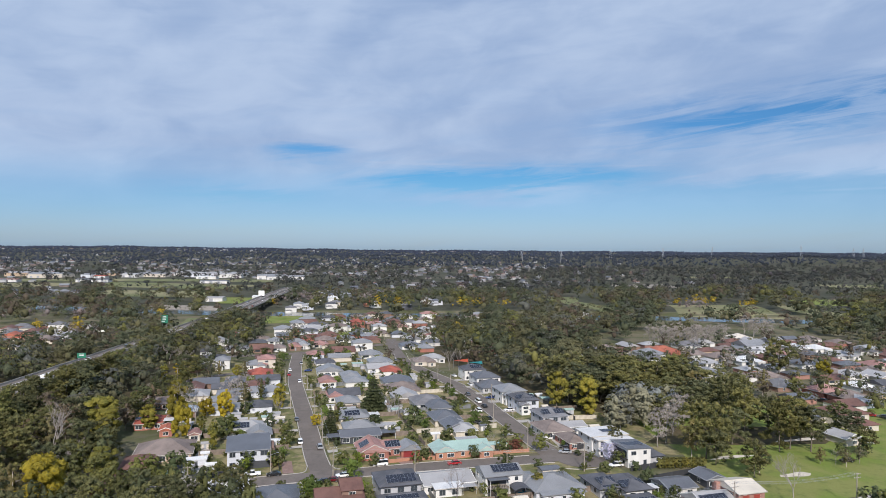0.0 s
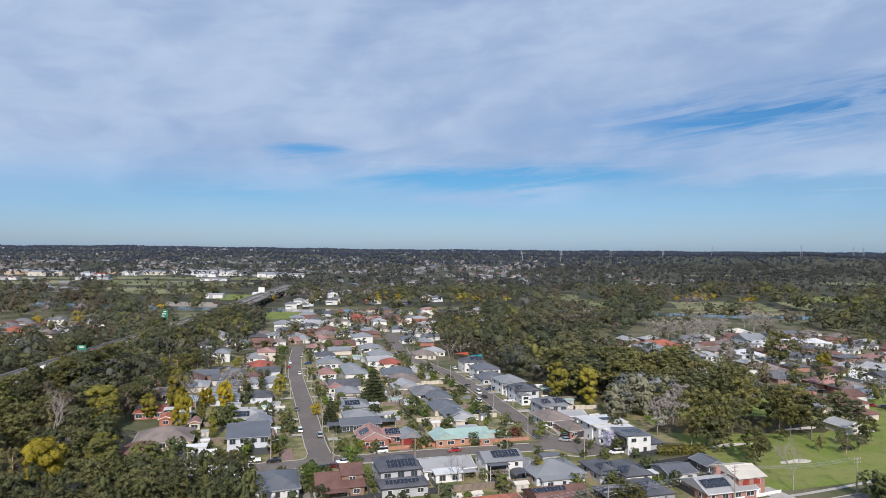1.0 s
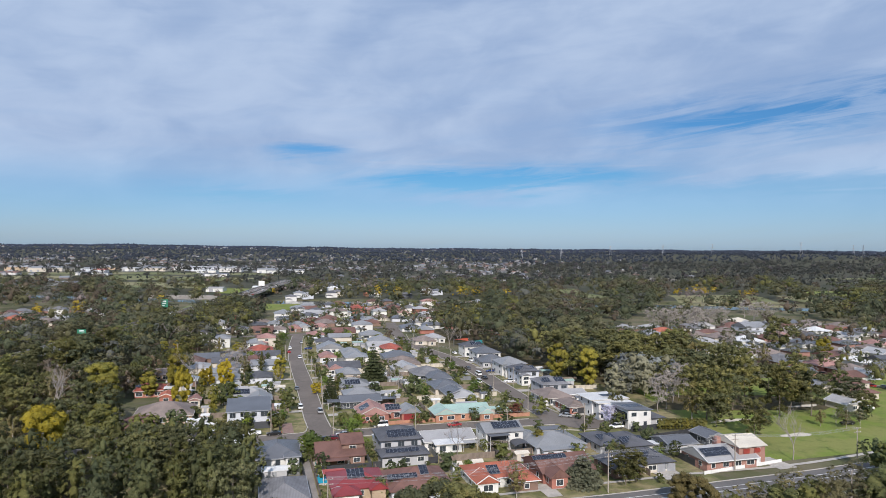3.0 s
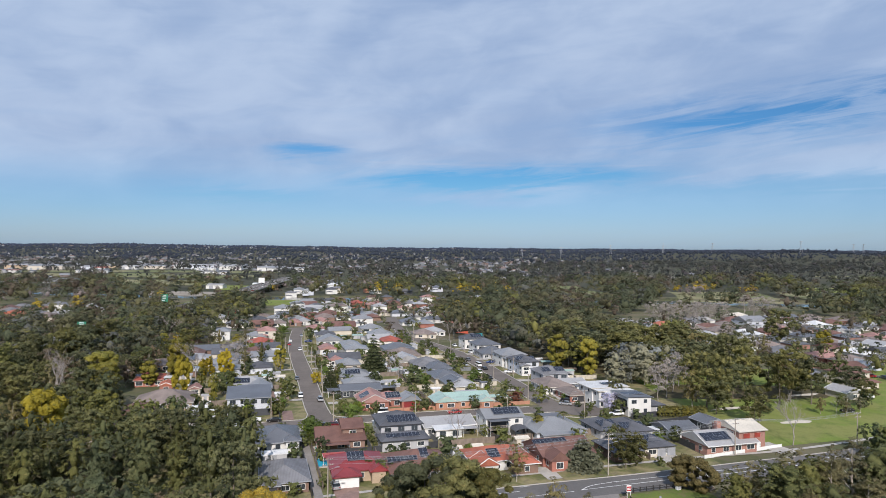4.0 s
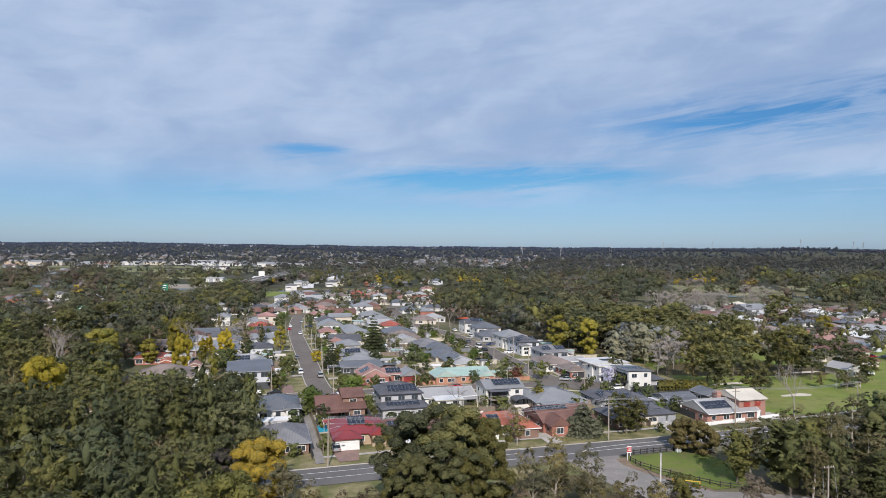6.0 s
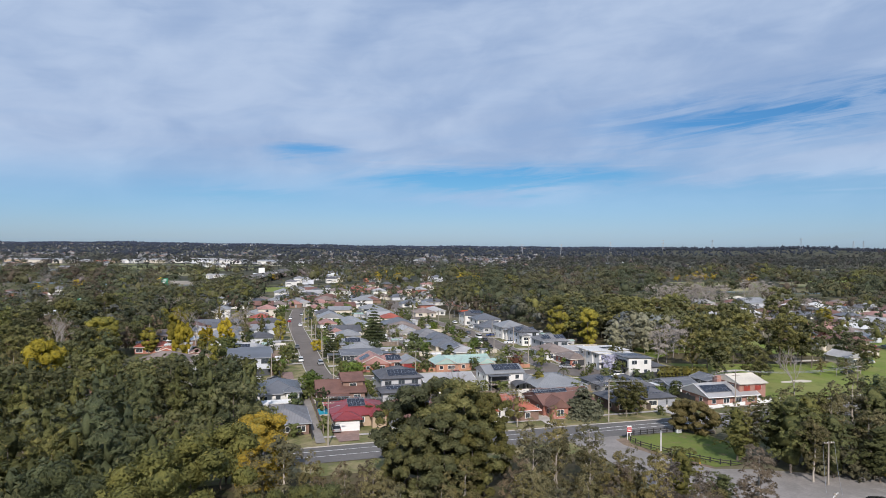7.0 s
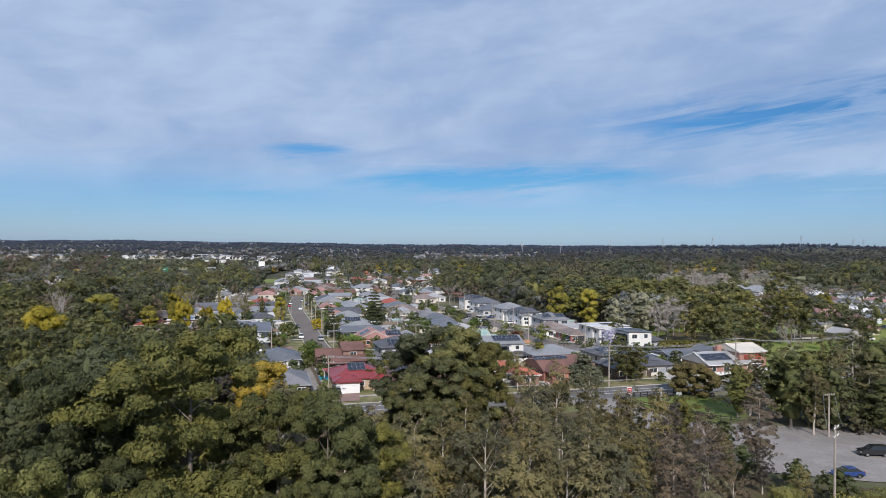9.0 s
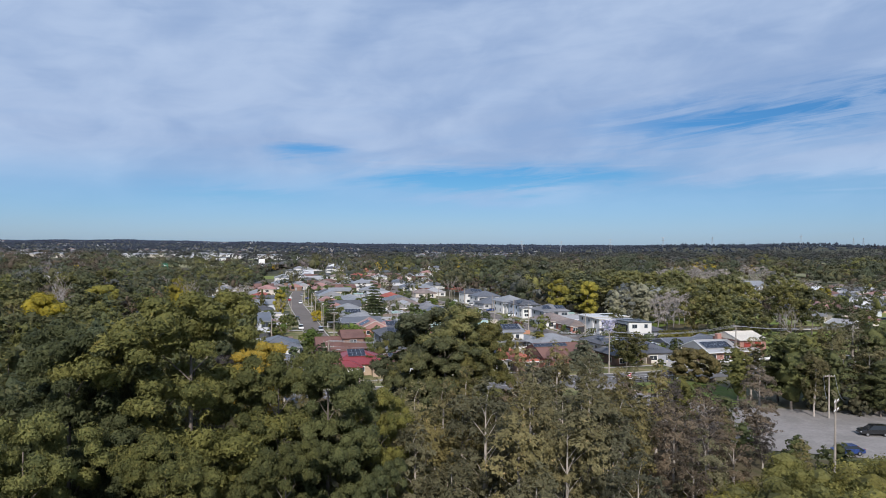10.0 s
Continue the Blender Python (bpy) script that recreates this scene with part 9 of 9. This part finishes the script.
def truck(x, y, z):
    t = empty("truck", pose(x, y, z, 0, 0, 178), "white semi-trailer truck on the motorway", "truck")
    part("trailer", crate(-1.25, 1.25, -9.0, 4.6, 1.1, 4.2, 0.06), WHITE, t)
    part("chassis", crate(-0.5, 0.5, -8.8, 8.0, 0.7, 1.05), DARKTRIM, t)
    cab = part("cab", crate(-1.2, 1.2, 5.4, 8.3, 0.6, 3.4, 0.2), PAINTS["white"], t)
    part("windscreen", crate(-1.05, 1.05, 8.26, 8.34, 2.0, 3.0), CARGLASS, cab)
    for y0 in (-7.8, -6.5, -5.2, 3.2, 4.4, 7.3):
        for sx in (-1, 1):
            w = part("wheel", shared("truck_tyre", lambda: mesh_of(tube(bmesh.new(), (-0.16, 0, 0), (0.16, 0, 0), 0.5, 0.5, 12), "wheel", TYRE)), None, t)
            w.location = (sx * 1.05, y0, 0.5)


truck(-190.5, 318, 6.05)


def wire(a, b, drop, off=0.0, zoff=0.0):
    """A slack cable between two poles, given by their order."""
    (u0, v0, h0), (u1, v1, h1) = POLES[a], POLES[b]
    p, q = Vector((*world_xy(u0, v0), h0 - 0.1 + zoff)), Vector((*world_xy(u1, v1), h1 - 0.1 + zoff))
    side = Vector((q.y - p.y, p.x - q.x, 0)).normalized() * off
    pts = [p.lerp(q, i / 12) + side - Vector((0, 0, drop * 4 * (i / 12) * (1 - i / 12))) for i in range(13)]
    cu = bpy.data.curves.new("power_cable", "CURVE")
    cu.dimensions, cu.bevel_depth, cu.bevel_resolution = "3D", 0.022, 0
    line = cu.splines.new("POLY")
    line.points.add(len(pts) - 1)
    for knot, w in zip(line.points, pts):
        knot.co = (*w, 1.0)
    cu.materials.append(GREYTRIM)
    tagged(new("power_cable", cu), "thin dark power cable strung between poles", "cable")


for off in (-1.0, -0.45, 0.45, 1.0):
    wire(1, 0, 1.6, off)
    wire(0, 2, 1.2, off)
    wire(2, 3, 1.2, off)
wire(1, 0, 1.4, 0, -1.2)
wire(0, 2, 1.2, 0, -1.2)
for a, b in ((4, 7), (7, 8), (8, 9), (9, 10), (6, 16), (16, 17), (5, 11), (11, 20), (20, 6), (12, 13), (13, 14), (18, 19)):
    for off in (-0.9, 0.9):
        wire(a, b, 0.9, off)


def pool(u, v, w, d, tint="blue", turn=0.0):
    """A sunken swimming pool with a pale coping."""
    p = empty("swimming_pool", on_grid(u, v, 0.02, turn), "garden swimming pool with clear turquoise water and pale coping", "pool", "garden pools")
    bm = bmesh.new()
    for a in ((-w / 2 - 0.5, w / 2 + 0.5, -d / 2 - 0.5, -d / 2), (-w / 2 - 0.5, w / 2 + 0.5, d / 2, d / 2 + 0.5), (-w / 2 - 0.5, -w / 2, -d / 2, d / 2), (w / 2, w / 2 + 0.5, -d / 2, d / 2)):
        part("coping", crate(*a, 0.0, 0.22), CONCRETE, p)
    col = {"blue": (0.04, 0.42, 0.62), "teal": (0.05, 0.36, 0.32), "dark": (0.05, 0.13, 0.16)}[tint]
    bm = bmesh.new()
    bmesh.ops.create_grid(bm, x_segments=6, y_segments=6, size=0.5)
    bmesh.ops.transform(bm, matrix=Matrix.Diagonal((w, d, 1, 1)), verts=bm.verts[:])
    part("water", bm, surface(tint + "_pool_water", col, tuple(c * 0.85 for c in col), 2, 0.08, bump=0.01, spread=0.05), p).location.z = 0.15


pool(17.2, 169.4, 2.9, 6.4)
pool(18.2, 181.3, 3.8, 3.6, "teal")
pool(10.1, 183.6, 2.9, 4.2)
pool(77.2, 180.6, 4.4, 2.6)
pool(131, 258, 4.0, 8.0, "dark")
pool(124, 262, 3.0, 6.0, "dark")
pool(-24, 224, 5, 4, "teal")

# driveways, paths and the side lane
patch("driveway", ((17.2, 150.6), (23.4, 150.6), (22.2, 142.4), (17.8, 142.2)), PAVER, "drive", "brown paved double driveway", "driveway")
patch("lane", ((12.9, 142.2), (14.9, 142.3), (15.0, 204.8), (12.8, 204.8)), GRAVEL, "drive", "narrow concrete lane between garden fences", "path")
patch("driveway", ((67.4, 152), (72, 152), (71.4, 143.2), (67.6, 143.1)), CONCRETE, "drive", "pale concrete driveway", "driveway")
patch("driveway", ((101.5, 155), (109, 155), (108.5, 144.0), (102.5, 143.9)), CONCRETE, "drive", "pale concrete driveway", "driveway")
patch("driveway", ((136, 155), (142, 155), (143, 145.4), (137, 145.2)), CONCRETE, "drive", "pale concrete driveway", "driveway")
patch("forecourt", ((106.5, 214.5), (113, 211.5), (118, 207.5), (124, 216), (118, 224), (108, 227)), CONCRETE, "drive", "broad pale concrete forecourt", "driveway")
patch("driveway", ((47, 213.4), (52.2, 213.4), (52.4, 221), (47.2, 221)), PAVER, "drive", "brown paved driveway", "driveway")
patch("driveway", ((9, 214), (12.4, 214), (12.4, 226), (9, 226)), PAVER, "drive", "brown paved driveway", "driveway")
for v in (232, 250, 268, 284, 300, 318, 336, 352, 372):
    patch("driveway", ((25.2, v), (28.6, v + 0.2), (28.8, v + 3.2), (25.2, v + 3.2)), CONCRETE, "drive", "pale concrete driveway", "driveway")
for v in (240, 262, 300, 330, 352):
    patch("driveway", ((11.5, v), (16.8, v), (16.8, v + 3), (11.5, v + 3)), CONCRETE, "drive", "pale concrete driveway", "driveway")
for v in (232, 252, 270, 288, 306, 322, 340):
    patch("driveway", ((105.8, v), (111.5, v - 0.8), (111.5, v + 3.6), (105.8, v + 4.2)), CONCRETE, "drive", "pale concrete driveway", "driveway")
    patch("driveway", ((92.5, v + 4), (97.4, v + 4), (97.4, v + 7), (92.5, v + 7)), CONCRETE, "drive", "pale concrete driveway", "driveway")
patch("driveway", ((-22, 213.4), (-17, 213.4), (-14, 250), (-18, 250)), CONCRETE, "drive", "long pale concrete driveway", "driveway")


def garden_shed(u, v, w, d, cover, wall, turn=0.0):
    s = empty("garden_shed", on_grid(u, v, 0, turn), "small steel garden shed behind a house", "shed", "garden sheds")
    part("wall", crate(-w / 2, w / 2, -d / 2, d / 2, 0, 2.1), WALLS[wall], s)
    vv, f = roof_mesh("gable", w, d, 0.55, 0.15)
    part("roof", quick_mesh("roof", vv, f, ROOFS[cover]), None, s).location.z = 2.1
    part("door", crate(-0.45, 0.45, -d / 2 - 0.06, -d / 2, 0.05, 1.9), GREYTRIM, s)
    RECT.append((u, v, w / 2, d / 2))


def build_sheds():
    rng = random.Random(31)
    n = 0
    for _ in range(900):
        zone = rng.choice(((0, 112, 150, 200), (28, 95, 220, 350), (28, 95, 350, 440), (-30, 12, 220, 300), (108, 136, 225, 300)))
        u, v = rng.uniform(zone[0], zone[1]), rng.uniform(zone[2], zone[3])
        w, d = rng.choice(((3, 2.4), (3.6, 3), (6, 4), (2.4, 2.4)))
        if any(abs(u - a) < p + w / 2 + 1.2 and abs(v - b) < q + d / 2 + 1.2 for a, b, p, q in RECT) or near_road(*world_xy(u, v), 7.0):
            continue
        garden_shed(u, v, w, d, rng.choice(("silver", "steel", "white", "cream", "slate", "mint", "silver")), rng.choice(("pale", "cream", "white", "grey")))
        n += 1
        if n > 64:
            break


build_sheds()


def notice(u, v):
    s = empty("roadside_sign", on_grid(u, v, 0, -8) @ Matrix.Diagonal((0.72, 0.72, 0.72, 1)), "red and white roadside sign on two white posts", "sign")
    for x in (-0.5, 0.5):
        part("post", crate(x - 0.07, x + 0.07, -0.07, 0.07, 0, 4.4), WHITE, s)
    b = part("board", crate(-0.75, 0.75, -0.14, -0.075, 2.4, 4.5, 0.03), WHITE, s)
    part("red_panel", crate(-0.7, 0.7, -0.165, -0.142, 2.75, 4.15), surface("red_sign_face", (0.45, 0.03, 0.04), None, 1, 0.5), b)
    for i in range(2):
        part("legend_bar", crate(-0.5, 0.5, -0.185, -0.167, 3.15 + 0.4 * i, 3.35 + 0.4 * i), WHITE, b)


notice(79.4, 127.4)


def cabinet(u, v):
    c = empty("utility_cabinet", on_grid(u, v, 0.05), "white steel utility cabinet beside the reserve", "cabinet")
    part("body", crate(-0.55, 0.55, -0.35, 0.35, 0.1, 1.25, 0.04), WHITE, c)
    part("lid", crate(-0.6, 0.6, -0.4, 0.4, 1.25, 1.33, 0.02), WHITE, c)
    part("door", crate(-0.45, 0.45, -0.38, -0.355, 0.25, 1.1), GREYTRIM, c)


cabinet(93.6, 129.6)


def table(u, v):
    t = empty("picnic_table", on_grid(u, v, 0.05, 12), "weathered timber picnic table with benches", "table")
    part("tabletop", crate(-0.95, 0.95, -0.4, 0.4, 0.72, 0.78), TIMBER, t)
    for y in (-0.75, 0.75):
        part("bench", crate(-0.95, 0.95, y - 0.15, y + 0.15, 0.42, 0.47), TIMBER, t)
    for x in (-0.7, 0.7):
        part("leg_frame", crate(x - 0.05, x + 0.05, -0.75, 0.75, 0.0, 0.72), TIMBER, t)


table(100.6, 127.6)


def lamp_post(x, y, h):
    p = empty("lamp_post", pose(x, y, 0), "pale round car park light post", "lamp post")
    part("post", tube(bmesh.new(), (0, 0, 0), (0, 0, h), 0.16, 0.15, 10), surface("pale_post", (0.55, 0.53, 0.50), None, 1, 0.6), p)
    part("cap", tube(bmesh.new(), (0, 0, h), (0, 0, h + 0.3), 0.26, 0.2, 10), GREYTRIM, p)


lamp_post(43.4, 130, 5.9)


def barrier_gate(u, v):
    g = empty("boom_gate", on_grid(u, v, 0.12, -35), "yellow steel boom gate at the car park entry", "gate")
    yellow = surface("yellow_paint", (0.60, 0.38, 0.05), None, 1, 0.5)
    part("beam", crate(-2.6, 2.6, -0.06, 0.06, 0.85, 1.0), yellow, g)
    for x in (-2.5, 2.5):
        part("post", crate(x - 0.09, x + 0.09, -0.09, 0.09, 0, 1.1), yellow, g)


barrier_gate(82.0, 111.0)


def shade_sail(x, y, w, d, z, colour, label):
    s = empty("shade_sail", pose(x, y, lie(x, y)), label, "shade sail")
    v, f, n = [], [], 6
    for j in range(n + 1):
        for i in range(n + 1):
            a, b = i / n * 2 - 1, j / n * 2 - 1
            v.append((a * w / 2 * (1 - 0.12 * (1 - b * b)), b * d / 2 * (1 - 0.12 * (1 - a * a)), z + 0.5 * a * b - 0.3 * (1 - a * a) * (1 - b * b)))
    for j in range(n):
        for i in range(n):
            q = j * (n + 1) + i
            f.append((q, q + 1, q + n + 2, q + n + 1))
    part("sail", quick_mesh("sail", v, f, surface(label.split()[0] + "_sailcloth", colour, None, 2, 0.8)), None, s)
    for sx in (-1, 1):
        for sy in (-1, 1):
            part("post", tube(bmesh.new(), (sx * w / 2, sy * d / 2, 0), (sx * w / 2, sy * d / 2, z + 0.5), 0.08, 0.08, 6), GALV, s)


shade_sail(11.5, 398, 9, 7, 4.2, (0.50, 0.09, 0.04), "red shade sail over a playground")
shade_sail(20, 396, 9, 6, 3.4, (0.03, 0.25, 0.27), "teal shade sail over a playground")
# pylons on the far ridge
for s, y in ((0.18, 2600), (0.255, 2650), (0.335, 2600), (0.41, 2620), (0.545, 2500), (0.625, 2560), (0.64, 2600), (0.12, 2700)):
    x = s * y
    p = empty("pylon", pose(x, y, lie(x, y)), "far steel lattice electricity pylon", "pylon", "pylons on the ridge")
    for sx in (-1, 1):
        for sy in (-1, 1):
            part("leg", tube(bmesh.new(), (sx * 4, sy * 4, 0), (sx * 0.6, sy * 0.6, 44), 0.35, 0.3, 4), GALV, p)
    for z in (30, 36, 42):
        part("crossarm", crate(-7, 7, -0.4, 0.4, z, z + 0.6), GALV, p)
